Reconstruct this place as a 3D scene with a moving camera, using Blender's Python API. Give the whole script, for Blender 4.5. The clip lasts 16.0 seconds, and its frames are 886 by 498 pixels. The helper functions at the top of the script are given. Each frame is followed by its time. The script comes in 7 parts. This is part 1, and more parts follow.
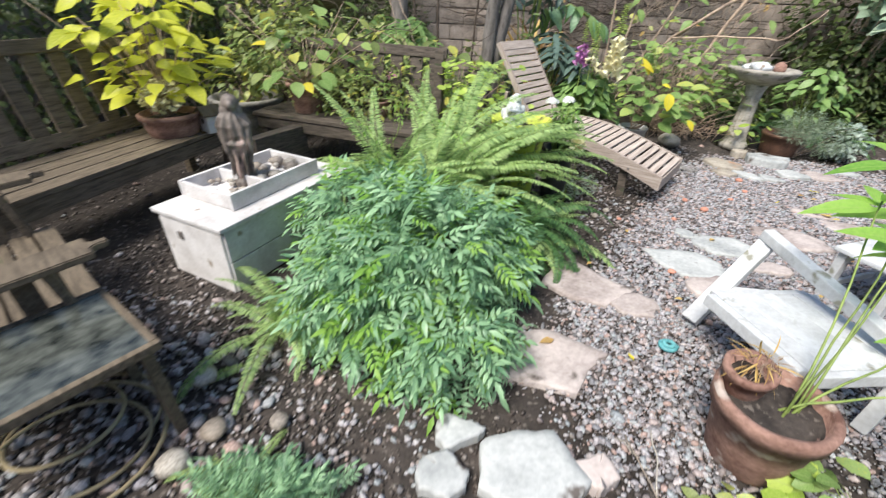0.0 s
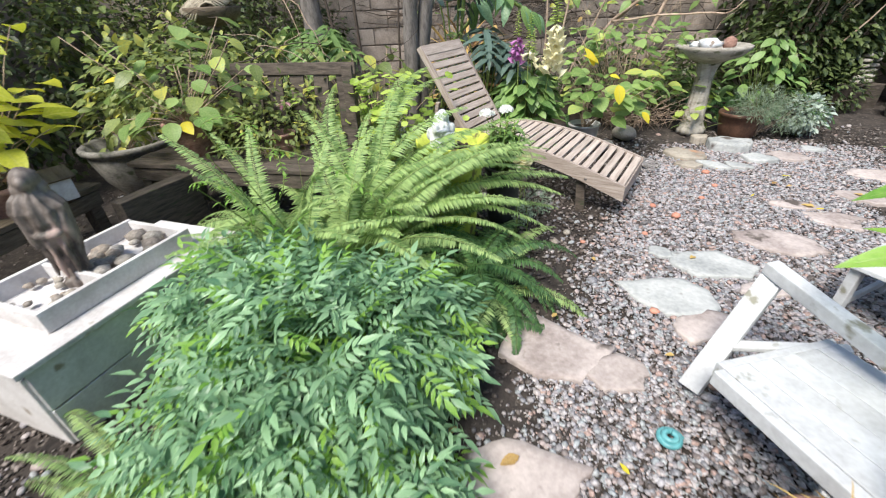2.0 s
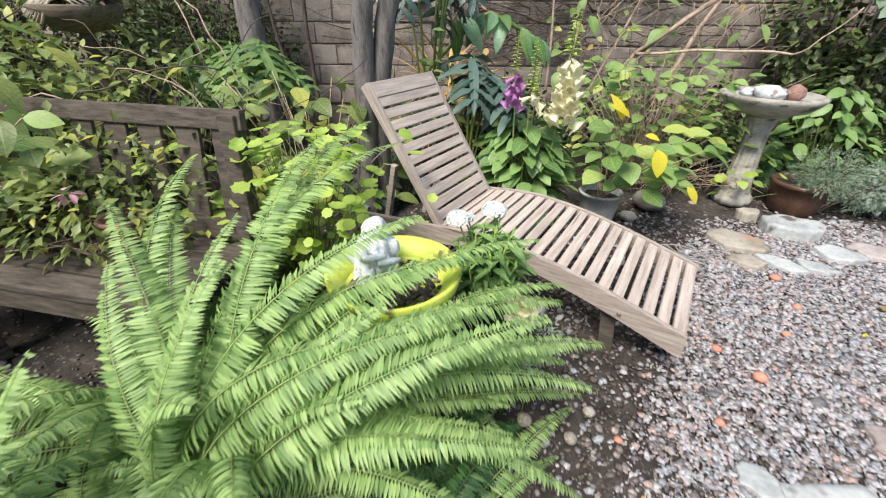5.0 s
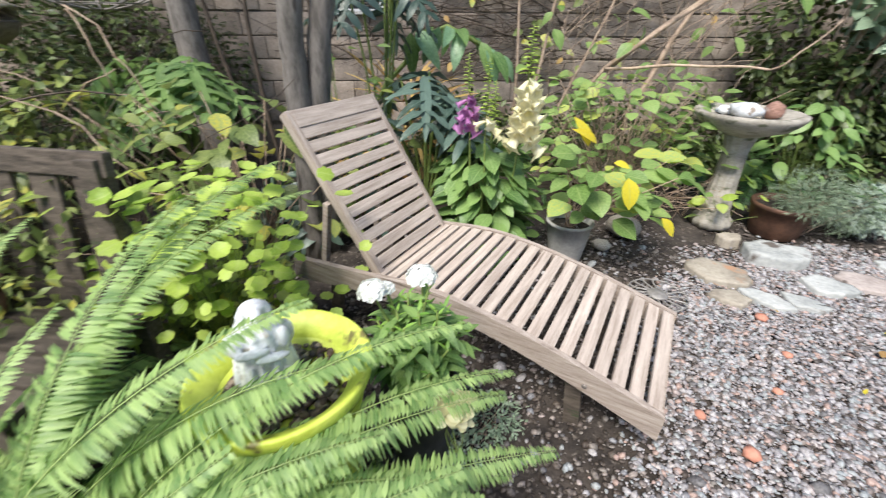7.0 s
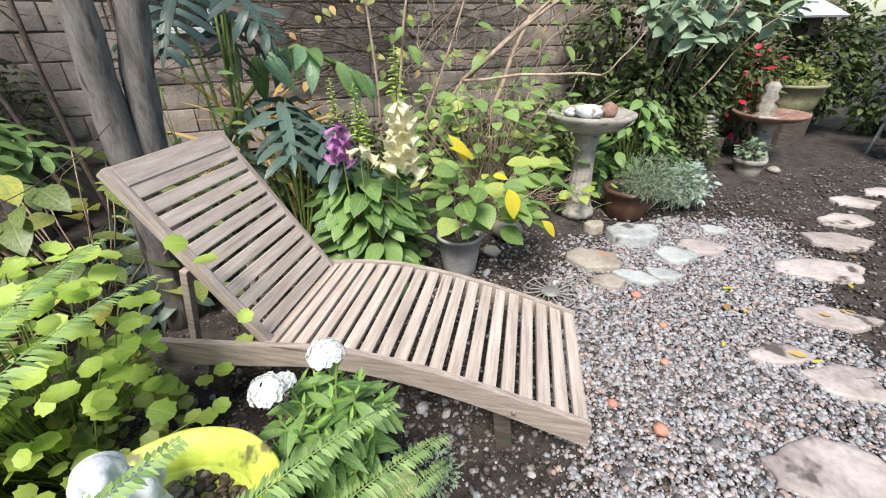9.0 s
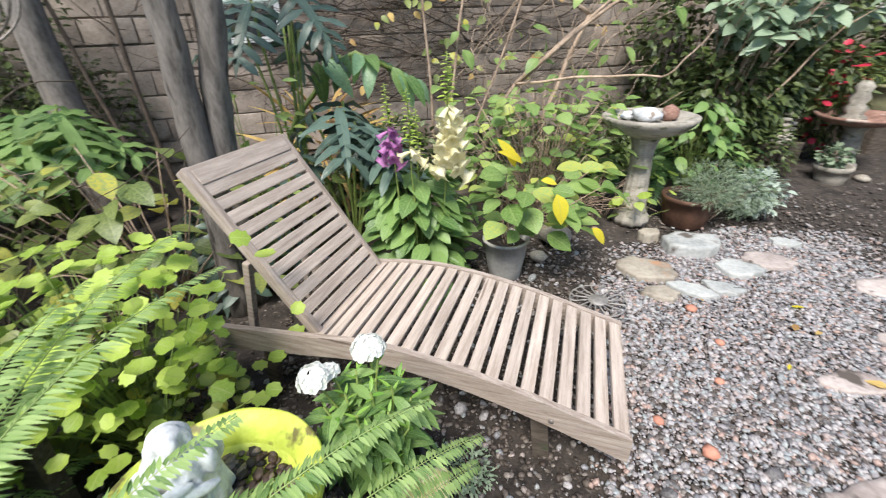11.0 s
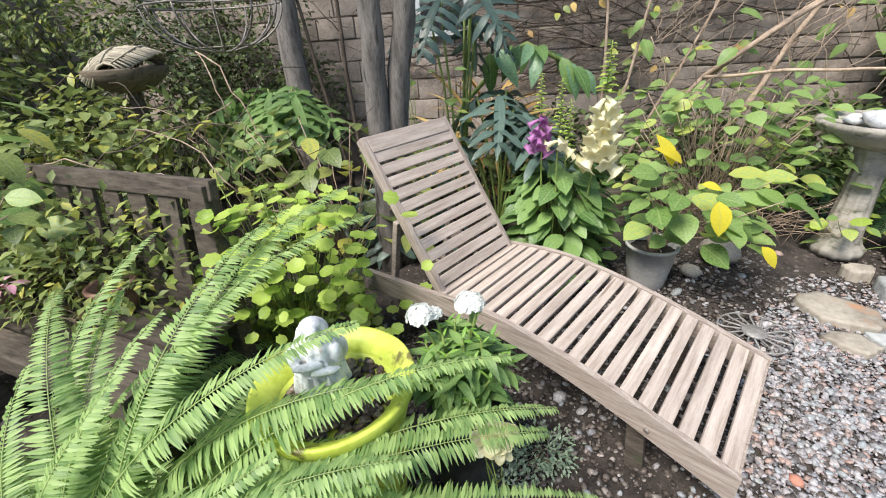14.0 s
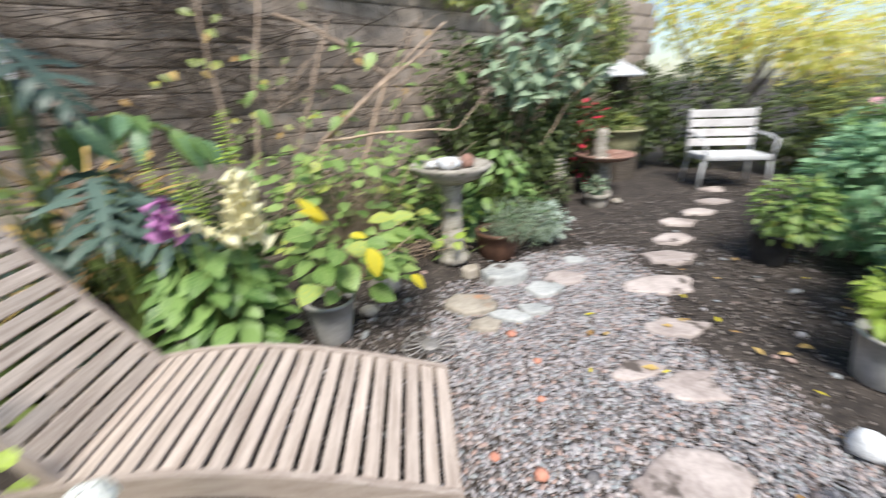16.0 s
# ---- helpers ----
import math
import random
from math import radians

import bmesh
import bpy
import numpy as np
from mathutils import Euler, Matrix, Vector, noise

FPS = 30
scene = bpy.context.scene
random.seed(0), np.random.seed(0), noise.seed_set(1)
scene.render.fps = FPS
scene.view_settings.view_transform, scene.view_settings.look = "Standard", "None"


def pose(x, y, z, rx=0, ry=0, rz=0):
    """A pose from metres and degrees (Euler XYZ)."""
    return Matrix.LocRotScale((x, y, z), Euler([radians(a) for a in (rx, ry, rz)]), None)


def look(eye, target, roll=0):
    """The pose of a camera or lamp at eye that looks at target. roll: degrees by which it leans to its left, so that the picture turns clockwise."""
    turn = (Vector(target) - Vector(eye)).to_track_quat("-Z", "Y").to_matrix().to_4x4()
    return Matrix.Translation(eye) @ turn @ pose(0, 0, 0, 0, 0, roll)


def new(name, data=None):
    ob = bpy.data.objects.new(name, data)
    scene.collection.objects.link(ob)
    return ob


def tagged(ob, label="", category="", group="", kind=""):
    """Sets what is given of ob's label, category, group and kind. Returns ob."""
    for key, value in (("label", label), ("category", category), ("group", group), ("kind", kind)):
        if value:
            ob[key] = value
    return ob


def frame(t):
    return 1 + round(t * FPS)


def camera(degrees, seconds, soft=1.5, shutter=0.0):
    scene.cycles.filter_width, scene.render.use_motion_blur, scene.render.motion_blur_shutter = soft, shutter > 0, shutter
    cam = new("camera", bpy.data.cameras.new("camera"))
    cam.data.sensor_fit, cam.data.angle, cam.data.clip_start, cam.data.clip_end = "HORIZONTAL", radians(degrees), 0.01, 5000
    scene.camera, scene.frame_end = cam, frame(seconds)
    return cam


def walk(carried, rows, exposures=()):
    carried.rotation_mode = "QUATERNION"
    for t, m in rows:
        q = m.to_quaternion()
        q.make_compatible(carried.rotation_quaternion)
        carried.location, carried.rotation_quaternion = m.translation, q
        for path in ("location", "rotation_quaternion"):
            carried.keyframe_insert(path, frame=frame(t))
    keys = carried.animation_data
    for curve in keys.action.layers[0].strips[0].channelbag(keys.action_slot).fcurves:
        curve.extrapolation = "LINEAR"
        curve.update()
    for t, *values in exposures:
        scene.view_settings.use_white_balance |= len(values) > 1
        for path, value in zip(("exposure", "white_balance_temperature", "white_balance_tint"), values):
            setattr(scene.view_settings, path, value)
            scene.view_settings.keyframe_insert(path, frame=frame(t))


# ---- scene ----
cam = camera(95.3, 16.0, soft=1.1, shutter=0.5)
PATH = [
    (0, (0.398, -0.192, 1.31), (0.205, 1.497, 0.255), 2.5),
    (0.5, (0.409, 0.017, 1.324), (0.364, 1.745, 0.318), 2.3),
    (1, (0.402, 0.188, 1.335), (0.43, 1.914, 0.326), 0.8),
    (1.5, (0.505, 0.311, 1.311), (0.47, 2.015, 0.266), -1.4),
    (2, (0.569, 0.433, 1.306), (0.511, 2.13, 0.249), -2.8),
    (2.5, (0.521, 0.688, 1.319), (0.515, 2.389, 0.268), -2.8),
    (3, (0.479, 0.865, 1.31), (0.458, 2.577, 0.277), -2.8),
    (3.5, (0.531, 0.997, 1.296), (0.499, 2.727, 0.293), -2.2),
    (4, (0.674, 1.255, 1.318), (0.696, 2.989, 0.323), -0.9),
    (4.2, (0.684, 1.347, 1.306), (0.749, 3.072, 0.296), 0.7),
    (6.3, (0.841, 1.946, 1.319), (0.754, 3.666, 0.302), -0.3),
    (6.5, (0.862, 1.955, 1.326), (0.8, 3.677, 0.311), 0.0),
    (7, (0.92, 1.997, 1.327), (0.995, 3.738, 0.345), 0.4),
    (7.5, (0.939, 2.097, 1.35), (1.284, 3.804, 0.367), 0.9),
    (8, (0.924, 2.144, 1.365), (1.441, 3.821, 0.406), -0.1),
    (8.2, (0.907, 2.174, 1.364), (1.499, 3.827, 0.407), 0.2),
    (10.3, (0.911, 2.144, 1.395), (1.525, 3.796, 0.449), -2.0),
    (10.5, (0.91, 2.146, 1.391), (1.488, 3.811, 0.446), -2.0),
    (11, (0.919, 2.14, 1.391), (1.315, 3.859, 0.449), -2.4),
    (11.5, (0.998, 2.07, 1.376), (1.208, 3.823, 0.436), -2.3),
    (12, (1.027, 2.022, 1.376), (1.052, 3.786, 0.434), -2.5),
    (12.5, (1.028, 2.012, 1.38), (0.894, 3.774, 0.444), -3.0),
    (13, (1.031, 2.011, 1.383), (0.786, 3.767, 0.458), -3.5),
    (13.5, (1.026, 2.01, 1.377), (0.701, 3.748, 0.442), -4.0),
    (14, (1.019, 2.008, 1.381), (0.675, 3.743, 0.448), -3.8),
    (14.5, (1.011, 2.005, 1.385), (0.709, 3.746, 0.448), -3.1),
    (15, (1.016, 2.01, 1.381), (0.839, 3.77, 0.447), -2.6),
    (15.5, (1.055, 2.063, 1.396), (1.4, 3.818, 0.503), -2.0),
    (16, (1.13, 2.144, 1.377), (2.213, 3.653, 0.635), -2.0),
]
walk(cam, [(t, look(eye, target, roll)) for t, eye, target, roll in PATH],
     [(0.0, 1.74, 6500, 8), (16.0, 1.74, 6500, 8)])

# ---- world and light ----
world = bpy.data.worlds.new("sky")
scene.world = world
world.use_nodes = True
_wn = world.node_tree.nodes
_sky = _wn.new("ShaderNodeTexSky")
_sky.sky_type, _sky.sun_disc = "NISHITA", False
SUN_EL, SUN_AZ = 56.0, 212.0          # degrees; azimuth from +y towards +x
_sky.sun_elevation, _sky.sun_rotation = radians(SUN_EL), radians(SUN_AZ)
_wn["Background"].inputs["Strength"].default_value = 0.056
world.node_tree.links.new(_sky.outputs[0], _wn["Background"].inputs["Color"])
_sun = bpy.data.lights.new("sun", "SUN")
_sun.energy, _sun.angle, _sun.color = 1.8, radians(24), (1.0, 0.95, 0.87)
sun = new("sun", _sun)
_sd = Vector((math.sin(radians(SUN_AZ)) * math.cos(radians(SUN_EL)), math.cos(radians(SUN_AZ)) * math.cos(radians(SUN_EL)), math.sin(radians(SUN_EL))))
sun.matrix_world = look(_sd * 30, (0, 0, 0))


# ---- materials ----
def nodes_of(name):
    m = bpy.data.materials.new(name)
    m.use_nodes = True
    n = m.node_tree.nodes
    return m, n, m.node_tree.links, n["Principled BSDF"]


def ramp(n, stops):
    r = n.new("ShaderNodeValToRGB")
    e = r.color_ramp.elements
    while len(e) < len(stops):
        e.new(0.5)
    for k, (p, c) in zip(e, stops):
        k.position, k.color = p, (*c, 1)
    return r


def surface(name, dark, light, scale=8.0, rough=0.8, bump=0.4, grain=90.0, stretch=(1, 1, 1), spots=None, metal=0.0, vary=0.25, depth=0.004):
    """Two scales of noise between two colours, fine relief, a different tone for each object or piece."""
    m, n, l, b = nodes_of(name)
    tc, mp = n.new("ShaderNodeTexCoord"), n.new("ShaderNodeMapping")
    mp.inputs["Scale"].default_value = stretch
    l.new(tc.outputs["Object"], mp.inputs["Vector"])
    info, geo = n.new("ShaderNodeObjectInfo"), n.new("ShaderNodeNewGeometry")
    add = n.new("ShaderNodeMath")
    l.new(info.outputs["Random"], add.inputs[0]), l.new(geo.outputs["Random Per Island"], add.inputs[1])
    off = n.new("ShaderNodeVectorMath")
    off.operation = "ADD"
    sc = n.new("ShaderNodeVectorMath")
    sc.operation = "SCALE"
    sc.inputs[0].default_value = (17.0, 9.0, 5.0)
    l.new(add.outputs[0], sc.inputs["Scale"])
    l.new(mp.outputs[0], off.inputs[0]), l.new(sc.outputs[0], off.inputs[1])
    big, fine = n.new("ShaderNodeTexNoise"), n.new("ShaderNodeTexNoise")
    big.inputs["Scale"].default_value, big.inputs["Detail"].default_value, big.inputs["Roughness"].default_value = scale, 6, 0.65
    fine.inputs["Scale"].default_value, fine.inputs["Detail"].default_value = grain, 3
    l.new(off.outputs[0], big.inputs["Vector"]), l.new(off.outputs[0], fine.inputs["Vector"])
    mix = n.new("ShaderNodeMath")
    mix.operation = "MULTIPLY_ADD"
    mix.inputs[1].default_value = 0.35
    l.new(fine.outputs["Fac"], mix.inputs[0]), l.new(big.outputs["Fac"], mix.inputs[2])
    r = ramp(n, [(0.48, dark), (0.86, light)])
    l.new(mix.outputs[0], r.inputs[0])
    hsv = n.new("ShaderNodeHueSaturation")
    vv = n.new("ShaderNodeMapRange")
    vv.inputs["From Max"].default_value, vv.inputs["To Min"].default_value, vv.inputs["To Max"].default_value = 2.0, 1 - vary, 1 + vary
    l.new(add.outputs[0], vv.inputs["Value"]), l.new(vv.outputs[0], hsv.inputs["Value"])
    l.new(r.outputs[0], hsv.inputs["Color"])
    last = hsv.outputs[0]
    if spots:
        colour, at, size = spots
        sn, sr, sm = n.new("ShaderNodeTexNoise"), ramp(n, [(at, (0, 0, 0)), (at + 0.08, (1, 1, 1))]), n.new("ShaderNodeMixRGB")
        sn.inputs["Scale"].default_value, sn.inputs["Detail"].default_value = size, 5
        l.new(off.outputs[0], sn.inputs["Vector"]), l.new(sn.outputs["Fac"], sr.inputs[0])
        sm.inputs["Color2"].default_value = (*colour, 1)
        l.new(sr.outputs[0], sm.inputs["Fac"]), l.new(last, sm.inputs["Color1"])
        last = sm.outputs[0]
    l.new(last, b.inputs["Base Color"])
    bp = n.new("ShaderNodeBump")
    bp.inputs["Strength"].default_value, bp.inputs["Distance"].default_value = bump, depth
    l.new(mix.outputs[0], bp.inputs["Height"]), l.new(bp.outputs[0], b.inputs["Normal"])
    b.inputs["Roughness"].default_value, b.inputs["Metallic"].default_value = rough, metal
    return m


def leafy(name, dark, light, vein, rough=0.45, glow=0.35, veins=9.0, yellow=None):
    """A leaf: midrib and side veins along its own coordinates, tone by leaf, light passing through the blade."""
    m, n, l, b = nodes_of(name)
    uv, sep = n.new("ShaderNodeUVMap"), n.new("ShaderNodeSeparateXYZ")
    uv.uv_map = "blade"
    l.new(uv.outputs[0], sep.inputs[0])
    ab = n.new("ShaderNodeMath")
    ab.operation = "ABSOLUTE"
    l.new(sep.outputs["X"], ab.inputs[0])
    mid = n.new("ShaderNodeMapRange")
    mid.inputs["From Min"].default_value, mid.inputs["From Max"].default_value = 0.0, 0.12
    mid.inputs["To Min"].default_value, mid.inputs["To Max"].default_value = 1.0, 0.0
    l.new(ab.outputs[0], mid.inputs["Value"])
    side = n.new("ShaderNodeMath")
    side.operation = "MULTIPLY_ADD"
    side.inputs[1].default_value = -0.35
    l.new(ab.outputs[0], side.inputs[0]), l.new(sep.outputs["Y"], side.inputs[2])
    sn = n.new("ShaderNodeMath")
    sn.operation = "MULTIPLY"
    sn.inputs[1].default_value = veins * 6.283
    l.new(side.outputs[0], sn.inputs[0])
    si = n.new("ShaderNodeMath")
    si.operation = "SINE"
    l.new(sn.outputs[0], si.inputs[0])
    sv = n.new("ShaderNodeMapRange")
    sv.inputs["From Min"].default_value, sv.inputs["From Max"].default_value, sv.inputs["To Max"].default_value = 0.75, 1.0, 0.45
    l.new(si.outputs[0], sv.inputs["Value"])
    mx = n.new("ShaderNodeMath")
    mx.operation = "MAXIMUM"
    l.new(mid.outputs[0], mx.inputs[0]), l.new(sv.outputs[0], mx.inputs[1])
    info, geo, add = n.new("ShaderNodeObjectInfo"), n.new("ShaderNodeNewGeometry"), n.new("ShaderNodeMath")
    l.new(info.outputs["Random"], add.inputs[0]), l.new(geo.outputs["Random Per Island"], add.inputs[1])
    fr = n.new("ShaderNodeMath")
    fr.operation = "FRACT"
    l.new(add.outputs[0], fr.inputs[0])
    tc, no = n.new("ShaderNodeTexCoord"), n.new("ShaderNodeTexNoise")
    no.inputs["Scale"].default_value, no.inputs["Detail"].default_value = 14.0, 4
    l.new(tc.outputs["Object"], no.inputs["Vector"])
    av = n.new("ShaderNodeMath")
    av.operation = "MULTIPLY_ADD"
    av.inputs[1].default_value = 0.6
    hf = n.new("ShaderNodeMath")
    hf.operation = "MULTIPLY"
    hf.inputs[1].default_value = 0.7
    l.new(no.outputs["Fac"], hf.inputs[0]), l.new(fr.outputs[0], av.inputs[0]), l.new(hf.outputs[0], av.inputs[2])
    stops = [(0.3, dark), (0.85, light)] + ([(0.97, yellow)] if yellow else [])
    r = ramp(n, stops)
    l.new(av.outputs[0], r.inputs[0])
    col = n.new("ShaderNodeMixRGB")
    col.inputs["Color2"].default_value = (*vein, 1)
    dim = n.new("ShaderNodeMath")
    dim.operation = "MULTIPLY"
    dim.inputs[1].default_value = 0.6
    l.new(mx.outputs[0], dim.inputs[0]), l.new(dim.outputs[0], col.inputs["Fac"]), l.new(r.outputs[0], col.inputs["Color1"])
    l.new(col.outputs[0], b.inputs["Base Color"])
    b.inputs["Roughness"].default_value = rough
    bp = n.new("ShaderNodeBump")
    bp.inputs["Strength"].default_value, bp.inputs["Distance"].default_value, bp.invert = 0.35, 0.002, True
    l.new(mx.outputs[0], bp.inputs["Height"]), l.new(bp.outputs[0], b.inputs["Normal"])
    tr, ms = n.new("ShaderNodeBsdfTranslucent"), n.new("ShaderNodeMixShader")
    l.new(col.outputs[0], tr.inputs["Color"])
    ms.inputs[0].default_value = glow
    l.new(b.outputs[0], ms.inputs[1]), l.new(tr.outputs[0], ms.inputs[2])
    l.new(ms.outputs[0], n["Material Output"].inputs["Surface"])
    return m


def pebbly(name, colours):
    m, n, l, b = nodes_of(name)
    geo, info, add, fr = n.new("ShaderNodeNewGeometry"), n.new("ShaderNodeObjectInfo"), n.new("ShaderNodeMath"), n.new("ShaderNodeMath")
    fr.operation = "FRACT"
    l.new(geo.outputs["Random Per Island"], add.inputs[0]), l.new(info.outputs["Random"], add.inputs[1]), l.new(add.outputs[0], fr.inputs[0])
    r = ramp(n, [(k / len(colours), c) for k, c in enumerate(colours)])
    r.color_ramp.interpolation = "CONSTANT"
    l.new(fr.outputs[0], r.inputs[0])
    tc, no, mx = n.new("ShaderNodeTexCoord"), n.new("ShaderNodeTexNoise"), n.new("ShaderNodeMixRGB")
    no.inputs["Scale"].default_value, no.inputs["Detail"].default_value = 120.0, 5
    l.new(tc.outputs["Object"], no.inputs["Vector"])
    rr = ramp(n, [(0.3, (0.42, 0.40, 0.39)), (0.7, (0.95, 0.93, 0.92))])
    l.new(no.outputs["Fac"], rr.inputs[0])
    mx.blend_type = "MULTIPLY"
    mx.inputs["Fac"].default_value = 1.0
    l.new(r.outputs[0], mx.inputs["Color1"]), l.new(rr.outputs[0], mx.inputs["Color2"])
    l.new(mx.outputs[0], b.inputs["Base Color"])
    b.inputs["Roughness"].default_value = 0.62
    bp = n.new("ShaderNodeBump")
    bp.inputs["Strength"].default_value, bp.inputs["Distance"].default_value = 0.3, 0.001
    l.new(no.outputs["Fac"], bp.inputs["Height"]), l.new(bp.outputs[0], b.inputs["Normal"])
    return m


TEAK = surface("weathered_teak", (0.23, 0.175, 0.145), (0.49, 0.415, 0.365), 5, 0.75, 0.35, 50, (1, 14, 14), ((0.15, 0.11, 0.09), 0.66, 3.0), vary=0.14, depth=0.002)
TEAKSLAT = surface("weathered_teak_slat", (0.31, 0.245, 0.205), (0.58, 0.49, 0.43), 3.5, 0.72, 0.35, 45, (16, 0.9, 16), ((0.24, 0.18, 0.145), 0.68, 2.2), vary=0.2, depth=0.002)
OLDWOOD = surface("old_grey_wood", (0.03, 0.023, 0.018), (0.125, 0.10, 0.08), 5, 0.9, 0.6, 70, (2, 12, 12), ((0.05, 0.06, 0.03), 0.62, 4.0))
BENCHWOOD = surface("brown_bench_wood", (0.05, 0.038, 0.026), (0.195, 0.15, 0.105), 5, 0.85, 0.5, 70, (1.5, 12, 12), ((0.06, 0.07, 0.03), 0.64, 5.0))
WHITE = surface("flaking_white_paint", (0.42, 0.42, 0.43), (0.64, 0.65, 0.67), 5, 0.65, 0.3, 60, (1, 1, 1), ((0.25, 0.24, 0.19), 0.64, 12.0), vary=0.04, depth=0.002)
LIMEWASH = surface("limewashed_wood", (0.46, 0.43, 0.42), (0.70, 0.68, 0.68), 4, 0.8, 0.4, 60, (1.5, 1.5, 1.5), ((0.27, 0.22, 0.17), 0.66, 8.0), vary=0.08)
BLOCK = surface("slump_block", (0.15, 0.12, 0.10), (0.42, 0.35, 0.30), 3, 0.95, 0.7, 60, (1, 1, 1), ((0.15, 0.115, 0.09), 0.62, 5.0), vary=0.16, depth=0.006)
MORTAR = surface("mortar", (0.13, 0.105, 0.085), (0.28, 0.235, 0.2), 10, 0.95, 0.5, 120)
SOIL = surface("dark_soil", (0.012, 0.009, 0.008), (0.07, 0.056, 0.048), 9, 0.95, 0.9, 70, (1, 1, 1), ((0.13, 0.11, 0.096), 0.6, 38.0), depth=0.012)
FLAG = surface("flagstone", (0.25, 0.205, 0.19), (0.54, 0.47, 0.445), 3.5, 0.85, 0.6, 45, (1, 1, 1), ((0.10, 0.08, 0.07), 0.59, 7.5), vary=0.16, depth=0.004)
FLAGBLUE = surface("blue_grey_flagstone", (0.25, 0.26, 0.26), (0.53, 0.535, 0.525), 3.5, 0.8, 0.6, 45, (1, 1, 1), ((0.12, 0.10, 0.09), 0.60, 7.0), vary=0.12, depth=0.004)
FLAGWARM = surface("rust_flagstone", (0.22, 0.19, 0.155), (0.46, 0.41, 0.345), 5, 0.85, 0.5, 45, (1, 1, 1), ((0.40, 0.23, 0.14), 0.56, 6.0), vary=0.14)
TERRA = surface("terracotta", (0.13, 0.062, 0.045), (0.40, 0.24, 0.19), 8, 0.9, 0.6, 60, (1, 1, 1.6), ((0.50, 0.42, 0.37), 0.61, 7.0), vary=0.14)
GREYPOT = surface("grey_pot", (0.34, 0.325, 0.31), (0.58, 0.565, 0.545), 8, 0.8, 0.3, 60, vary=0.05)
CONCRETE = surface("cast_stone", (0.22, 0.20, 0.17), (0.48, 0.44, 0.385), 6, 0.9, 0.6, 70, (1, 1, 2), ((0.12, 0.125, 0.08), 0.58, 9.0), vary=0.06)
STATUEDARK = surface("weathered_bronze_statue", (0.05, 0.038, 0.03), (0.30, 0.25, 0.22), 12, 0.6, 0.7, 60, (1, 1, 0.5), ((0.42, 0.30, 0.26), 0.62, 9.0))
STATUEWHITE = surface("white_cast_stone", (0.38, 0.39, 0.41), (0.78, 0.80, 0.83), 16, 0.8, 0.8, 120, (1, 1, 1), ((0.27, 0.22, 0.18), 0.60, 16.0))
LIMEGLAZE = surface("lime_glaze", (0.42, 0.50, 0.05), (0.68, 0.76, 0.14), 7, 0.5, 0.4, 70, (1, 1, 1), ((0.17, 0.15, 0.05), 0.57, 16.0))
BARK = surface("grey_bark", (0.085, 0.075, 0.068), (0.27, 0.24, 0.22), 6, 0.9, 0.8, 50, (3, 3, 0.7), ((0.06, 0.05, 0.045), 0.6, 6.0), depth=0.01)
TWIG = surface("dry_twig", (0.22, 0.15, 0.105), (0.52, 0.395, 0.30), 12, 0.85, 0.4, 60)
VINE = surface("dead_vine", (0.035, 0.026, 0.02), (0.12, 0.09, 0.07), 12, 0.9, 0.4, 60)
STEM = surface("green_stem", (0.10, 0.15, 0.03), (0.26, 0.33, 0.09), 12, 0.6, 0.2, 60)
METAL = surface("rusty_wire", (0.10, 0.085, 0.075), (0.30, 0.27, 0.25), 10, 0.55, 0.4, 60, metal=0.5)
CASTIRON = surface("grey_cast_metal", (0.20, 0.185, 0.18), (0.42, 0.40, 0.385), 10, 0.6, 0.4, 60, metal=0.3)
BLACKPOT = surface("black_plastic", (0.015, 0.016, 0.018), (0.05, 0.05, 0.055), 10, 0.5, 0.2, 60)
PEBBLE = pebbly("river_pebbles", [(0.50, 0.48, 0.50), (0.31, 0.315, 0.345), (0.60, 0.55, 0.55), (0.42, 0.46, 0.49), (0.60, 0.58, 0.60), (0.20, 0.195, 0.205), (0.53, 0.45, 0.44), (0.38, 0.37, 0.39), (0.56, 0.55, 0.59), (0.27, 0.23, 0.225), (0.47, 0.50, 0.52), (0.52, 0.38, 0.34), (0.15, 0.13, 0.125), (0.44, 0.42, 0.45)])
CRUMB = pebbly("earth_crumbs", [(0.10, 0.08, 0.068), (0.055, 0.044, 0.038), (0.17, 0.14, 0.125), (0.30, 0.27, 0.25), (0.08, 0.06, 0.05), (0.22, 0.19, 0.175), (0.13, 0.105, 0.09), (0.38, 0.33, 0.31)])
DARKPEB = pebbly("dark_pebbles", [(0.06, 0.04, 0.035), (0.10, 0.06, 0.05), (0.04, 0.032, 0.03), (0.13, 0.09, 0.075), (0.3, 0.24, 0.2)])
RUBBLE = pebbly("pale_stones", [(0.5, 0.46, 0.4), (0.42, 0.36, 0.3), (0.6, 0.56, 0.5), (0.36, 0.32, 0.28)])
FERN = leafy("fern_leaf", (0.145, 0.275, 0.085), (0.45, 0.61, 0.23), (0.52, 0.60, 0.25), 0.42, 0.4, 5)
# darker copy of the fern leaf, with shade painted into its greens
FERNDARK = leafy("shaded_fern_leaf", (0.03, 0.09, 0.035), (0.11, 0.23, 0.075), (0.14, 0.22, 0.07), 0.45, 0.35, 5)
JASMINE = leafy("jasmine_leaf", (0.075, 0.185, 0.10), (0.36, 0.57, 0.32), (0.26, 0.43, 0.2), 0.34, 0.35, 5)
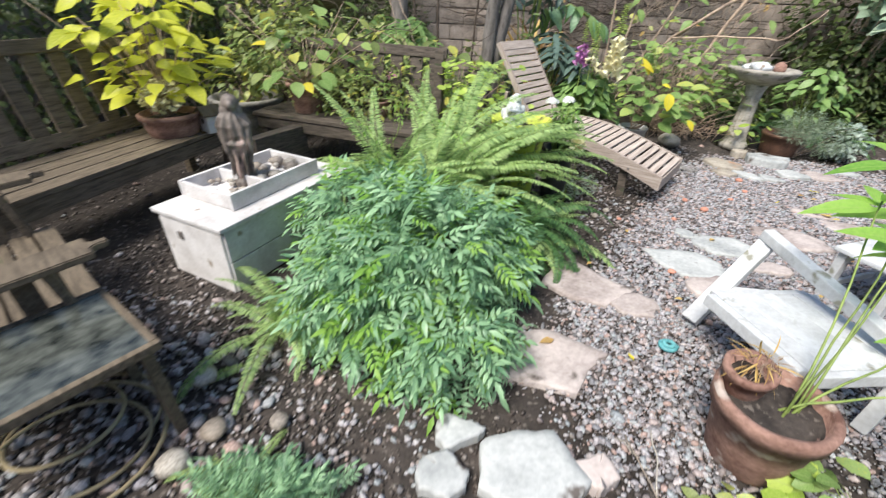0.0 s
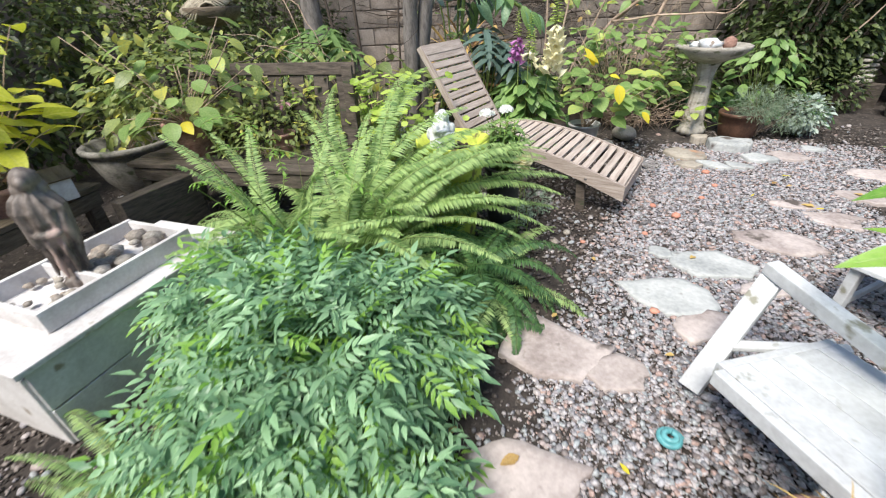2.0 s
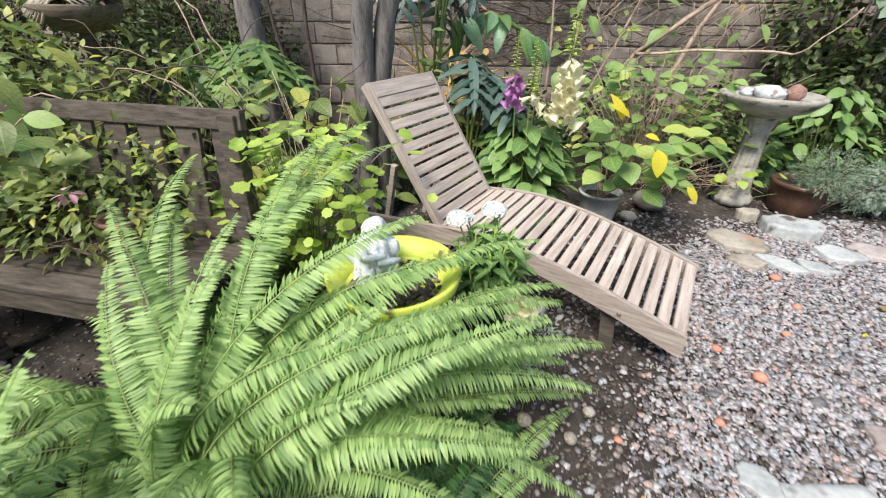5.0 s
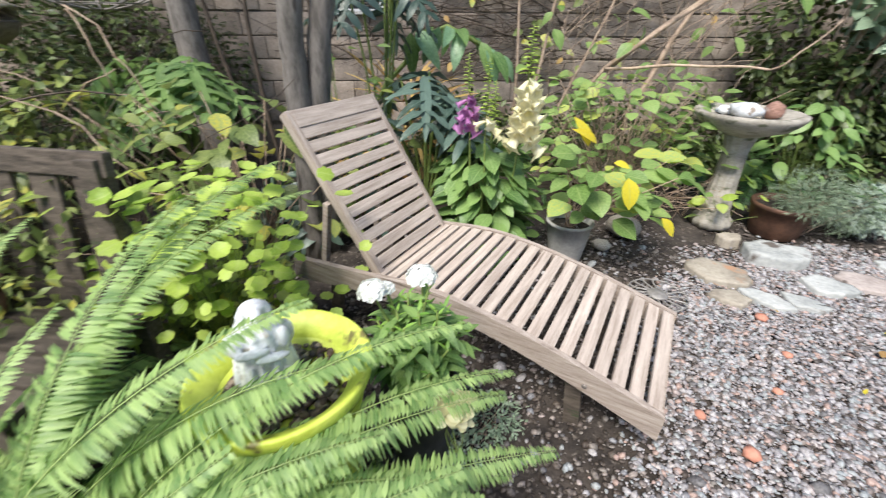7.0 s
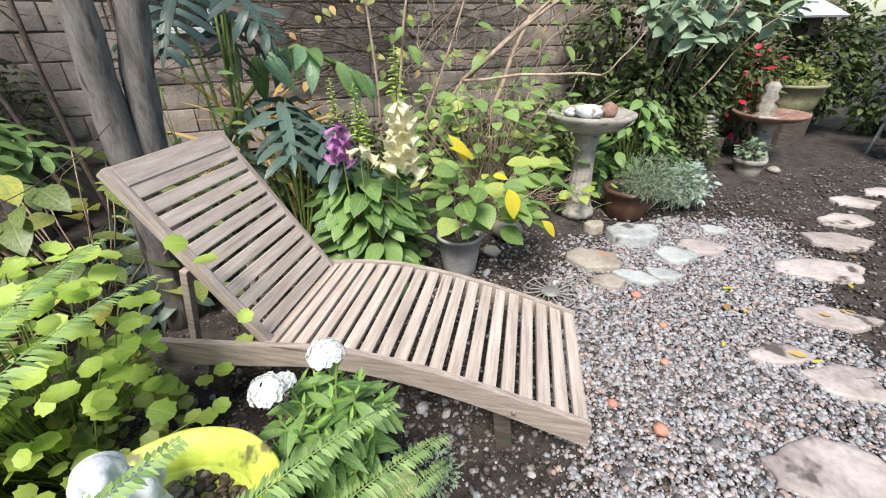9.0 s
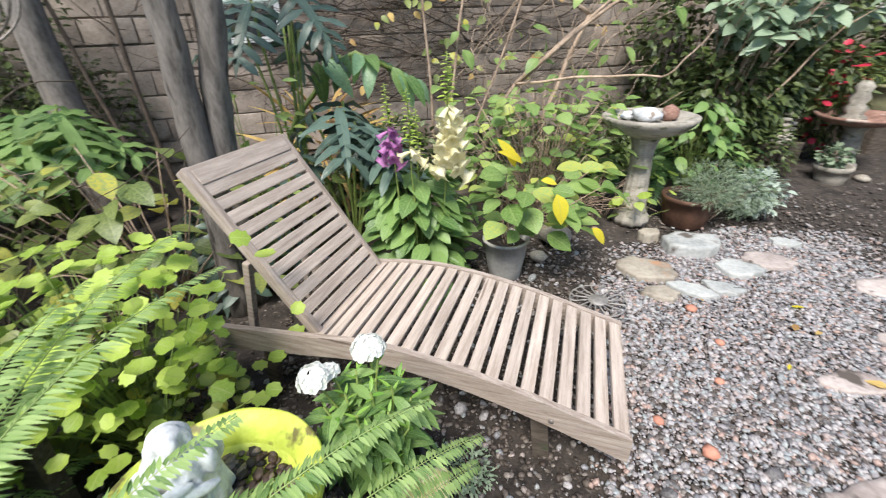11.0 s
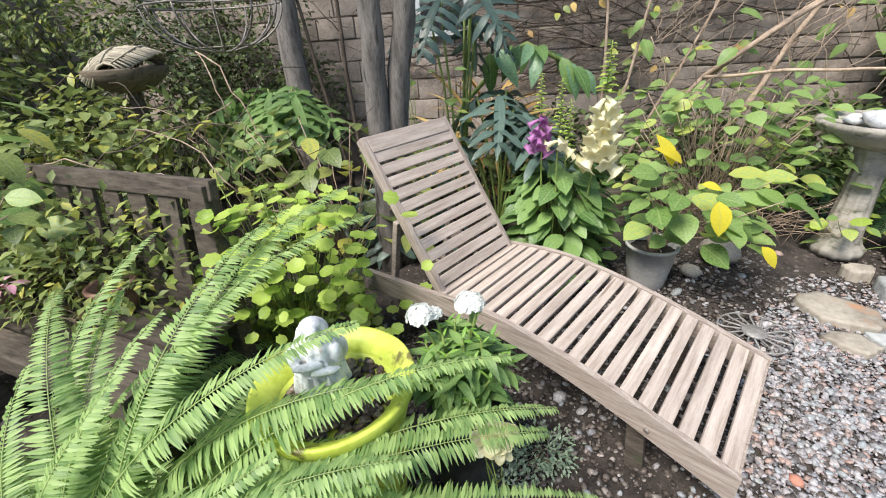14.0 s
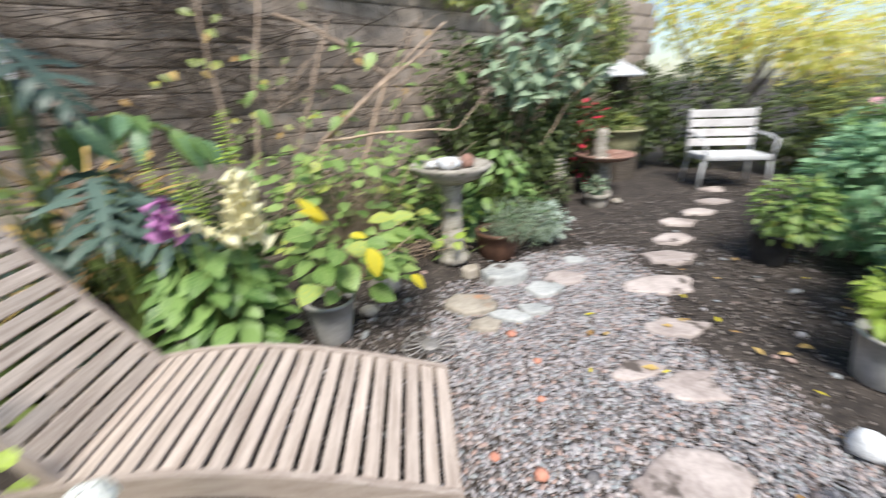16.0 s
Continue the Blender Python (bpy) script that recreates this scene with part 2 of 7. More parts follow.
JASYOUNG = leafy("young_jasmine_leaf", (0.17, 0.38, 0.06), (0.33, 0.56, 0.10), (0.36, 0.5, 0.14), 0.4, 0.45, 5)
FOXLEAF = leafy("foxglove_leaf", (0.07, 0.155, 0.04), (0.25, 0.39, 0.12), (0.34, 0.46, 0.18), 0.45, 0.3, 7)
HYDRA = leafy("hydrangea_leaf", (0.13, 0.24, 0.055), (0.38, 0.53, 0.18), (0.40, 0.50, 0.19), 0.42, 0.4, 7, (0.55, 0.57, 0.12))
LIME = leafy("lime_leaf", (0.30, 0.46, 0.06), (0.58, 0.72, 0.16), (0.52, 0.62, 0.2), 0.5, 0.45, 4)
YELLOW = leafy("yellowed_leaf", (0.62, 0.48, 0.02), (0.80, 0.68, 0.05), (0.6, 0.6, 0.15), 0.5, 0.4, 6)
SHRUB = leafy("shrub_leaf", (0.085, 0.135, 0.038), (0.36, 0.42, 0.13), (0.32, 0.37, 0.15), 0.42, 0.35, 6, (0.56, 0.52, 0.09))
# near-black green: the deep shade between foliage is put into the leaf colour
DIM = leafy("shade_darkened_leaf", (0.016, 0.034, 0.012), (0.12, 0.16, 0.05), (0.16, 0.2, 0.08), 0.4, 0.22, 6)
GREYLEAF = leafy("grey_green_leaf", (0.19, 0.28, 0.17), (0.40, 0.50, 0.35), (0.36, 0.42, 0.3), 0.6, 0.25, 7)
SILVER = leafy("silver_leaf", (0.28, 0.36, 0.30), (0.52, 0.60, 0.52), (0.5, 0.55, 0.48), 0.7, 0.2, 6)
# very pale yellow: strong sun on the far trees is put into this colour
SUNNY = leafy("painted_sunlit_leaf", (0.56, 0.58, 0.10), (0.90, 0.84, 0.30), (0.7, 0.7, 0.2), 0.5, 0.55, 6, (0.85, 0.55, 0.16))
# yellow-green leaf, its colour brightened to stand for light shining through
GOLD = leafy("backlit_golden_green_leaf", (0.42, 0.47, 0.03), (0.74, 0.74, 0.08), (0.66, 0.66, 0.16), 0.45, 0.45, 6)
GLAUCOUS = leafy("glaucous_leaf", (0.028, 0.055, 0.04), (0.12, 0.18, 0.145), (0.18, 0.25, 0.2), 0.35, 0.2, 6)
ROSEMARY = leafy("rosemary_leaf", (0.085, 0.135, 0.075), (0.30, 0.38, 0.26), (0.26, 0.32, 0.2), 0.55, 0.25, 4)
LITTER = leafy("fallen_leaf", (0.30, 0.16, 0.06), (0.60, 0.42, 0.14), (0.4, 0.3, 0.15), 0.7, 0.2, 6)
CREAM = leafy("cream_petal", (0.80, 0.74, 0.44), (0.90, 0.86, 0.64), (0.8, 0.76, 0.5), 0.6, 0.3, 3)
PURPLE = leafy("purple_petal", (0.30, 0.08, 0.28), (0.56, 0.24, 0.52), (0.6, 0.3, 0.55), 0.6, 0.3, 3)
WHITEPETAL = leafy("white_petal", (0.75, 0.77, 0.74), (0.88, 0.88, 0.86), (0.8, 0.82, 0.78), 0.6, 0.3, 3)
REDPETAL = leafy("red_petal", (0.5, 0.02, 0.05), (0.75, 0.06, 0.12), (0.6, 0.05, 0.1), 0.5, 0.3, 3)
PINKPETAL = leafy("pink_petal", (0.7, 0.3, 0.4), (0.85, 0.5, 0.58), (0.8, 0.5, 0.55), 0.5, 0.3, 3)


# ---- building blocks ----
def mesh_from(name, verts, faces, uv=None, mat=None, smooth=True):
    me = bpy.data.meshes.new(name)
    me.from_pydata([tuple(v) for v in verts], [], [tuple(int(i) for i in f) for f in faces])
    if uv is not None:
        lay = me.uv_layers.new(name="blade")
        idx = np.empty(len(me.loops), dtype=np.int32)
        me.loops.foreach_get("vertex_index", idx)
        lay.data.foreach_set("uv", np.asarray(uv, dtype=np.float32)[idx].ravel())
    if smooth:
        me.polygons.foreach_set("use_smooth", [True] * len(me.polygons))
    if mat:
        me.materials.append(mat)
    return me


def bm_mesh(name, bm, mat, smooth=False):
    me = bpy.data.meshes.new(name)
    bmesh.ops.recalc_face_normals(bm, faces=bm.faces)
    bm.to_mesh(me)
    bm.free()
    me.materials.append(mat)
    if smooth:
        me.polygons.foreach_set("use_smooth", [True] * len(me.polygons))
    return me


def part(name, me, parent=None, m=None, label=""):
    ob = new(name, me)
    if parent is not None:
        ob.parent = parent
    ob.matrix_basis = m if m is not None else Matrix()
    if label:
        ob["label"] = label
    return ob


def thing(name, x, y, z=0.0, rz=0.0, label="", category="", group="", kind=""):
    ob = new(name)
    ob.empty_display_size = 0.05
    ob.matrix_basis = pose(x, y, z, 0, 0, rz)
    return tagged(ob, label, category, group, kind)


def box_bm(sx, sy, sz, bevel=0.004, centre=(0, 0, 0), rough=0.0, seed=0):
    bm = bmesh.new()
    bmesh.ops.create_cube(bm, size=1.0)
    for v in bm.verts:
        v.co = Vector((v.co.x * sx, v.co.y * sy, v.co.z * sz))
    if bevel:
        bmesh.ops.bevel(bm, geom=bm.edges[:], offset=bevel, segments=2, affect="EDGES", profile=0.6)
    if rough:
        for v in bm.verts:
            v.co += Vector(noise.noise_vector(v.co * 9 + Vector((seed * 3.1, seed, 0)))) * rough
    for v in bm.verts:
        v.co += Vector(centre)
    return bm


def lathe_bm(profile, seg=32, wobble=0.0, flute=0, flute_depth=0.0):
    """A turned body from (radius, height) pairs, outside up and inside down as listed."""
    bm = bmesh.new()
    rings = []
    for k, (r, z) in enumerate(profile):
        ring = []
        for i in range(seg):
            a = 2 * math.pi * i / seg
            rr = r * (1 + flute_depth * math.cos(flute * a)) if flute else r
            rr += wobble * noise.noise(Vector((math.cos(a) * 2, math.sin(a) * 2, z * 9)))
            ring.append(bm.verts.new((rr * math.cos(a), rr * math.sin(a), z)))
        rings.append(ring)
    for a, b in zip(rings, rings[1:]):
        for i in range(seg):
            bm.faces.new((a[i], a[(i + 1) % seg], b[(i + 1) % seg], b[i]))
    bm.faces.new(list(reversed(rings[0]))), bm.faces.new(rings[-1])
    return bm


def tube_np(points, radii, sides=6):
    """Vertices and faces of a round tube along points."""
    P = [Vector(p) for p in points]
    verts, faces = [], []
    for k, p in enumerate(P):
        t = (P[min(k + 1, len(P) - 1)] - P[max(k - 1, 0)]).normalized()
        u = t.orthogonal().normalized() if k == 0 else (u - t * u.dot(t)).normalized()
        w = t.cross(u)
        r = radii[k] if hasattr(radii, "__len__") else radii
        for i in range(sides):
            a = 2 * math.pi * i / sides
            verts.append(p + (u * math.cos(a) + w * math.sin(a)) * r)
        if k:
            b = k * sides
            faces += [(b - sides + i, b - sides + (i + 1) % sides, b + (i + 1) % sides, b + i) for i in range(sides)]
    faces.append(tuple(range(sides))[::-1])
    faces.append(tuple(range(len(verts) - sides, len(verts))))
    return verts, faces


def tubes_mesh(name, runs, mat, sides=6):
    """Several tubes in one mesh; runs of (points, radii)."""
    V, F = [], []
    for pts, rad in runs:
        v, f = tube_np(pts, rad, sides)
        F += [tuple(i + len(V) for i in q) for q in f]
        V += v
    return mesh_from(name, V, F, None, mat)


def bend(a, b, sag=0.0, wob=0.02, n=7, rng=random):
    """Points of a slightly crooked run from a to b, bowed up by sag."""
    a, b = Vector(a), Vector(b)
    out = []
    ph = rng.random() * 9
    for k in range(n):
        s = k / (n - 1)
        p = a.lerp(b, s) + Vector((0, 0, sag * 4 * s * (1 - s)))
        if 0 < k < n - 1:
            p += Vector(noise.noise_vector(Vector((s * 3 + ph, ph, 0)))) * wob
        out.append(p)
    return out


def leaf_np(L=1.0, W=0.5, seg=4, tip=1.0, fold=0.2, droop=0.25, lobes=0, wavy=0.0, widest=0.4, cup=0.0):
    """A blade along +y with its midrib at x=0: vertices, quads and (across, along) coordinates."""
    V, U, F = [], [], []
    for k in range(seg + 1):
        s = k / seg
        e = s / widest if s < widest else (1 - s) / (1 - widest)
        w = W / 2 * max(0.0, math.sin(e * math.pi / 2)) ** tip
        if lobes:
            w *= 0.62 + 0.38 * abs(math.cos(s * math.pi * lobes))
        w = max(w, W * 0.015)
        z = -droop * L * s * s
        wv = wavy * W * math.sin(k * 2.3)
        V += [(-w, s * L, z + fold * w - cup * w * w + wv), (0, s * L, z), (w, s * L, z + fold * w - cup * w * w - wv)]
        U += [(-1, s), (0, s), (1, s)]
    for k in range(seg):
        b = 3 * k
        F += [(b, b + 1, b + 4, b + 3), (b + 1, b + 2, b + 5, b + 4)]
    return np.array(V), np.array(F), np.array(U)


def join_np(pieces):
    V, F, U, n = [], [], [], 0
    for v, f, u in pieces:
        V.append(v), F.append(f + n), U.append(u)
        n += len(v)
    return np.concatenate(V), np.concatenate(F), np.concatenate(U)


def moved(piece, m):
    v, f, u = piece
    M = np.array(m)
    return v @ M[:3, :3].T + M[:3, 3], f, u


def round_leaf_np(R=1.0, n=14, scallop=0.08, lobes=5, cup=0.15, lobe_depth=0.12):
    """A rounded, lobed leaf with its stalk at the notch; a fan of quads round the middle."""
    V, U = [(0, R * 0.9, 0)], [(0.0, 0.5)]
    for ring, q in ((0.55, 0.5), (1.0, 1.0)):
        for k in range(n):
            a = math.pi * 2 * (k + 0.5) / n - math.pi / 2
            r = R * ring * (1 - lobe_depth * (ring == 1) * (0.5 + 0.5 * math.cos(lobes * (a + math.pi / 2)))) + R * scallop * (ring == 1) * math.sin(k * 2.7)
            V.append((r * math.cos(a), R * 0.9 + r * math.sin(a), cup * r * ring - 0.12 * R * math.sin(a) * ring))
            U.append((math.cos(a) * q, 0.5 + 0.5 * math.sin(a) * q))
    F = []
    for k in range(n):
        j = (k + 1) % n
        if k % 2 == 0:
            F.append((0, 1 + k, 1 + j, 1 + (k + 2) % n))
        F.append((1 + k, 1 + n + k, 1 + n + j, 1 + j))
    return np.array(V, dtype=float), np.array(F), np.array(U, dtype=float)


def cloud(name, template, mats, mat, flip=True):
    """One mesh of many copies of a blade at the given 4x4 matrices."""
    v, f, u = template
    M = np.array([np.array(m) for m in mats])
    V = np.einsum("mij,nj->mni", M[:, :3, :3], v) + M[:, None, :3, 3]
    n = len(v)
    F = (f[None] + (np.arange(len(M)) * n)[:, None, None]).reshape(-1, 4)
    me = bpy.data.meshes.new(name)
    me.vertices.add(V.shape[0] * n)
    me.vertices.foreach_set("co", V.ravel().astype(np.float32))
    me.loops.add(F.size)
    me.loops.foreach_set("vertex_index", F.ravel().astype(np.int32))
    me.polygons.add(len(F))
    me.polygons.foreach_set("loop_start", (np.arange(len(F)) * 4).astype(np.int32))
    lay = me.uv_layers.new(name="blade")
    lay.data.foreach_set("uv", np.tile(u, (len(M), 1))[F.ravel()].astype(np.float32).ravel())
    me.polygons.foreach_set("use_smooth", [True] * len(F))
    me.update(calc_edges=True)
    me.materials.append(mat)
    return me


def aim(p, direction, scale, roll=0.0, up=(0, 0, 1)):
    """A matrix that puts a blade's base at p with its +y along direction and its face towards up."""
    y = Vector(direction).normalized()
    z = Vector(up)
    x = y.cross(z)
    if x.length < 1e-3:
        x = y.orthogonal()
    x.normalize()
    z = x.cross(y)
    r = Matrix((x, y, z)).transposed().to_4x4()
    return Matrix.Translation(p) @ r @ Matrix.Rotation(roll, 4, "Y") @ Matrix.Scale(scale, 4)


def in_blobs(rng, blobs, n, inner=0.55):
    """n places near the skins of a set of ellipsoids (x, y, z, rx, ry, rz), with the way out from each."""
    vol = [b[3] * b[4] + b[4] * b[5] + b[3] * b[5] for b in blobs]
    out = []
    while len(out) < n:
        b = rng.choices(blobs, vol)[0]
        d = Vector((rng.gauss(0, 1), rng.gauss(0, 1), rng.gauss(0, 1))).normalized()
        r = inner + (1 - inner) * rng.random() ** 0.6
        r *= 0.86 + 0.28 * noise.noise(d * 2.3 + Vector((b[0] * 3, b[1] * 3, b[2])))
        p = Vector((b[0] + d.x * b[3] * r, b[1] + d.y * b[4] * r, b[2] + d.z * b[5] * r))
        if p.z < 0.015:
            continue
        out.append((p, Vector((d.x / b[3], d.y / b[4], d.z / b[5])).normalized()))
    return out


def foliage(seed, blobs, n, template, mat, size, hang=0.2, spread=0.8, inner=0.55, name="foliage"):
    rng = random.Random(seed)
    ms = []
    for p, d in in_blobs(rng, blobs, n, inner):
        w = d + Vector((rng.uniform(-1, 1), rng.uniform(-1, 1), rng.uniform(-1, 1))) * spread
        w.z = w.z * 0.6 - hang
        up = Vector((rng.uniform(-0.5, 0.5), rng.uniform(-0.5, 0.5), 1.0)) + d * 0.5
        ms.append(aim(p, w, size * rng.uniform(0.65, 1.25), rng.uniform(-0.5, 0.5), up))
    return cloud(name, template, ms, mat)


def shrub(name, x, y, blobs, n, template, mat, size, seed, label, category="shrub", stems=6, stem_mat=None, hang=0.2, z=0.0, extra=(), group="", inner=0.55, base=(0.05, 0.05), stem_r=0.007):
    """A bush: stems from its base into its crown of many leaves."""
    rng = random.Random(seed)
    top = thing(name, x, y, z, 0, label, category, group)
    for _ in range(stems):
        p, d = in_blobs(rng, blobs, 1, 0.3)[0]
        a = (rng.uniform(-1, 1) * base[0], rng.uniform(-1, 1) * base[1], 0.0)
        pts = bend(a, p, 0.03, 0.05, 7, rng)
        part("stem", tubes_mesh("stem", [(pts, [stem_r * (1 - 0.7 * k / 6) for k in range(7)])], stem_mat or TWIG, 5), top)
    part("crown", foliage(seed, blobs, n, template, mat, size, hang, inner=inner), top)
    for t2, m2, n2, s2 in extra:
        part("crown", foliage(seed + 7, blobs, n2, t2, m2, s2, hang, inner=0.8), top)
    return top


OVAL = leaf_np(1, 0.55, 4, 0.9, 0.25, 0.25)
OVAL2 = leaf_np(1, 0.62, 5, 0.8, 0.2, 0.35, wavy=0.03)
LANCE = leaf_np(1, 0.28, 4, 0.9, 0.25, 0.3)
SMALL = leaf_np(1, 0.5, 2, 0.8, 0.25, 0.2)
STRAP = leaf_np(1, 0.07, 5, 0.5, 0.3, 0.35, widest=0.3)
NEEDLE = leaf_np(1, 0.11, 2, 0.6, 0.1, 0.1)
ROUND = round_leaf_np(0.5)


def compound(pairs=4):
    pcs = [moved(leaf_np(0.40, 0.125, 3, 0.9, 0.25, 0.35, widest=0.3), pose(0, 0.66, 0, -6))]
    for k in range(pairs):
        for s in (-1, 1):
            ln = 0.30 - 0.05 * abs(k - pairs * 0.45)
            pcs.append(moved(leaf_np(ln, 0.098, 3, 0.9, 0.25, 0.4, widest=0.3), pose(0, 0.10 + 0.58 * k / pairs, -0.008 * k, 0, 0, -s * (62 - 5 * k))))
    return join_np(pcs)


COMPOUND = compound()


# ---- ground, wall, boundary ----
def ground():
    bm = bmesh.new()
    n = 90
    xs = [-4 + 12 * i / n for i in range(n + 1)]
    ys = [-3 + 10 * i / n for i in range(n + 1)]
    xs = [-400, -80, -20, -8] + xs + [12, 20, 80, 400]
    ys = [-400, -80, -20, -7] + ys + [10, 20, 80, 400]
    grid = []
    for y in ys:
        row = []
        for x in xs:
            near = max(0.0, 1 - max(0, abs(x - 1.5) - 5) / 2) * max(0.0, 1 - max(0, abs(y - 2) - 4) / 2)
            z = near * (0.014 * noise.noise(Vector((x * 1.7, y * 1.7, 0))) + 0.006 * noise.noise(Vector((x * 7, y * 7, 3))) - 0.006)
            bed = max(0.0, min(1.0, (y - 4.55) / 0.5)) * near
            row.append(bm.verts.new((x, y, z + 0.05 * bed)))
        grid.append(row)
    for a, b in zip(grid, grid[1:]):
        for i in range(len(a) - 1):
            bm.faces.new((a[i], a[i + 1], b[i + 1], b[i]))
    tagged(new("ground", bm_mesh("ground", bm, SOIL, True)), "dark garden soil with scattered grit and gravel", "ground", kind="structure")


ground()


def pebble_np(rng):
    t = (1 + 5 ** 0.5) / 2
    V = [(-1, t, 0), (1, t, 0), (-1, -t, 0), (1, -t, 0), (0, -1, t), (0, 1, t), (0, -1, -t), (0, 1, -t), (t, 0, -1), (t, 0, 1), (-t, 0, -1), (-t, 0, 1)]
    F = [(0, 11, 5), (0, 5, 1), (0, 1, 7), (0, 7, 10), (0, 10, 11), (1, 5, 9), (5, 11, 4), (11, 10, 2), (10, 7, 6), (7, 1, 8), (3, 9, 4), (3, 4, 2), (3, 2, 6), (3, 6, 8), (3, 8, 9), (4, 9, 5), (2, 4, 11), (6, 2, 10), (8, 6, 7), (9, 8, 1)]
    V = np.array(V) / np.linalg.norm(V[0])
    V = V * (1 + 0.14 * np.array([[rng.uniform(-1, 1)] for _ in V])) * np.array([1.0, 0.74, 0.46])
    return V, np.array(F)


def scatter(name, seed, n, where, lo, hi, mat, label, category, lift=0.0, kinds=6):
    """A field of stones too many to count, each a body of its own in one mesh."""
    rng = random.Random(seed)
    shapes = [pebble_np(rng) for _ in range(kinds)]
    g = np.random.default_rng(seed)
    P = np.array([where(rng) for _ in range(n)])
    S = lo + (hi - lo) * g.random(n) ** 2.2
    A, T1, T2 = g.random(n) * 6.283, g.normal(0, 0.25, n), g.normal(0, 0.25, n)
    ca, sa = np.cos(A), np.sin(A)
    R = np.zeros((n, 3, 3))
    R[:, 0, 0], R[:, 0, 1], R[:, 1, 0], R[:, 1, 1], R[:, 2, 2] = ca, -sa, sa, ca, 1
    R[:, 2, 0], R[:, 2, 1] = T1, T2
    R *= S[:, None, None]
    pick = g.integers(0, kinds, n)
    V, F, off = [], [], 0
    for k in range(kinds):
        idx = np.where(pick == k)[0]
        v = np.einsum("mij,nj->mni", R[idx], shapes[k][0])
        v[:, :, 0] += P[idx, 0, None]
        v[:, :, 1] += P[idx, 1, None]
        v[:, :, 2] += (S[idx] * 0.22 + lift + P[idx, 2])[:, None]
        V.append(v.reshape(-1, 3))
        F.append((shapes[k][1][None] + (np.arange(len(idx)) * 12)[:, None, None]).reshape(-1, 3) + off)
        off += len(idx) * 12
    V, F = np.concatenate(V), np.concatenate(F)
    me = bpy.data.meshes.new(name)
    me.vertices.add(len(V)), me.vertices.foreach_set("co", V.ravel().astype(np.float32))
    me.loops.add(F.size), me.loops.foreach_set("vertex_index", F.ravel().astype(np.int32))
    me.polygons.add(len(F)), me.polygons.foreach_set("loop_start", (np.arange(len(F)) * 3).astype(np.int32))
    me.polygons.foreach_set("use_smooth", [True] * len(F))
    me.update(calc_edges=True)
    me.materials.append(mat)
    return tagged(new(name, me), label, category, kind="stuff")


def gravel_strength(x, y):
    """1 in the middle of the gravel, 0 on bare soil."""
    a = 1 - ((x - 2.15) / 1.25) ** 2 - ((y - 2.75) / 1.45) ** 2
    b = 1 - ((x - 1.35) / 0.95) ** 2 - ((y - 1.25) / 0.85) ** 2
    c = 1 - ((x - 3.3) / 1.1) ** 2 - ((y - 3.7) / 0.7) ** 2
    v = max(a * 1.6, b * 0.9, c * 0.9) + 0.5 * noise.noise(Vector((x * 2.1, y * 2.1, 5)))
    under = (x - 1.82) * -0.846 + (y - 3.07) * 0.533     # beyond the lounger's foot the soil is bare
    return max(0.0, min(1.0, v * 1.6)) * max(0.02, min(1.0, 0.55 - under * 5.0))


def in_gravel(rng):
    while True:
        x, y = rng.uniform(0.3, 4.6), rng.uniform(0.1, 4.6)
        if rng.random() < gravel_strength(x, y):
            return x, y, rng.uniform(-0.002, 0.006)


def in_yard(rng):
    while True:
        x, y = rng.uniform(-2.4, 5.2), rng.uniform(-0.6, 5.0)
        k = 0.45 + 0.9 * noise.noise(Vector((x * 1.3, y * 1.3, 9)))
        if rng.random() < k:
            return x, y, 0.0


def in_far(rng):
    return rng.uniform(3.4, 8.5), rng.uniform(2.4, 5.2), 0.0


scatter("gravel", 2, 30000, in_gravel, 0.003, 0.008, PEBBLE, "fine pale grit between the pebbles", "gravel")
scatter("gravel", 3, 46000, in_gravel, 0.005, 0.019, PEBBLE, "grey, pink and bluish river pebbles lying loose", "gravel")
scatter("gravel", 4, 20000, in_yard, 0.005, 0.017, CRUMB, "small grit and earth crumbs on the dark soil", "gravel")
scatter("gravel", 9, 9000, lambda r: (r.uniform(0.45, 2.6), r.uniform(2.2, 4.9), r.uniform(-0.004, 0.002)), 0.005, 0.020, CRUMB, "dark grit and crumbs of earth under the lounger", "gravel")
scatter("gravel", 12, 900, lambda r: (r.uniform(0.6, 2.6), r.uniform(2.3, 4.7), r.uniform(-0.004, 0.002)), 0.008, 0.022, PEBBLE, "loose pebbles strewn on the soil round the lounger", "gravel")
scatter("gravel", 5, 600, in_yard, 0.015, 0.04, PEBBLE, "larger rounded stones scattered over the soil", "gravel")
scatter("gravel", 6, 4000, in_far, 0.008, 0.022, CRUMB, "grit and leaf crumbs on the far path", "gravel")
scatter("gravel", 14, 9000, lambda r: (r.uniform(-1.7, 0.6), r.uniform(-0.5, 1.6), 0.0), 0.004, 0.014, CRUMB, "fine grit and bark crumbs before the chest", "gravel")
scatter("gravel", 13, 3600, lambda r: (r.uniform(-1.6, 0.3), r.uniform(-0.5, 1.2), 0.0), 0.006, 0.02, PEBBLE, "small pale stones on the soil before the chest", "gravel")
scatter("gravel", 8, 260, lambda r: (r.uniform(-1.2, -0.3), r.uniform(-0.1, 0.95), 0.0), 0.014, 0.038, PEBBLE, "rounded stones lying on soil below the bush", "gravel")

WALL_Y, COURSE, BLOCK_L = 6.4, 0.2, 0.4


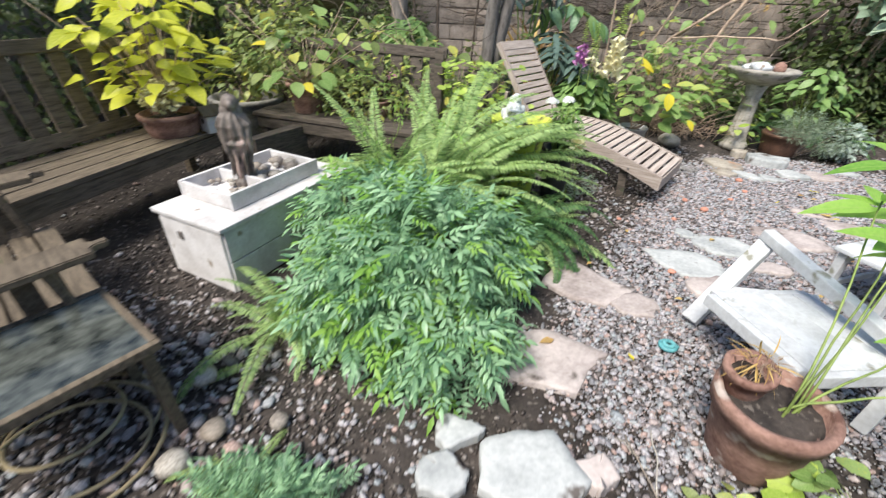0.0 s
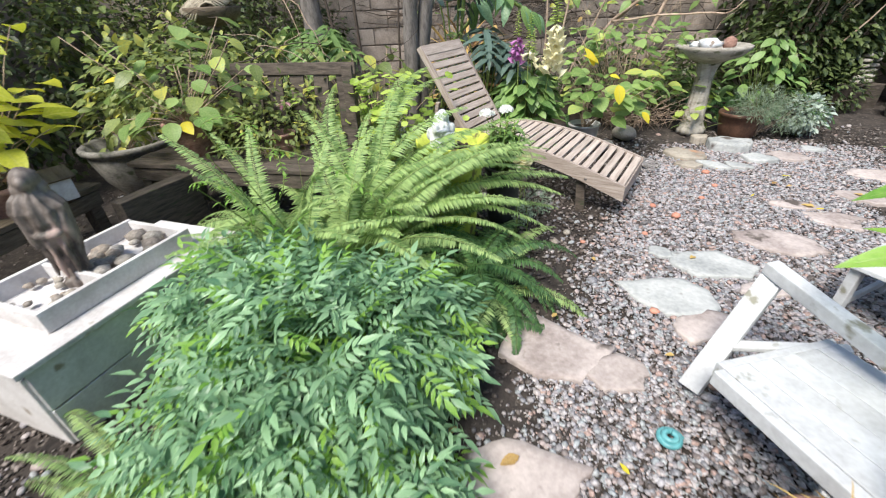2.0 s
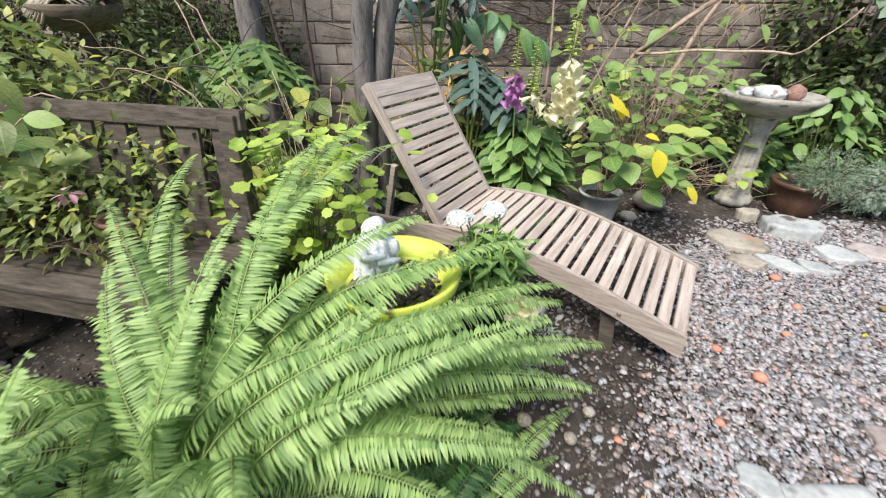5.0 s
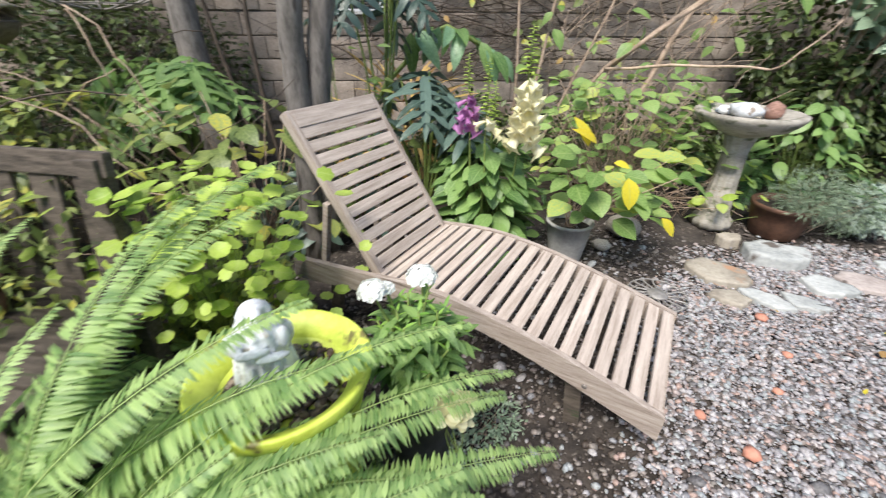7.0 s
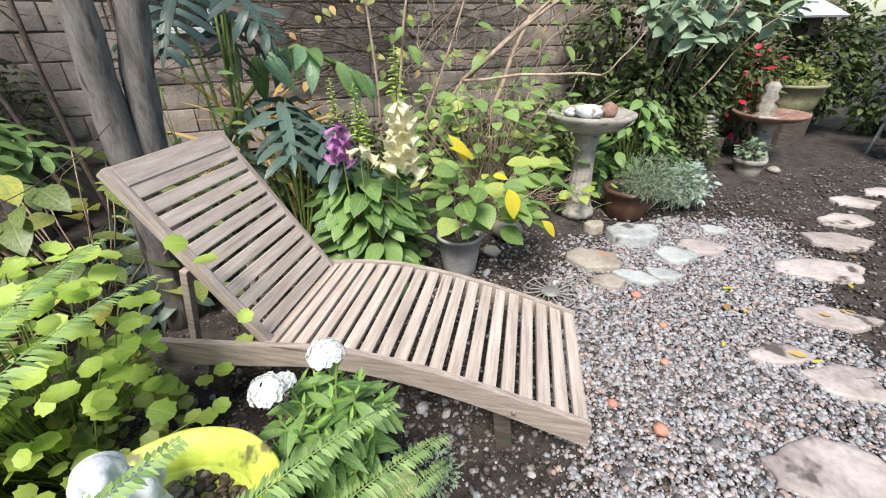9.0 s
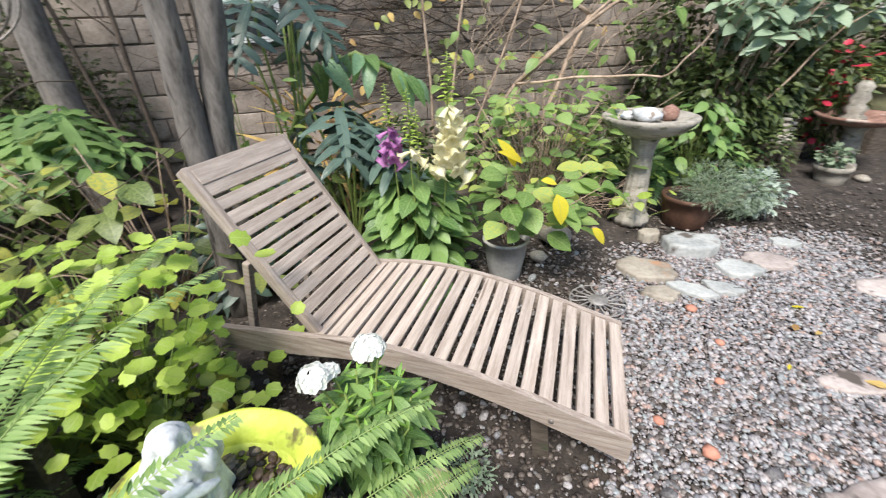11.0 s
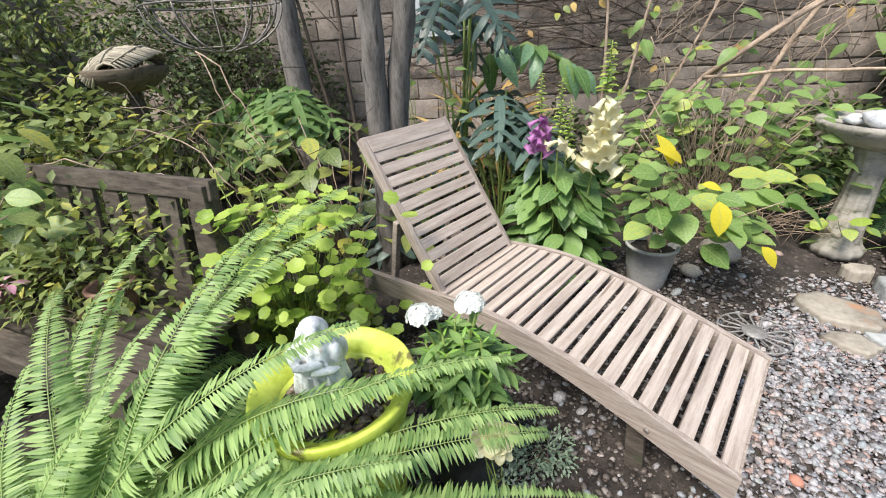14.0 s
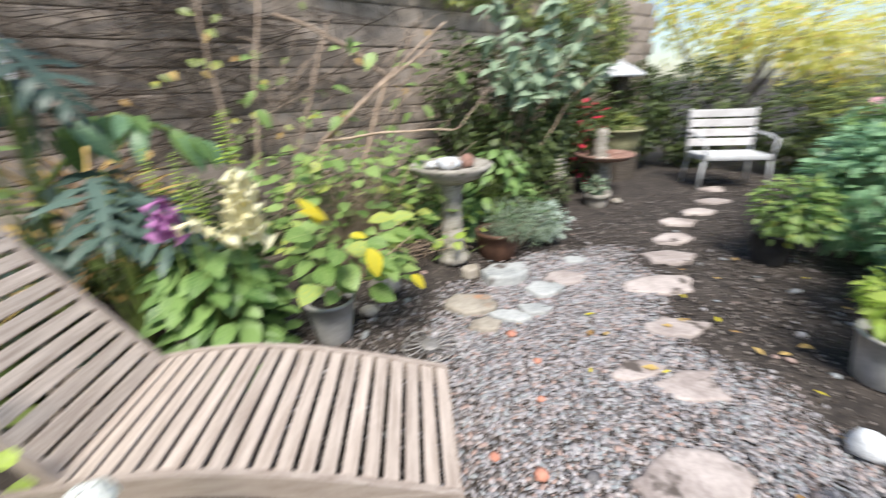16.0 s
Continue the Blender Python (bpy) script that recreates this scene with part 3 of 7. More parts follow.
def wall_north():
    bm = box_bm(14.0, 0.16, 2.6, 0.0, (1.9, 0.1, 1.3))
    wall = tagged(new("wall_north", bm_mesh("mortar", bm, MORTAR)), "tan concrete block wall with dead creeper on it", "wall", kind="structure")
    wall.matrix_basis = pose(0, WALL_Y, 0)
    shapes = []
    for k in range(5):
        b = box_bm(BLOCK_L - 0.012, 0.05, COURSE - 0.012, 0.006, (0, 0, 0), 0.009, k)
        shapes.append(bm_mesh("block", b, BLOCK, True))
    rng = random.Random(11)
    for row in range(2, 13):
        for col in range(31):
            x = -3.4 + col * BLOCK_L + (row % 2) * BLOCK_L / 2
            part("block", shapes[rng.randrange(5)], wall, pose(x + rng.uniform(-.002, .002), 0.028 + rng.uniform(-0.004, 0.004), COURSE * (row + 0.5) + rng.uniform(-.002, .002)))
    return wall


wall_north()


# ---- flagstones ----
def flagstone(cx, cy, a, b, turn, seed, mat, thick=0.045, z=0.0, label="", corners=7, group="flagstones of the garden path", name="flagstone"):
    rng = random.Random(seed)
    pts = []
    for k in range(corners):
        th = 2 * math.pi * (k + rng.uniform(-0.42, 0.42)) / corners
        r = rng.uniform(0.8, 1.2)
        pts.append(Vector((a / 2 * r * math.cos(th), b / 2 * r * math.sin(th), 0)))
    out = []
    for k, p in enumerate(pts):
        q = pts[(k + 1) % corners]
        for i in range(5):
            w = p.lerp(q, i / 5)
            out.append(w + Vector(noise.noise_vector(w * 14 + Vector((seed, 0, 0)))) * 0.016 + Vector((rng.uniform(-1, 1), rng.uniform(-1, 1), 0)) * 0.005)
    bm = bmesh.new()
    rings = []
    for inset, h in ((1.0, -0.02), (1.0, thick * 0.7), (0.975, thick * 0.97), (0.8, thick), (0.4, thick)):
        rings.append([bm.verts.new((w.x * inset, w.y * inset, h + (0.005 * noise.noise(Vector((w.x * inset * 6 + seed, w.y * inset * 6, 1))) if h >= thick * 0.9 else 0))) for w in out])
    m = len(out)
    for r0, r1 in zip(rings, rings[1:]):
        for i in range(m):
            bm.faces.new((r0[i], r0[(i + 1) % m], r1[(i + 1) % m], r1[i]))
    bm.faces.new(rings[-1])
    ob = new(name, bm_mesh("flagstone", bm, mat, True))
    ob.matrix_basis = pose(cx, cy, z, 0, 0, turn)
    return tagged(ob, label or "pale pinkish flagstone set in gravel", "flagstone", group)


NEAR = [(0.72, 1.08, 0.50, 0.40, 30, 1), (0.97, 1.68, 0.46, 0.40, -20, 2), (1.19, 1.53, 0.26, 0.22, 30, 3), (1.64, 2.0, 0.48, 0.36, -25, 4),
        (1.67, 1.78, 0.36, 0.17, 15, 5), (1.97, 2.26, 0.42, 0.28, -20, 6), (1.75, 2.40, 0.14, 0.15, 0, 7), (2.44, 2.50, 0.46, 0.30, -30, 8),
        (2.1, 2.04, 0.26, 0.16, -10, 9), (0.38, 0.67, 0.19, 0.12, 10, 10), (0.34, 0.52, 0.17, 0.18, 80, 12), (0.60, 0.57, 0.40, 0.30, 5, 13), (0.84, 0.60, 0.12, 0.12, 0, 14)]
for k, (x, y, a, b, r, s) in enumerate(NEAR):
    stone = k in (3, 5, 6, 9, 10, 11)
    flagstone(x, y, a, b, r, s, FLAGBLUE if stone else FLAG, 0.024 if k < 9 else 0.05, 0, "blue-grey flagstone set in gravel" if stone else "pale pinkish flagstone set in gravel")
FAR = [(2.88, 2.93, 0.30, 0.16, -20, 21), (2.96, 2.72, 0.34, 0.24, -30, 22), (3.42, 3.0, 0.40, 0.22, -40, 23), (3.88, 3.34, 0.52, 0.26, -25, 24),
       (4.44, 3.54, 0.42, 0.28, -25, 25), (4.88, 3.74, 0.46, 0.24, -25, 26), (5.40, 3.94, 0.42, 0.24, -30, 27), (5.95, 3.95, 0.42, 0.26, -30, 28),
       (6.50, 4.02, 0.40, 0.26, -30, 29), (7.1, 4.3, 0.4, 0.25, -20, 30)]
for x, y, a, b, r, s in FAR:
    flagstone(x, y, a, b, r, s, FLAG, 0.022)
flagstone(3.13, 4.13, 0.40, 0.26, -20, 41, FLAGBLUE, 0.085, 0.0, "thick pale stone slab lying on the gravel", group="loose slabs by the bed")
flagstone(3.20, 3.80, 0.32, 0.22, -35, 42, FLAGBLUE, 0.04, 0.0, "pale grey flat slab on the gravel", group="loose slabs by the bed")
flagstone(2.66, 3.98, 0.36, 0.26, -30, 43, FLAGWARM, 0.04, 0.0, "mossy and rust-coloured flat slab on gravel", group="loose slabs by the bed")
flagstone(2.57, 3.73, 0.22, 0.16, -20, 44, FLAGWARM, 0.035, 0.0, "small rust-orange slab on the gravel", group="loose slabs by the bed")
flagstone(2.77, 3.71, 0.26, 0.14, -55, 45, FLAGBLUE, 0.03, 0.0, "narrow blue-grey slate on the gravel", group="loose slabs by the bed")
flagstone(2.94, 3.66, 0.22, 0.14, -50, 46, FLAGBLUE, 0.03, 0.0, "narrow blue-grey slate on the gravel", group="loose slabs by the bed")
flagstone(3.46, 3.84, 0.34, 0.22, -30, 47, FLAG, 0.03, 0.0, "dull brown flat slab on the gravel", group="loose slabs by the bed")
flagstone(3.80, 4.0, 0.22, 0.14, -40, 48, FLAGBLUE, 0.03, 0.0, "small blue-grey slab on the gravel", group="loose slabs by the bed")
flagstone(2.98, 4.36, 0.16, 0.12, 0, 49, FLAGWARM, 0.07, 0.0, "rounded pinkish boulder on gravel", corners=9, group="loose slabs by the bed", name="boulder")


# ---- sun lounger ----
def lounger():
    top = thing("sun_lounger", 1.82, 3.07, 0, 0, "weathered teak slatted sun lounger with raised backrest", "lounger")
    u, w = Vector((-0.846, 0.533, 0)), Vector((0.533, 0.846, 0))   # towards the head; across
    top.matrix_basis = Matrix((u, w, Vector((0, 0, 1)))).transposed().to_4x4()
    top.matrix_basis.translation = Vector((1.82, 3.07, 0))
    half = 0.31

    def seat_z(s):
        return 0.24 + 0.185 * math.sin(min(s, 1.18) / 1.18 * math.pi * 0.62) ** 1.0 - 0.02 * max(0, s - 0.85) / 0.3

    def rail(y, z_of, s0, s1, depth, thick, name, n=16, label=""):
        bm = bmesh.new()
        rows = []
        for k in range(n + 1):
            s = s0 + (s1 - s0) * k / n
            z = z_of(s)
            d = depth(s)
            rows.append([bm.verts.new((s, y + a, z - b)) for a, b in ((-thick / 2, d), (-thick / 2, 0), (thick / 2, 0), (thick / 2, d))])
        for a, b in zip(rows, rows[1:]):
            for i in range(4):
                bm.faces.new((a[i], a[(i + 1) % 4], b[(i + 1) % 4], b[i]))
        bm.faces.new(rows[0]), bm.faces.new(rows[-1])
        bmesh.ops.bevel(bm, geom=[e for e in bm.edges if e.calc_face_angle(0) > 0.6], offset=0.004, segments=2, affect="EDGES")
        return part(name, bm_mesh(name, bm, TEAK), top, label=label)

    for y in (-half + 0.0125, half - 0.0125):
        rail(y, lambda s: seat_z(s) + 0.004 if s < 1.14 else seat_z(1.14) + 0.004 - (s - 1.14) * 0.10, 0.0, 1.62, lambda s: 0.105 - 0.02 * math.sin(s * 2.2), 0.025, "side_rail", 26)
    slat = [bm_mesh("slat", box_bm(0.046, 2 * half - 0.054, 0.018, 0.004, (0, 0, 0), 0.0015, k), TEAKSLAT) for k in range(4)]
    rng = random.Random(4)
    ns = 19
    for k in range(ns):
        s = 0.034 + (1.125 - 0.034) * k / (ns - 1)
        ang = math.degrees(math.atan2(seat_z(s + 0.01) - seat_z(s - 0.01), 0.02))
        part("seat_slat", slat[rng.randrange(4)], top, pose(s, rng.uniform(-.002, .002), seat_z(s) - 0.008 + rng.uniform(-.0015, .0015), 0, -ang, 0))
    part("end_board", bm_mesh("end_board", box_bm(0.022, 2 * half - 0.052, 0.09, 0.004, (0.012, 0, seat_z(0) - 0.062)), TEAK), top)
    # backrest
    j, tip = Vector((1.13, 0, 0.385)), Vector((1.545, 0, 1.0))
    d = (tip - j)
    ang = math.degrees(math.atan2(d.z, d.x))
    for y in (-half + 0.045, half - 0.045):
        part("back_rail", bm_mesh("back_rail", box_bm(d.length + 0.05, 0.03, 0.045, 0.006, (d.length / 2 - 0.01, 0, -0.012)), TEAK), top, Matrix.Translation(j + Vector((0, y * 0.985, 0))) @ pose(0, 0, 0, 0, -ang, 0))
    bs = [bm_mesh("slat", box_bm(0.048, 2 * half - 0.12, 0.016, 0.004, (0, 0, 0), 0.0015, k + 9), TEAKSLAT) for k in range(4)]
    nb = 12
    for k in range(nb):
        q = 0.05 + (d.length - 0.075) * k / (nb - 1)
        if k == nb - 1:
            me, h = bm_mesh("slat", box_bm(0.075, 2 * half - 0.12, 0.02, 0.004), TEAKSLAT), 0.002
        else:
            me, h = bs[rng.randrange(4)], 0.0
        part("back_slat", me, top, Matrix.Translation(j) @ pose(0, 0, 0, 0, -ang, 0) @ pose(q, 0, h))
    for s, y in ((0.27, -1), (0.27, 1), (1.45, -1), (1.45, 1)):
        h = (seat_z(s) if s < 1 else 0.36) - 0.05
        part("leg", bm_mesh("leg", box_bm(0.06, 0.03, h + 0.02, 0.004, (0, 0, h / 2 - 0.01)), OLDWOOD), top, pose(s, y * (half - 0.06), 0, 0, 6 if s < 1 else -8, 0))
    for y in (-1, 1):
        part("bolt", bm_mesh("bolt", lathe_bm([(0.001, 0), (0.009, 0.001), (0.009, 0.004), (0.004, 0.006)], 10), METAL, True), top, pose(0.25, y * half, seat_z(0.25) - 0.06, y * -90, 0, 0), "dark metal bolt head")
    part("prop", bm_mesh("prop", box_bm(0.03, 0.03, 0.46, 0.004, (0, 0, 0.2)), TEAK), top, pose(1.55, -0.2, 0.2, 0, -12, 0), "wooden strut that props the backrest")
    part("prop", bm_mesh("prop", box_bm(0.03, 0.03, 0.46, 0.004, (0, 0, 0.2)), TEAK), top, pose(1.55, 0.2, 0.2, 0, -12, 0), "wooden strut that props the backrest")
    return top


lounger()


# ---- ferns ----
def frond_np(seed, L=0.8, rise=70, fall=-35, pairs=66, wide=0.055, side=0.0, tip=None):
    """A sword-fern frond along +y, arching up and over, with its pinnae and midrib."""
    rng = random.Random(seed)
    n = 26
    for lap in range(2):
        p, pts, tang = Vector((0, 0, 0)), [], []
        for k in range(n + 1):
            s = k / n
            a = radians(rise + (fall - rise) * s ** 0.9)
            t = Vector((side * math.sin(s * 2) * 0.5, math.cos(a), math.sin(a))).normalized()
            pts.append(p.copy()), tang.append(t)
            p = p + t * (L / n)
        if tip is None:
            break
        end = pts[-1]
        turn = math.degrees(math.atan2(tip[1], tip[0]) - math.atan2(end.z, end.y))
        rise, fall, L = rise + turn, fall + turn, L * math.hypot(*tip) / math.hypot(end.y, end.z)
        tip = tip if lap == 0 else None
    pairs = max(20, int(L / 0.0098)) if pairs is None else pairs
    pcs = []
    blade = leaf_np(1, 0.2, 3, 0.8, 0.16, 0.28, widest=0.2)
    gone = [rng.random() for _ in range(3)]
    for k in range(pairs):
        s = 0.10 + 0.895 * k / (pairs - 1)
        i = min(n - 1, int(s * n))
        q = pts[i].lerp(pts[i + 1], s * n - i)
        t = tang[i]
        up = Vector((1, 0, 0)).cross(t)
        ln = wide * min(1, 0.5 + s * 2.6) * (1 - max(0, s - 0.5) / 0.56) ** 0.7 * rng.uniform(0.88, 1.1)
        for sg in (-1, 1):
            if any(abs(s - g) < 0.006 for g in gone) and rng.random() < 0.7:
                continue
            d = Vector((sg, 0, 0)) + t * (0.10 + 0.32 * s + rng.uniform(-0.06, 0.06)) - up * rng.uniform(-0.08, 0.24)
            pcs.append(moved(blade, aim(q, d, 1.0, rng.uniform(-0.3, 0.3), up) @ Matrix.Diagonal((L / pairs * 5.2, ln, ln, 1))))
    v, f = tube_np(pts, [0.0032 * (1 - 0.8 * k / n) for k in range(n + 1)], 4)
    quads = np.array([q for q in f if len(q) == 4])
    pcs.append((np.array([tuple(x) for x in v]), quads, np.zeros((len(v), 2))))
    return join_np(pcs)


FROND = [(lambda t: mesh_from("frond", t[0], t[1], t[2], FERN))(frond_np(60 + k, 0.8, r, f, 66, 0.065, sd)) for k, (r, f, sd) in enumerate([(82, -45, .15), (66, -55, -.2), (55, -50, .25), (40, -55, -.1), (86, -20, .2), (30, -40, 0.1)])]
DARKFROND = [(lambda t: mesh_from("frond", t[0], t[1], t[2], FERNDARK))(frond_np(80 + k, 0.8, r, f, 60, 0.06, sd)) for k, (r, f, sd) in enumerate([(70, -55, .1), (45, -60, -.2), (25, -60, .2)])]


def fern(x, y, seed, count, lo, hi, label, dark=0.25, meshes=None, spread=0.08, tilt=14, z=0.0, flat=0.5):
    rng = random.Random(seed)
    top = thing("fern", x, y, z, 0, label, "fern", "sword ferns")
    for k in range(count):
        low = k < count * flat
        # low fronds partly take the darker copy, as painted shade inside the clump
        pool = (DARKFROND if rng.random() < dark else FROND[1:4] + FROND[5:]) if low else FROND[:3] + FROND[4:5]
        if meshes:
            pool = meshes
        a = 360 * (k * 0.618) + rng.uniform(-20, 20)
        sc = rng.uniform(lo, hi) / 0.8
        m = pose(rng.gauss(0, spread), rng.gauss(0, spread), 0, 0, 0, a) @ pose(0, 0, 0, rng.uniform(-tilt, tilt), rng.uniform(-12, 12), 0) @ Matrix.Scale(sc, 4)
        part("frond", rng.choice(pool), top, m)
    return top


big_fern = fern(0.08, 2.30, 1, 64, 0.55, 0.85, "large bright green sword fern with arching fronds", 0.25, spread=0.13, flat=0.75)
left_fern = fern(-0.12, 1.98, 2, 44, 0.5, 0.8, "green sword fern beside the jasmine bush", 0.25, spread=0.1)


FRONT = [(0.14, 1.72, 0.72), (-0.02, 1.90, 0.76), (0.34, 1.86, 0.66), (0.28, 1.66, 0.62), (-0.20, 1.62, 0.66), (0.46, 1.76, 0.58), (-0.42, 1.58, 0.60)]


def reach(plant, tips, seed, curl=(36, 54), mat=None, wide=0.07):
    """Long fronds from a fern's crown, each arching over to its own tip in the garden."""
    rng = random.Random(seed)
    at = plant.matrix_basis.translation
    for k, (x, y, z) in enumerate(tips):
        bx, by = rng.uniform(-.07, .07), rng.uniform(-.07, .07)
        x, y, z = x - at.x - bx, y - at.y - by, z - 0.03
        bow = rng.uniform(*curl)
        t = frond_np(seed + k, 1.0, bow, -bow, None, wide * rng.uniform(0.9, 1.1), rng.uniform(-0.12, 0.12), (math.hypot(x, y), z))
        part("frond", mesh_from("frond", t[0], t[1], t[2], mat or FERN), plant, pose(bx, by, 0.03, 0, rng.uniform(-16, 16), math.degrees(math.atan2(y, x)) - 90))


reach(big_fern, [(0.42, 3.33, 0.92), (0.70, 3.05, 0.90), (0.59, 2.81, 0.80), (0.89, 2.60, 0.68), (1.08, 2.80, 0.50), (1.20, 2.70, 0.42), (1.00, 2.48, 0.60), (0.84, 2.46, 0.66), (0.74, 2.52, 0.64), (1.00, 2.40, 0.50), (0.92, 2.34, 0.46), (0.66, 2.40, 0.62), (1.12, 2.56, 0.36)], 300, (44, 62), None, 0.084)
reach(big_fern, [(0.30, 3.10, 0.92), (0.10, 3.00, 0.90), (1.00, 2.28, 0.56), (1.18, 2.45, 0.36), (0.72, 2.66, 0.58), (0.62, 2.50, 0.66), (0.90, 2.30, 0.40), (1.05, 2.12, 0.30), (0.45, 2.60, 0.72), (1.16, 2.60, 0.25)], 330)
reach(big_fern, [(0.86, 2.00, 0.34), (0.78, 1.86, 0.36), (0.55, 1.78, 0.45), (0.40, 1.85, 0.52), (0.30, 1.95, 0.62), (0.15, 1.90, 0.66), (0.70, 2.15, 0.50), (0.50, 2.05, 0.58), (0.33, 2.24, 0.72), (0.20, 2.70, 0.80)], 360)
reach(big_fern, [(0.50, 2.78, 0.52), (0.62, 2.62, 0.44), (0.36, 2.84, 0.60), (-0.10, 2.82, 0.78), (-0.30, 2.76, 0.80), (0.02, 2.62, 0.74), (0.26, 2.48, 0.72), (0.70, 2.42, 0.52), (0.56, 2.32, 0.62), (0.92, 2.42, 0.34), (0.76, 2.22, 0.44), (0.40, 2.40, 0.70), (0.10, 2.55, 0.76), (0.60, 2.72, 0.34)], 510)
reach(left_fern, [(-0.62, 2.02, 0.88), (-0.44, 1.86, 0.86), (-0.24, 2.24, 0.86), (-0.66, 2.2, 0.82), (0.02, 2.16, 0.82), (-0.42, 1.70, 0.58), (-0.10, 1.72, 0.62)], 390, (22, 40))
reach(big_fern, [(0.90, 2.56, 0.72), (1.065, 2.598, 0.727), (1.179, 2.647, 0.539), (0.78, 2.50, 0.60), (0.62, 2.46, 0.66)], 560, (34, 48), None, 0.085)
reach(left_fern, FRONT, 590, (40, 62), None, 0.07)
droop_fern = fern(0.62, 2.12, 3, 56, 0.42, 0.7, "green sword fern with shade-darkened fronds hanging over the gravel edge", 0.6, spread=0.1, flat=0.9)
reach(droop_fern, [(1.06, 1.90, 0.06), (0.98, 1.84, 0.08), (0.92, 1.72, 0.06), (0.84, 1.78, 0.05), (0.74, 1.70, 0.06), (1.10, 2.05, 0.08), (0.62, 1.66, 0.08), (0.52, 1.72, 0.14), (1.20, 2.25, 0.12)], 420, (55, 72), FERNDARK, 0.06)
fern(-0.34, 2.56, 4, 30, 0.7, 0.98, "tall light green sword fern in front of the bench", 0.1, spread=0.07, flat=0.3)
fern(-0.42, 1.05, 5, 24, 0.3, 0.55, "light green fern at the foot of the white box", 0.0, spread=0.06, flat=0.8)
fern(0.80, 2.60, 6, 9, 0.3, 0.45, "small bright fern beside the lounger", 0.0, spread=0.03, flat=0.9)


# ---- jasmine bush ----
def jasmine():
    blobs = [(0, 0, 0.26, 0.46, 0.46, 0.36), (-0.22, -0.18, 0.18, 0.34, 0.36, 0.27), (0.16, 0.2, 0.2, 0.38, 0.36, 0.30), (-0.30, 0.25, 0.26, 0.40, 0.38, 0.34), (0.14, -0.35, 0.12, 0.30, 0.28, 0.2)]
    top = shrub("jasmine_bush", 0.12, 1.38, blobs, 3000, COMPOUND, JASMINE, 0.15, 21, "dense green jasmine bush with feathery pinnate leaves", "shrub", 16, STEM, 0.25, extra=((COMPOUND, JASYOUNG, 520, 0.15),), inner=0.6, base=(0.2, 0.2))
    return top


jasmine()



def tendrils():
    rng = random.Random(23)
    top = thing("jasmine_shoot", -0.12, 1.85, 0, 0, "yellow-green twining shoots rising from the jasmine", "shoot")
    for k in range(3):
        r = 0.10 + 0.03 * k
        pts = [Vector((0.03 * k, 0.0, 0.45))]
        for s in range(1, 15):
            q = s / 14
            pts.append(Vector((-0.16 + 0.5 * q * (k % 2) + r * math.cos(2.6 - 3.4 * q), 0.12 * k - 0.1, 0.62 + 0.05 * k + r * math.sin(2.6 - 3.4 * q) + 0.1 * (1 - q))))
        part("shoot", tubes_mesh("shoot", [(pts, 0.0022)], STEM, 5), top)
        for j in range(14):
            p = pts[1 + j]
            a = rng.random() * 6.283
            part("leaf", YOUNG, top, aim(p, (math.cos(a), math.sin(a), rng.uniform(-.6, .4)), rng.uniform(0.06, 0.10), 0))


YOUNG = mesh_from("leaf", *compound(2), JASYOUNG)
tendrils()
# ---- plants made of single leaves ----
def leaf_mesh(name, template, mat):
    return mesh_from(name, template[0], template[1], template[2], mat)


def leafy_plant(name, x, y, z, seed, leaves, meshes, size, where, label, category="plant", stem_mat=None, stem_r=0.004, hang=0.35, group="", fan=0.6, extra=()):
    """A plant with pickable leaves on stalks: where(rng) gives a leaf's place about the base."""
    rng = random.Random(seed)
    top = thing(name, x, y, z, 0, label, category, group)
    for k in range(leaves):
        p = Vector(where(rng))
        out = Vector((p.x, p.y, 0))
        out = out.normalized() if out.length > 1e-3 else Vector((1, 0, 0))
        d = out + Vector((rng.uniform(-fan, fan), rng.uniform(-fan, fan), rng.uniform(-0.2, 0.35) - hang))
        part("leaf", rng.choice(meshes), top, aim(p, d, size * rng.uniform(0.7, 1.2), rng.uniform(-0.4, 0.4), Vector((out.x * 0.4, out.y * 0.4 - 0.25, 1))))
        if k % 3 == 0:
            part("stem", tubes_mesh("stem", [(bend((rng.uniform(-.03, .03), rng.uniform(-.03, .03), 0), p, 0.02, 0.02, 5, rng), [stem_r * (1 - 0.1 * i) for i in range(5)])], stem_mat or STEM, 5), top)
    for me, p, d, s in extra:
        part("leaf", me, top, aim(p, d, s, 0, (0, -0.5, 1)), "yellowed leaf")
    return top


def dome(rx, ry, z0, z1, low=0.25):
    def pick(rng):
        a, h = rng.random() * 6.283, rng.random()
        r = math.sqrt(1 - h * h) * rng.uniform(0.55, 1.0) + 0.08
        return rx * r * math.cos(a), ry * r * math.sin(a), z0 + (z1 - z0) * h
    return pick


FOX_ME = [leaf_mesh("leaf", leaf_np(1, w, 7, 0.75, 0.22, d, wavy=0.02, widest=0.5), FOXLEAF) for w, d in ((0.52, 0.3), (0.58, 0.42), (0.5, 0.2))]
HYD_ME = [leaf_mesh("leaf", leaf_np(1, w, 6, 0.75, 0.18, d, wavy=0.02, widest=0.45), HYDRA) for w, d in ((0.72, 0.22), (0.8, 0.35), (0.66, 0.12))]
YEL_ME = [leaf_mesh("leaf", leaf_np(1, w, 6, 0.75, 0.2, d, widest=0.45), YELLOW) for w, d in ((0.62, 0.3), (0.5, 0.5))]
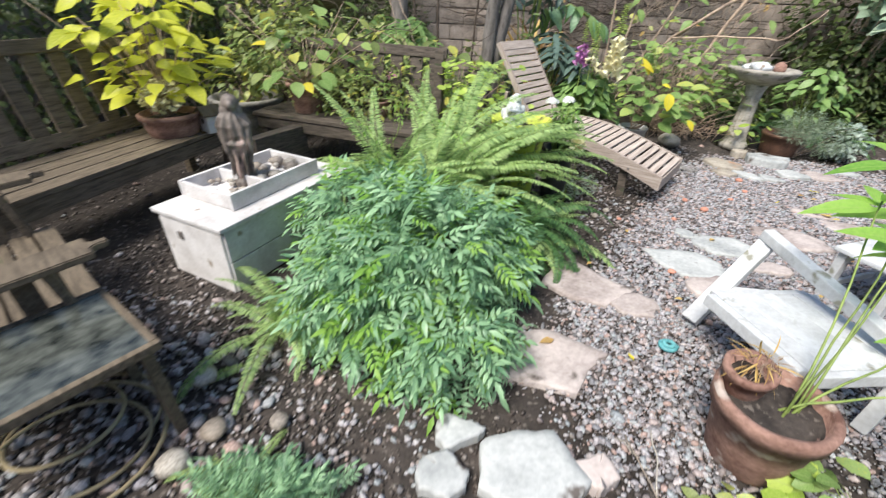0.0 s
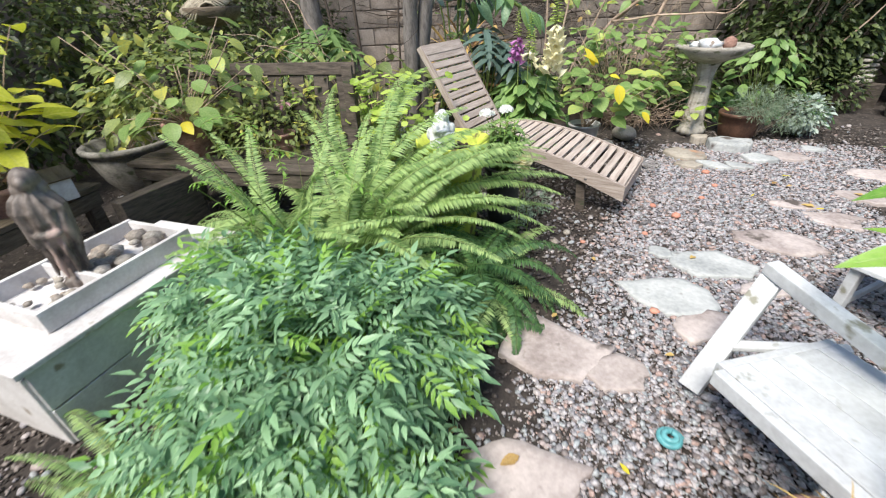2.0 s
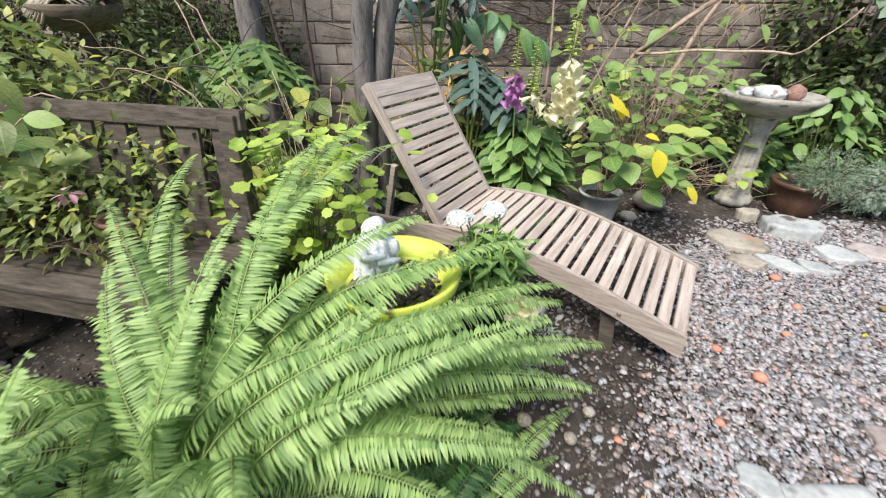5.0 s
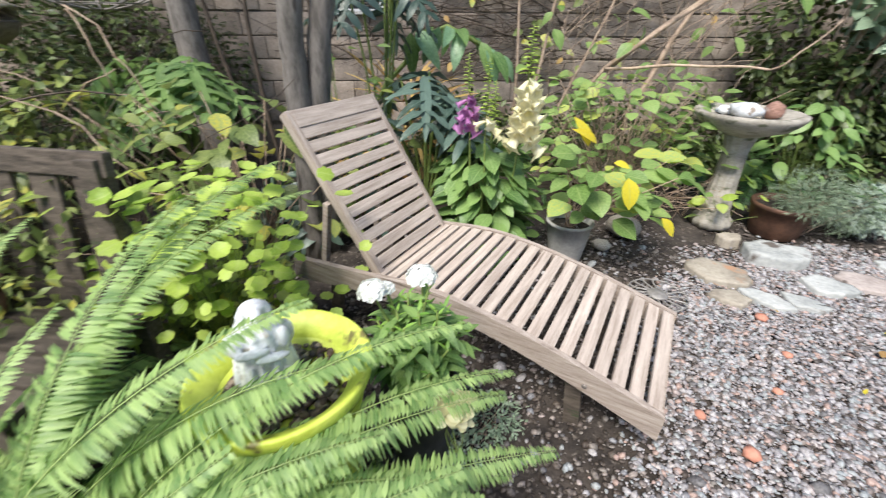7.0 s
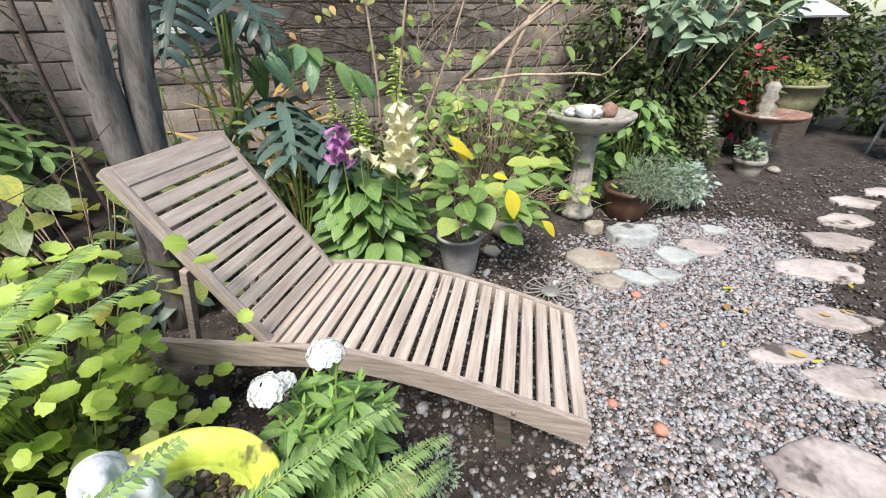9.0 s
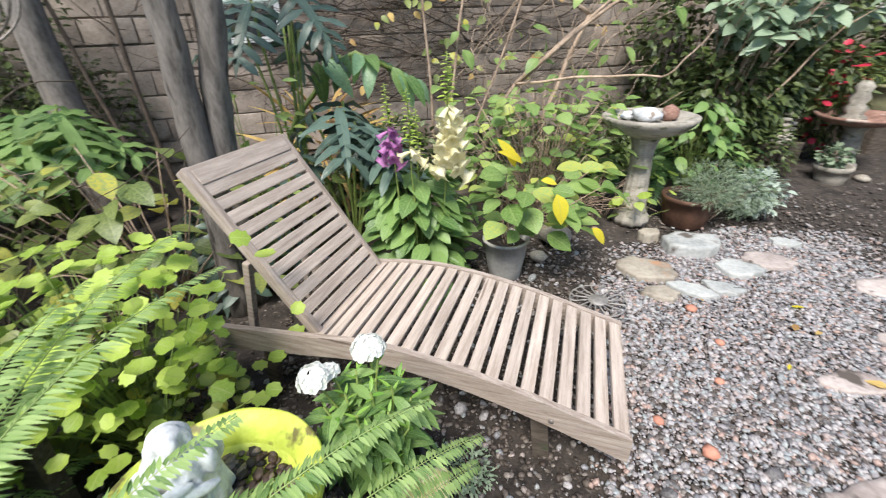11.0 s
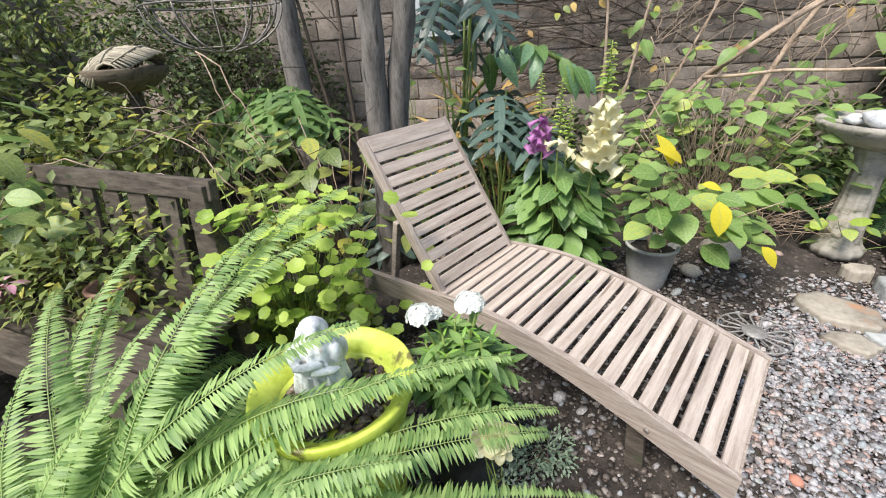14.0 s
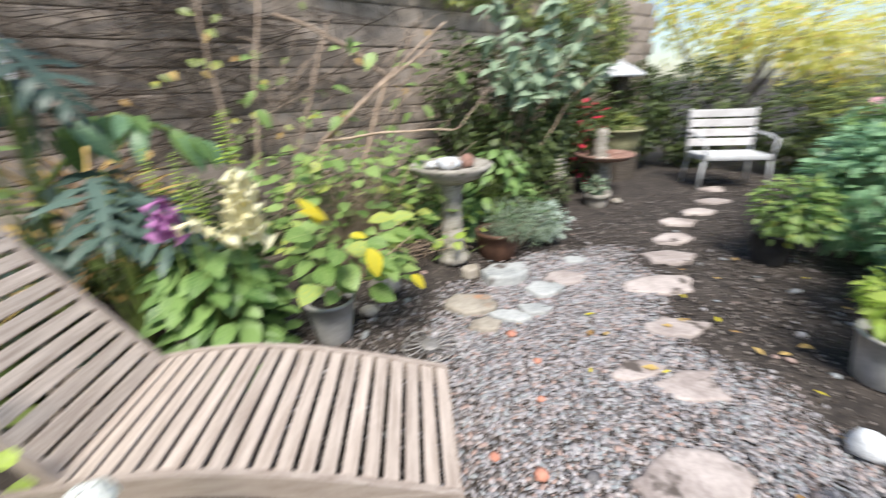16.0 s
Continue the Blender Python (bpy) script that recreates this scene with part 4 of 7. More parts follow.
LIME_ME = [leaf_mesh("leaf", round_leaf_np(0.5, 16, s, lb, c), LIME) for s, lb, c in ((0.08, 5, 0.15), (0.09, 5, 0.35), (0.08, 7, -0.12))]
BIG_ME = [leaf_mesh("leaf", leaf_np(1, w, 6, 0.75, 0.15, d, wavy=0.015, widest=0.42), SHRUB) for w, d in ((0.6, 0.3), (0.68, 0.45))]
GREY_ME = [leaf_mesh("leaf", leaf_np(1, w, 6, 0.75, 0.25, d, widest=0.5), GREYLEAF) for w, d in ((0.50, 0.2), (0.54, 0.4), (0.46, 0.1))]
LITTER_ME = [leaf_mesh("leaf", leaf_np(1, w, 5, 0.8, 0.3, d, wavy=0.05), m) for w, d, m in ((0.5, 0.1, LITTER), (0.4, -0.1, YELLOW), (0.55, 0.05, LITTER))]
DIAN_ME = [leaf_mesh("leaf", leaf_np(1, 0.30, 5, 0.85, 0.25, d, widest=0.45), FOXLEAF) for d in (0.25, 0.5)]


# ---- foxglove ----
def bell_np(L=1.0, R=0.42, n=10):
    """A flared bell along +y with a lobed, turned-out lip."""
    rings = [(0.02, 0.12), (0.2, 0.30), (0.55, 0.44), (0.82, 0.56), (0.95, 0.86), (0.92, 1.12)]
    V, F, U = [], [], []
    for k, (z, r) in enumerate(rings):
        for i in range(n):
            a = 6.283 * i / n
            lip = 1 + (0.16 * math.cos(5 * a) if k >= 4 else 0)
            V.append((r * R * lip * math.cos(a), z * L * (1 + (0.12 * math.sin(a) if k >= 4 else 0)), r * R * lip * math.sin(a) - 0.25 * z * z))
            U.append((0.6, z))
    for k in range(len(rings) - 1):
        for i in range(n):
            F.append((k * n + i, k * n + (i + 1) % n, (k + 1) * n + (i + 1) % n, (k + 1) * n + i))
    return np.array(V), np.array(F), np.array(U)


def spike(top, x, y, z0, zf0, zf1, z1, petals, seed, size):
    """A flower spike on a plant: stalk, open bells low, buds above."""
    rng = random.Random(seed)
    part("flower_stalk", tubes_mesh("flower_stalk", [(bend((x * 0.7, y * 0.7, z0), (x, y, z1), 0, 0.015, 8, rng), [0.006 - 0.0005 * k for k in range(8)])], STEM, 6), top)
    bells = []
    n = int((zf1 - zf0) / 0.011)
    for k in range(n):
        a = k * 2.4
        s = size * (1.15 - 0.45 * k / max(1, n)) * rng.uniform(0.8, 1.15)
        p = Vector((x, y, zf0 + (zf1 - zf0) * k / max(1, n)))
        bells.append(aim(p, (math.cos(a) + rng.uniform(-.3, .3), math.sin(a) - 0.3, rng.uniform(-0.75, -0.2)), s, rng.uniform(-.4, .4)))
    if bells:
        part("flower", cloud("flower", bell_np(), bells, petals), top, label="bell-shaped flowers along the spike")
    buds = []
    n = int((z1 - zf1) / 0.0065)
    for k in range(n):
        a = k * 2.4
        p = Vector((x, y, zf1 + (z1 - zf1) * k / max(1, n)))
        buds.append(aim(p, (math.cos(a), math.sin(a), 0.15), size * (0.62 - 0.36 * k / max(1, n)), 0))
    part("bud", cloud("bud", leaf_np(1, 0.5, 3, 0.8, 0.5, 0.2), buds, LIME), top, label="pale green buds")["kind"] = "stuff"


fox = leafy_plant("foxglove", 1.27, 4.30, 0, 51, 230, FOX_ME, 0.165, dome(0.25, 0.22, 0.07, 0.72), "foxglove with broad green leaves and flower spikes", "flower", hang=0.18, stem_r=0.005, fan=0.5)
spike(fox, 0.155, -0.20, 0.2, 0.80, 1.10, 1.32, CREAM, 1, 0.10)
spike(fox, -0.14, -0.18, 0.2, 0.88, 1.02, 1.2, PURPLE, 2, 0.068)
spike(fox, -0.05, -0.24, 0.2, 0.88, 0.93, 1.18, CREAM, 3, 0.075)
spike(fox, 0.02, -0.05, 0.2, 0.80, 0.82, 1.06, CREAM, 4, 0.07)


def pot(name, x, y, z, r_top, r_base, h, mat, label, rim=0.02, rim_h=0.035, tilt=(0, 0), soil=True, group="", rz=0.0):
    top = thing(name, x, y, z, rz, label, "plant pot", group)
    top.matrix_basis = pose(x, y, z, tilt[0], tilt[1], rz)
    k = r_top - r_base
    body = [(r_base * 0.96, 0.0), (r_base, 0.006), (r_base + k * 0.5, (h - rim_h) * 0.52), (r_top - 0.004, h - rim_h)]
    if rim:
        body += [(r_top + rim * 0.45, h - rim_h + 0.002), (r_top + rim * 0.5, h - 0.006)]
    body += [(r_top, h), (r_top - 0.014, h - 0.003), (r_top - 0.02, h - 0.05)]
    part("pot_body", bm_mesh("pot_body", lathe_bm(body, 36, 0.003), mat, True), top)
    if soil:
        bm = bmesh.new()
        bmesh.ops.create_circle(bm, cap_ends=True, segments=28, radius=r_top - 0.017)
        bmesh.ops.triangulate(bm, faces=bm.faces[:])
        bmesh.ops.subdivide_edges(bm, edges=bm.edges[:], cuts=3, use_grid_fill=True)
        for v in bm.verts:
            v.co.z = h - 0.045 + 0.012 * noise.noise(v.co * 30)
        part("soil", bm_mesh("soil", bm, SOIL, True), top)
    return top


pot("plant_pot", 1.80, 4.22, 0, 0.14, 0.10, 0.27, GREYPOT, "plain grey plant pot standing on soil", 0.008, 0.02)
leafy_plant("hydrangea", 1.80, 4.22, 0.22, 52, 58, HYD_ME, 0.145, lambda r: (r.uniform(-0.14, 0.44), r.uniform(-0.28, 0.12), r.uniform(0.14, 0.50)), "potted hydrangea with fresh and yellowing leaves", "shrub", TWIG, 0.004, 0.05,
            extra=((YEL_ME[0], (0.11, -0.36, 0.44), (0.1, -0.6, -0.8), 0.15), (YEL_ME[0], (0.34, -0.36, 0.22), (0.5, -0.5, -0.5), 0.11), (YEL_ME[1], (-0.06, -0.22, 0.56), (-0.25, -0.1, 0.9), 0.15), (YEL_ME[1], (-0.03, -0.24, 0.58), (-0.5, -0.1, 0.6), 0.13), (YEL_ME[0], (0.05, -0.3, 0.5), (0.6, -0.3, 0), 0.08)))
hyd = leafy_plant("hydrangea", 2.35, 4.92, 0.03, 53, 280, HYD_ME, 0.108, lambda r: (r.uniform(-0.6, 0.62), r.uniform(-0.32, 0.28), r.uniform(0.22, 0.98)), "sprawling hydrangea bush with dry twiggy stems", "shrub", TWIG, 0.004, 0.05)
rngt = random.Random(5)
part("twig", tubes_mesh("twig", [(bend((rngt.uniform(-.35, .35), rngt.uniform(-.2, .2), 0), (rngt.uniform(-.6, .6), rngt.uniform(-.35, .25), rngt.uniform(.3, .95)), 0.06, 0.06, 7, rngt), 0.0028) for _ in range(60)], TWIG, 4), hyd, label="thin dry twigs")["kind"] = "stuff"
part("twig", tubes_mesh("twig", [(bend((0.25 + rngt.uniform(-.3, .3), -0.1 + rngt.uniform(-.2, .2), 0.02), (0.3 + rngt.uniform(-.6, .5), -0.15 + rngt.uniform(-.3, .2), rngt.uniform(.1, .45)), 0.05, 0.06, 7, rngt), 0.002) for _ in range(70)], TWIG, 4), hyd, label="thin dry twigs")["kind"] = "stuff"


# ---- bird bath ----
def bird_bath():
    top = thing("bird_bath", 3.04, 4.66, 0.01, 0, "pale cast-stone bird bath on a fluted column", "bird bath")
    part("column", bm_mesh("column", lathe_bm([(0.13, 0), (0.135, 0.05), (0.11, 0.08), (0.095, 0.12), (0.08, 0.35), (0.072, 0.56), (0.09, 0.64), (0.11, 0.68)], 48, 0, 12, 0.05), CONCRETE, True), top)
    part("bowl", bm_mesh("bowl", lathe_bm([(0.10, 0.665), (0.16, 0.69), (0.25, 0.725), (0.295, 0.765), (0.318, 0.795), (0.318, 0.815), (0.30, 0.822), (0.275, 0.81), (0.19, 0.785), (0.02, 0.775)], 56, 0.004), CONCRETE, True), top)
    return top


bird_bath()


def rock(x, y, z, size, seed, mat, label, squash=0.6, name="rock", rz=0.0, category="stone", group="loose stones", sub=2):
    bm = bmesh.new()
    bmesh.ops.create_icosphere(bm, subdivisions=sub, radius=1.0)
    for v in bm.verts:
        v.co = v.co * (1 + 0.28 * noise.noise(v.co * 1.3 + Vector((seed * 2.7, 0, 0)))) * size
        v.co.z *= squash
    lo = min(v.co.z for v in bm.verts)
    for v in bm.verts:
        v.co.z -= lo
    ob = new(name, bm_mesh(name, bm, mat, True))
    ob.matrix_basis = pose(x, y, z, 0, 0, rz)
    return tagged(ob, label, category, group)


rock(2.98, 4.62, 0.79, 0.10, 1, STATUEWHITE, "white shell-like stone lying in the bird bath", 0.5, "shell")
rock(3.15, 4.60, 0.79, 0.06, 2, TERRA, "broken terracotta lump lying in the bird bath", 0.9, "terracotta_lump")
rock(2.92, 4.74, 0.79, 0.05, 3, STATUEWHITE, "small pale stone lying in the bird bath", 0.6)

# ---- herbs and grey shrub by the bird bath ----
pot("plant_pot", 3.42, 4.52, 0, 0.19, 0.15, 0.24, surface("brown_pot", (0.06, 0.03, 0.02), (0.16, 0.08, 0.05), 6, 0.6, 0.3, 60), "dark brown plant pot half hidden by herbs", 0.01)
shrub("rosemary", 3.55, 4.48, [(0.0, 0, 0.33, 0.30, 0.24, 0.17), (0.28, -0.08, 0.24, 0.26, 0.2, 0.2), (-0.1, -0.1, 0.3, 0.2, 0.2, 0.14)], 4600, NEEDLE, ROSEMARY, 0.045, 54, "trailing rosemary with fine grey-green needles", "herb", 26, TWIG, 0.1, stem_r=0.003, inner=0.3)
shrub("lambs_ear", 3.98, 4.45, [(0, 0, 0.2, 0.24, 0.18, 0.2)], 420, OVAL, SILVER, 0.055, 55, "silvery felted plant at the edge of the bed", "herb", 8, STEM, 0.1, stem_r=0.003, inner=0.3)
leafy_plant("geranium", 3.05, 4.62, 0.0, 57, 26, LIME_ME + HYD_ME, 0.085, lambda r: (r.uniform(-0.15, 0.2), r.uniform(-0.15, 0.15), r.uniform(0.08, 0.5)), "light green seedling leaves around the bird bath", "plant", STEM, 0.003)
leafy_plant("hosta", 3.85, 4.98, 0.02, 58, 90, FOX_ME, 0.13, dome(0.36, 0.26, 0.3, 0.80), "broad-leaved green plant behind the bird bath", "plant", hang=0.4)


def grey_shrub():
    rng = random.Random(59)
    top = thing("shrub", 4.3, 5.5, 0, 0, "tall shrub with large oval grey-green leaves", "shrub")
    runs, made = [], 0
    for k in range(30):
        tip = Vector((rng.uniform(-0.45, 1.0), rng.uniform(-0.75, 0.05), rng.uniform(1.3, 2.15)))
        pts = bend((rng.uniform(-.1, .1), rng.uniform(-.1, .1), 0), tip, 0.18, 0.05, 9, rng)
        runs.append((pts, [0.014 - 0.0013 * i for i in range(9)]))
        for j in range(11):
            q = pts[6 + j % 3].lerp(pts[min(8, 7 + j % 3)], rng.random())
            a = rng.random() * 6.283
            part("leaf", rng.choice(GREY_ME), top, aim(q, (math.cos(a), math.sin(a) - 0.3, rng.uniform(-0.7, 0.15)), rng.uniform(0.14, 0.21), rng.uniform(-.4, .4), (0, -0.4, 1)))
    part("stem", tubes_mesh("stem", runs, TWIG, 6), top)


grey_shrub()
fern(4.15, 5.55, 11, 30, 0.8, 1.1, "fern with shade-darkened fronds behind the bird bath", 1.0, DARKFROND, 0.08)
fern(3.5, 5.75, 12, 26, 0.7, 1.0, "fern with shade-darkened fronds by the block wall", 1.0, DARKFROND, 0.08)
shrub("shrub", 4.35, 5.3, [(0, 0, 0.75, 0.55, 0.32, 0.55), (0.6, 0.1, 0.9, 0.5, 0.3, 0.6)], 2600, OVAL, DIM, 0.085, 64, "green shrub in shade-darkened colour under the grey-leaved branches", "shrub", 12, VINE, 0.3, inner=0.45)
shrub("shrub", 5.2, 5.75, [(0, 0, 0.8, 0.7, 0.45, 0.9), (-0.8, 0.2, 1.2, 0.7, 0.4, 0.9), (0.6, 0.1, 1.5, 0.8, 0.4, 0.8), (1.6, 0.2, 0.9, 0.8, 0.35, 0.8), (2.6, 0.2, 0.9, 0.9, 0.4, 0.8)], 7000, OVAL, DIM, 0.09, 60, "dense green shrub in shade-darkened colour along the wall", "shrub", 12, VINE)
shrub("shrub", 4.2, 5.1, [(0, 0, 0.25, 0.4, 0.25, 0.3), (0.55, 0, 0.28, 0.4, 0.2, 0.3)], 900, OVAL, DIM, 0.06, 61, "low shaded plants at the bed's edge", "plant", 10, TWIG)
shrub("red_flower", 5.85, 5.4, [(0, 0, 0.55, 0.3, 0.25, 0.45), (0, 0, 0.9, 0.35, 0.25, 0.3)], 500, LANCE, DIM, 0.12, 62, "plant with shade-darkened leaf colour and bright red flowers", "flower", 10, STEM, extra=((ROUND, REDPETAL, 60, 0.08),))

# ---- trunks, branches, vines on the wall ----
def trunk(name, pts, r0, r1, mat, label, limbs=(), category="tree"):
    rng = random.Random(int(pts[0][0] * 100) + 7)
    top = thing(name, pts[0][0], pts[0][1], 0, 0, label, category)
    o = Vector((pts[0][0], pts[0][1], 0))
    P = []
    for a, b in zip(pts, pts[1:]):
        seg = bend(Vector(a) - o, Vector(b) - o, 0, 0.02, 7, rng)
        P += seg if not P else seg[1:]
    n = len(P)
    part("trunk", tubes_mesh("trunk", [(P, [r0 + (r1 - r0) * k / (n - 1) for k in range(n)])], mat, 14), top)
    for a, b, r in limbs:
        part("limb", tubes_mesh("limb", [(bend(Vector(a) - o, Vector(b) - o, 0.02, 0.05, 9, rng), [r * (1 - 0.07 * k) for k in range(9)])], mat, 7), top)
    return top


trunk("tree", [(0.20, 4.30, -0.05), (0.255, 4.26, 1.06), (0.29, 4.22, 1.55), (0.36, 4.2, 4.2)], 0.07, 0.05, BARK, "slender grey-barked tree trunk behind the lounger", [((0.31, 4.22, 2.3), (-0.6, 4.4, 3.6), 0.035)])
trunk("tree", [(0.27, 4.40, -0.05), (0.34, 4.32, 0.92), (0.455, 4.28, 1.55), (0.72, 4.3, 4.2)], 0.07, 0.05, BARK, "slender grey-barked tree trunk behind the lounger", [((0.5, 4.28, 2.4), (1.2, 4.5, 3.7), 0.035)])
trunk("tree", [(-0.98, 5.75, -0.05), (-0.98, 5.75, 1.3), (-0.93, 5.75, 3.4)], 0.13, 0.08, BARK, "dark tree trunk in the thicket", [((-0.95, 5.75, 1.9), (-1.7, 5.6, 3.3), 0.04), ((-0.94, 5.75, 2.4), (-0.4, 5.7, 3.6), 0.035)])
trunk("sapling", [(-0.42, 5.7, 0), (-0.47, 5.7, 0.92), (-0.48, 5.7, 2.4)], 0.022, 0.014, VINE, "thin brown stem beside the tree trunks", category="tree")
trunk("sapling", [(-0.62, 5.8, 0), (-0.8, 5.8, 1.2), (-0.95, 5.8, 2.4)], 0.018, 0.012, VINE, "thin brown stem beside the tree trunks", category="tree")
trunk("sapling", [(-0.05, 5.6, 0), (0.02, 5.6, 1.1), (0.1, 5.6, 2.4)], 0.014, 0.01, VINE, "thin brown stem beside the tree trunks", category="tree")


def bare_branches():
    top = thing("bare_shrub", 1.85, 5.45, 0, 0, "bare shrub with long leaning tan branches", "shrub")
    o = Vector((1.85, 5.45, 0))
    rng = random.Random(64)
    main = [((1.85, 5.45, 0), (2.28, 5.3, 1.02), 0.014, 0.06), ((2.28, 5.3, 1.02), (3.25, 5.15, 1.72), 0.012, 0.02), ((2.28, 5.3, 1.02), (3.04, 4.62, 1.08), 0.008, 0.02), ((3.04, 4.62, 1.08), (3.35, 4.6, 1.35), 0.004, -0.03),
            ((1.95, 5.5, 0.0), (2.35, 5.3, 1.05), 0.010, 0.03), ((2.35, 5.3, 1.05), (3.5, 5.3, 1.9), 0.010, 0.03), ((1.8, 5.6, 0), (2.6, 5.7, 1.9), 0.009, 0.04), ((1.7, 5.7, 0), (2.15, 5.9, 2.1), 0.010, 0.03), ((1.75, 5.9, 0), (1.72, 6.0, 2.3), 0.010, 0.03),
            ((2.6, 5.9, 0), (3.3, 6.0, 1.5), 0.02, 0.05), ((3.3, 6.0, 1.5), (2.3, 6.1, 2.0), 0.014, 0.06)]
    for a, b, r, sag in main:
        part("branch", tubes_mesh("branch", [(bend(Vector(a) - o, Vector(b) - o, sag, 0.03, 10, rng), [1.5 * r * (1 - 0.045 * k) for k in range(10)])], TWIG, 7), top)
    runs = []
    for _ in range(90):
        a = Vector((rng.uniform(-0.1, 1.5), rng.uniform(-0.5, 0.4), rng.uniform(0.5, 1.5)))
        runs.append((bend(a, a + Vector((rng.uniform(-.3, .6), rng.uniform(-.2, .2), rng.uniform(0.0, .6))), 0.04, 0.06, 6, rng), 0.0028))
    part("twig", tubes_mesh("twig", runs, TWIG, 4), top)
    lv = []
    for _ in range(46):
        p = Vector((rng.uniform(-0.2, 1.6), rng.uniform(-0.4, 0.5), rng.uniform(0.7, 1.75)))
        lv.append(aim(p, (rng.uniform(-1, 1), rng.uniform(-1, 0.2), rng.uniform(-0.8, 0.3)), rng.uniform(0.10, 0.17), 0, (0, -0.5, 1)))
    part("foliage", cloud("foliage", OVAL2, lv, HYDRA), top)


bare_branches()


def creeper():
    rng = random.Random(65)
    top = thing("dead_creeper", 1.2, WALL_Y - 0.06, 0, 0, "dead brown creeper stems clinging to the wall", "creeper")
    for k in range(12):
        runs = []
        for _ in range(60):
            x, z = rng.gauss(0.4, 1.0), rng.uniform(0.9, 2.5)
            a = Vector((x, rng.uniform(-0.02, 0.012), z))
            b = a + Vector((rng.uniform(-1.1, 1.1), 0, rng.uniform(-0.3, 0.4)))
            runs.append((bend(a, b, rng.uniform(-0.08, 0.08), 0.05, 9, rng), [(lambda w: [w * (1 - 0.06 * i) for i in range(9)])(0.002 + 0.008 * rng.random() ** 4)][0]))
        part("vine", tubes_mesh("vine", runs, VINE, 5), top)
    dry = leaf_mesh("dry_leaf", OVAL2, LITTER)
    for _ in range(16):
        part("dry_leaf", dry, top, aim((rng.uniform(-1, 2.8), -0.05, rng.uniform(0.9, 2.2)), (rng.uniform(-1, 1), -0.6, rng.uniform(-1, 0.3)), rng.uniform(0.06, 0.1), 0, (0, -1, 0.3)), "dry orange leaf")
    green = []
    for _ in range(34):
        p = Vector((rng.gauss(0.9, 0.35), rng.uniform(-0.25, -0.03), rng.uniform(0.8, 2.2)))
        green.append(aim(p, (rng.uniform(-1, 1), -0.6, rng.uniform(-1, 0.2)), rng.uniform(0.07, 0.12), 0, (0, -1, 0.4)))
    part("foliage", cloud("foliage", OVAL2, green, SHRUB), top)


creeper()


def wall_frame():
    top = thing("wall_frame", 0.30, WALL_Y - 0.05, 1.62, 0, "white-framed small mirror hung on the wall", "mirror")
    for n, x, z, sx, sz in (("frame_bar", 0, 0.22, 0.50, 0.045), ("frame_bar", 0, -0.22, 0.50, 0.045), ("frame_bar", -0.23, 0, 0.045, 0.4), ("frame_bar", 0.23, 0, 0.045, 0.4)):
        part(n, bm_mesh(n, box_bm(sx, 0.03, sz, 0.004), WHITE), top, pose(x, 0, z))
    m, n, l, b = nodes_of("mirror_glass")
    b.inputs["Metallic"].default_value, b.inputs["Roughness"].default_value = 1.0, 0.06
    b.inputs["Base Color"].default_value = (0.7, 0.75, 0.75, 1)
    part("glass", bm_mesh("glass", box_bm(0.42, 0.006, 0.4, 0), m), top, pose(0, 0.004, 0))


wall_frame()


# ---- big-leaved philodendrons ----
def cut_leaf(seed, L=0.5):
    """A deeply cut leaf: a narrow blade with uneven, wavy finger lobes."""
    rng = random.Random(seed)
    pcs = [leaf_np(L, 0.07 * L / 0.5, 8, 0.5, 0.2, 0.35, widest=0.35)]
    for k in range(6):
        s = 0.06 + 0.145 * k
        for sg in (-1, 1):
            ln = L * (0.50 - 0.40 * abs(s - 0.32)) * rng.uniform(0.8, 1.15)
            pcs.append(moved(leaf_np(ln, 0.056, 5, 0.5, 0.2, rng.uniform(0.2, 0.7), widest=0.55, wavy=0.12), pose(0, s * L, -0.35 * L * s * s, 0, 0, -sg * (100 - 62 * s + rng.uniform(-9, 9)))))
    return join_np(pcs)


CUT = [mesh_from("leaf", *cut_leaf(k), GLAUCOUS) for k in (1, 5, 6)]
CUTLIGHT = [mesh_from("leaf", *cut_leaf(k), FOXLEAF) for k in (2, 7)]


def philodendron(x, y, seed, count, reach, z0, z1, label, meshes, scale=1.0):
    rng = random.Random(seed)
    top = thing("philodendron", x, y, 0, 0, label, "philodendron")
    for k in range(count):
        a = 6.283 * (k * 0.618) + rng.uniform(-.4, .4)
        p = Vector((reach * rng.uniform(0.35, 1) * math.cos(a), reach * rng.uniform(0.35, 1) * math.sin(a) * 0.7, rng.uniform(z0, z1)))
        part("stalk", tubes_mesh("stalk", [(bend((0, 0, 0), p, 0.12, 0.02, 7, rng), 0.008)], STEM, 6), top)
        part("leaf", rng.choice(meshes), top, aim(p, (math.cos(a), math.sin(a) - 0.3, rng.uniform(-0.9, -0.1)), scale * rng.uniform(0.8, 1.2), rng.uniform(-.3, .3), (math.cos(a) * .5, math.sin(a) * .5 - 0.2, 1)))
    return top


philodendron(-0.82, 5.0, 71, 15, 0.26, 0.95, 1.12, "philodendron with deeply cut green leaves", CUTLIGHT, 0.95)
philodendron(0.90, 4.75, 72, 12, 0.25, 0.7, 1.05, "dark glossy philodendron behind the lounger", CUT, 0.9)
philodendron(0.15, 4.75, 73, 8, 0.35, 0.2, 0.55, "dark glossy philodendron low behind the lounger", CUT, 0.9)
philodendron(0.62, 4.85, 74, 6, 0.22, 1.45, 1.7, "philodendron with hanging blue-green leaves by the trunks", CUT, 0.7)


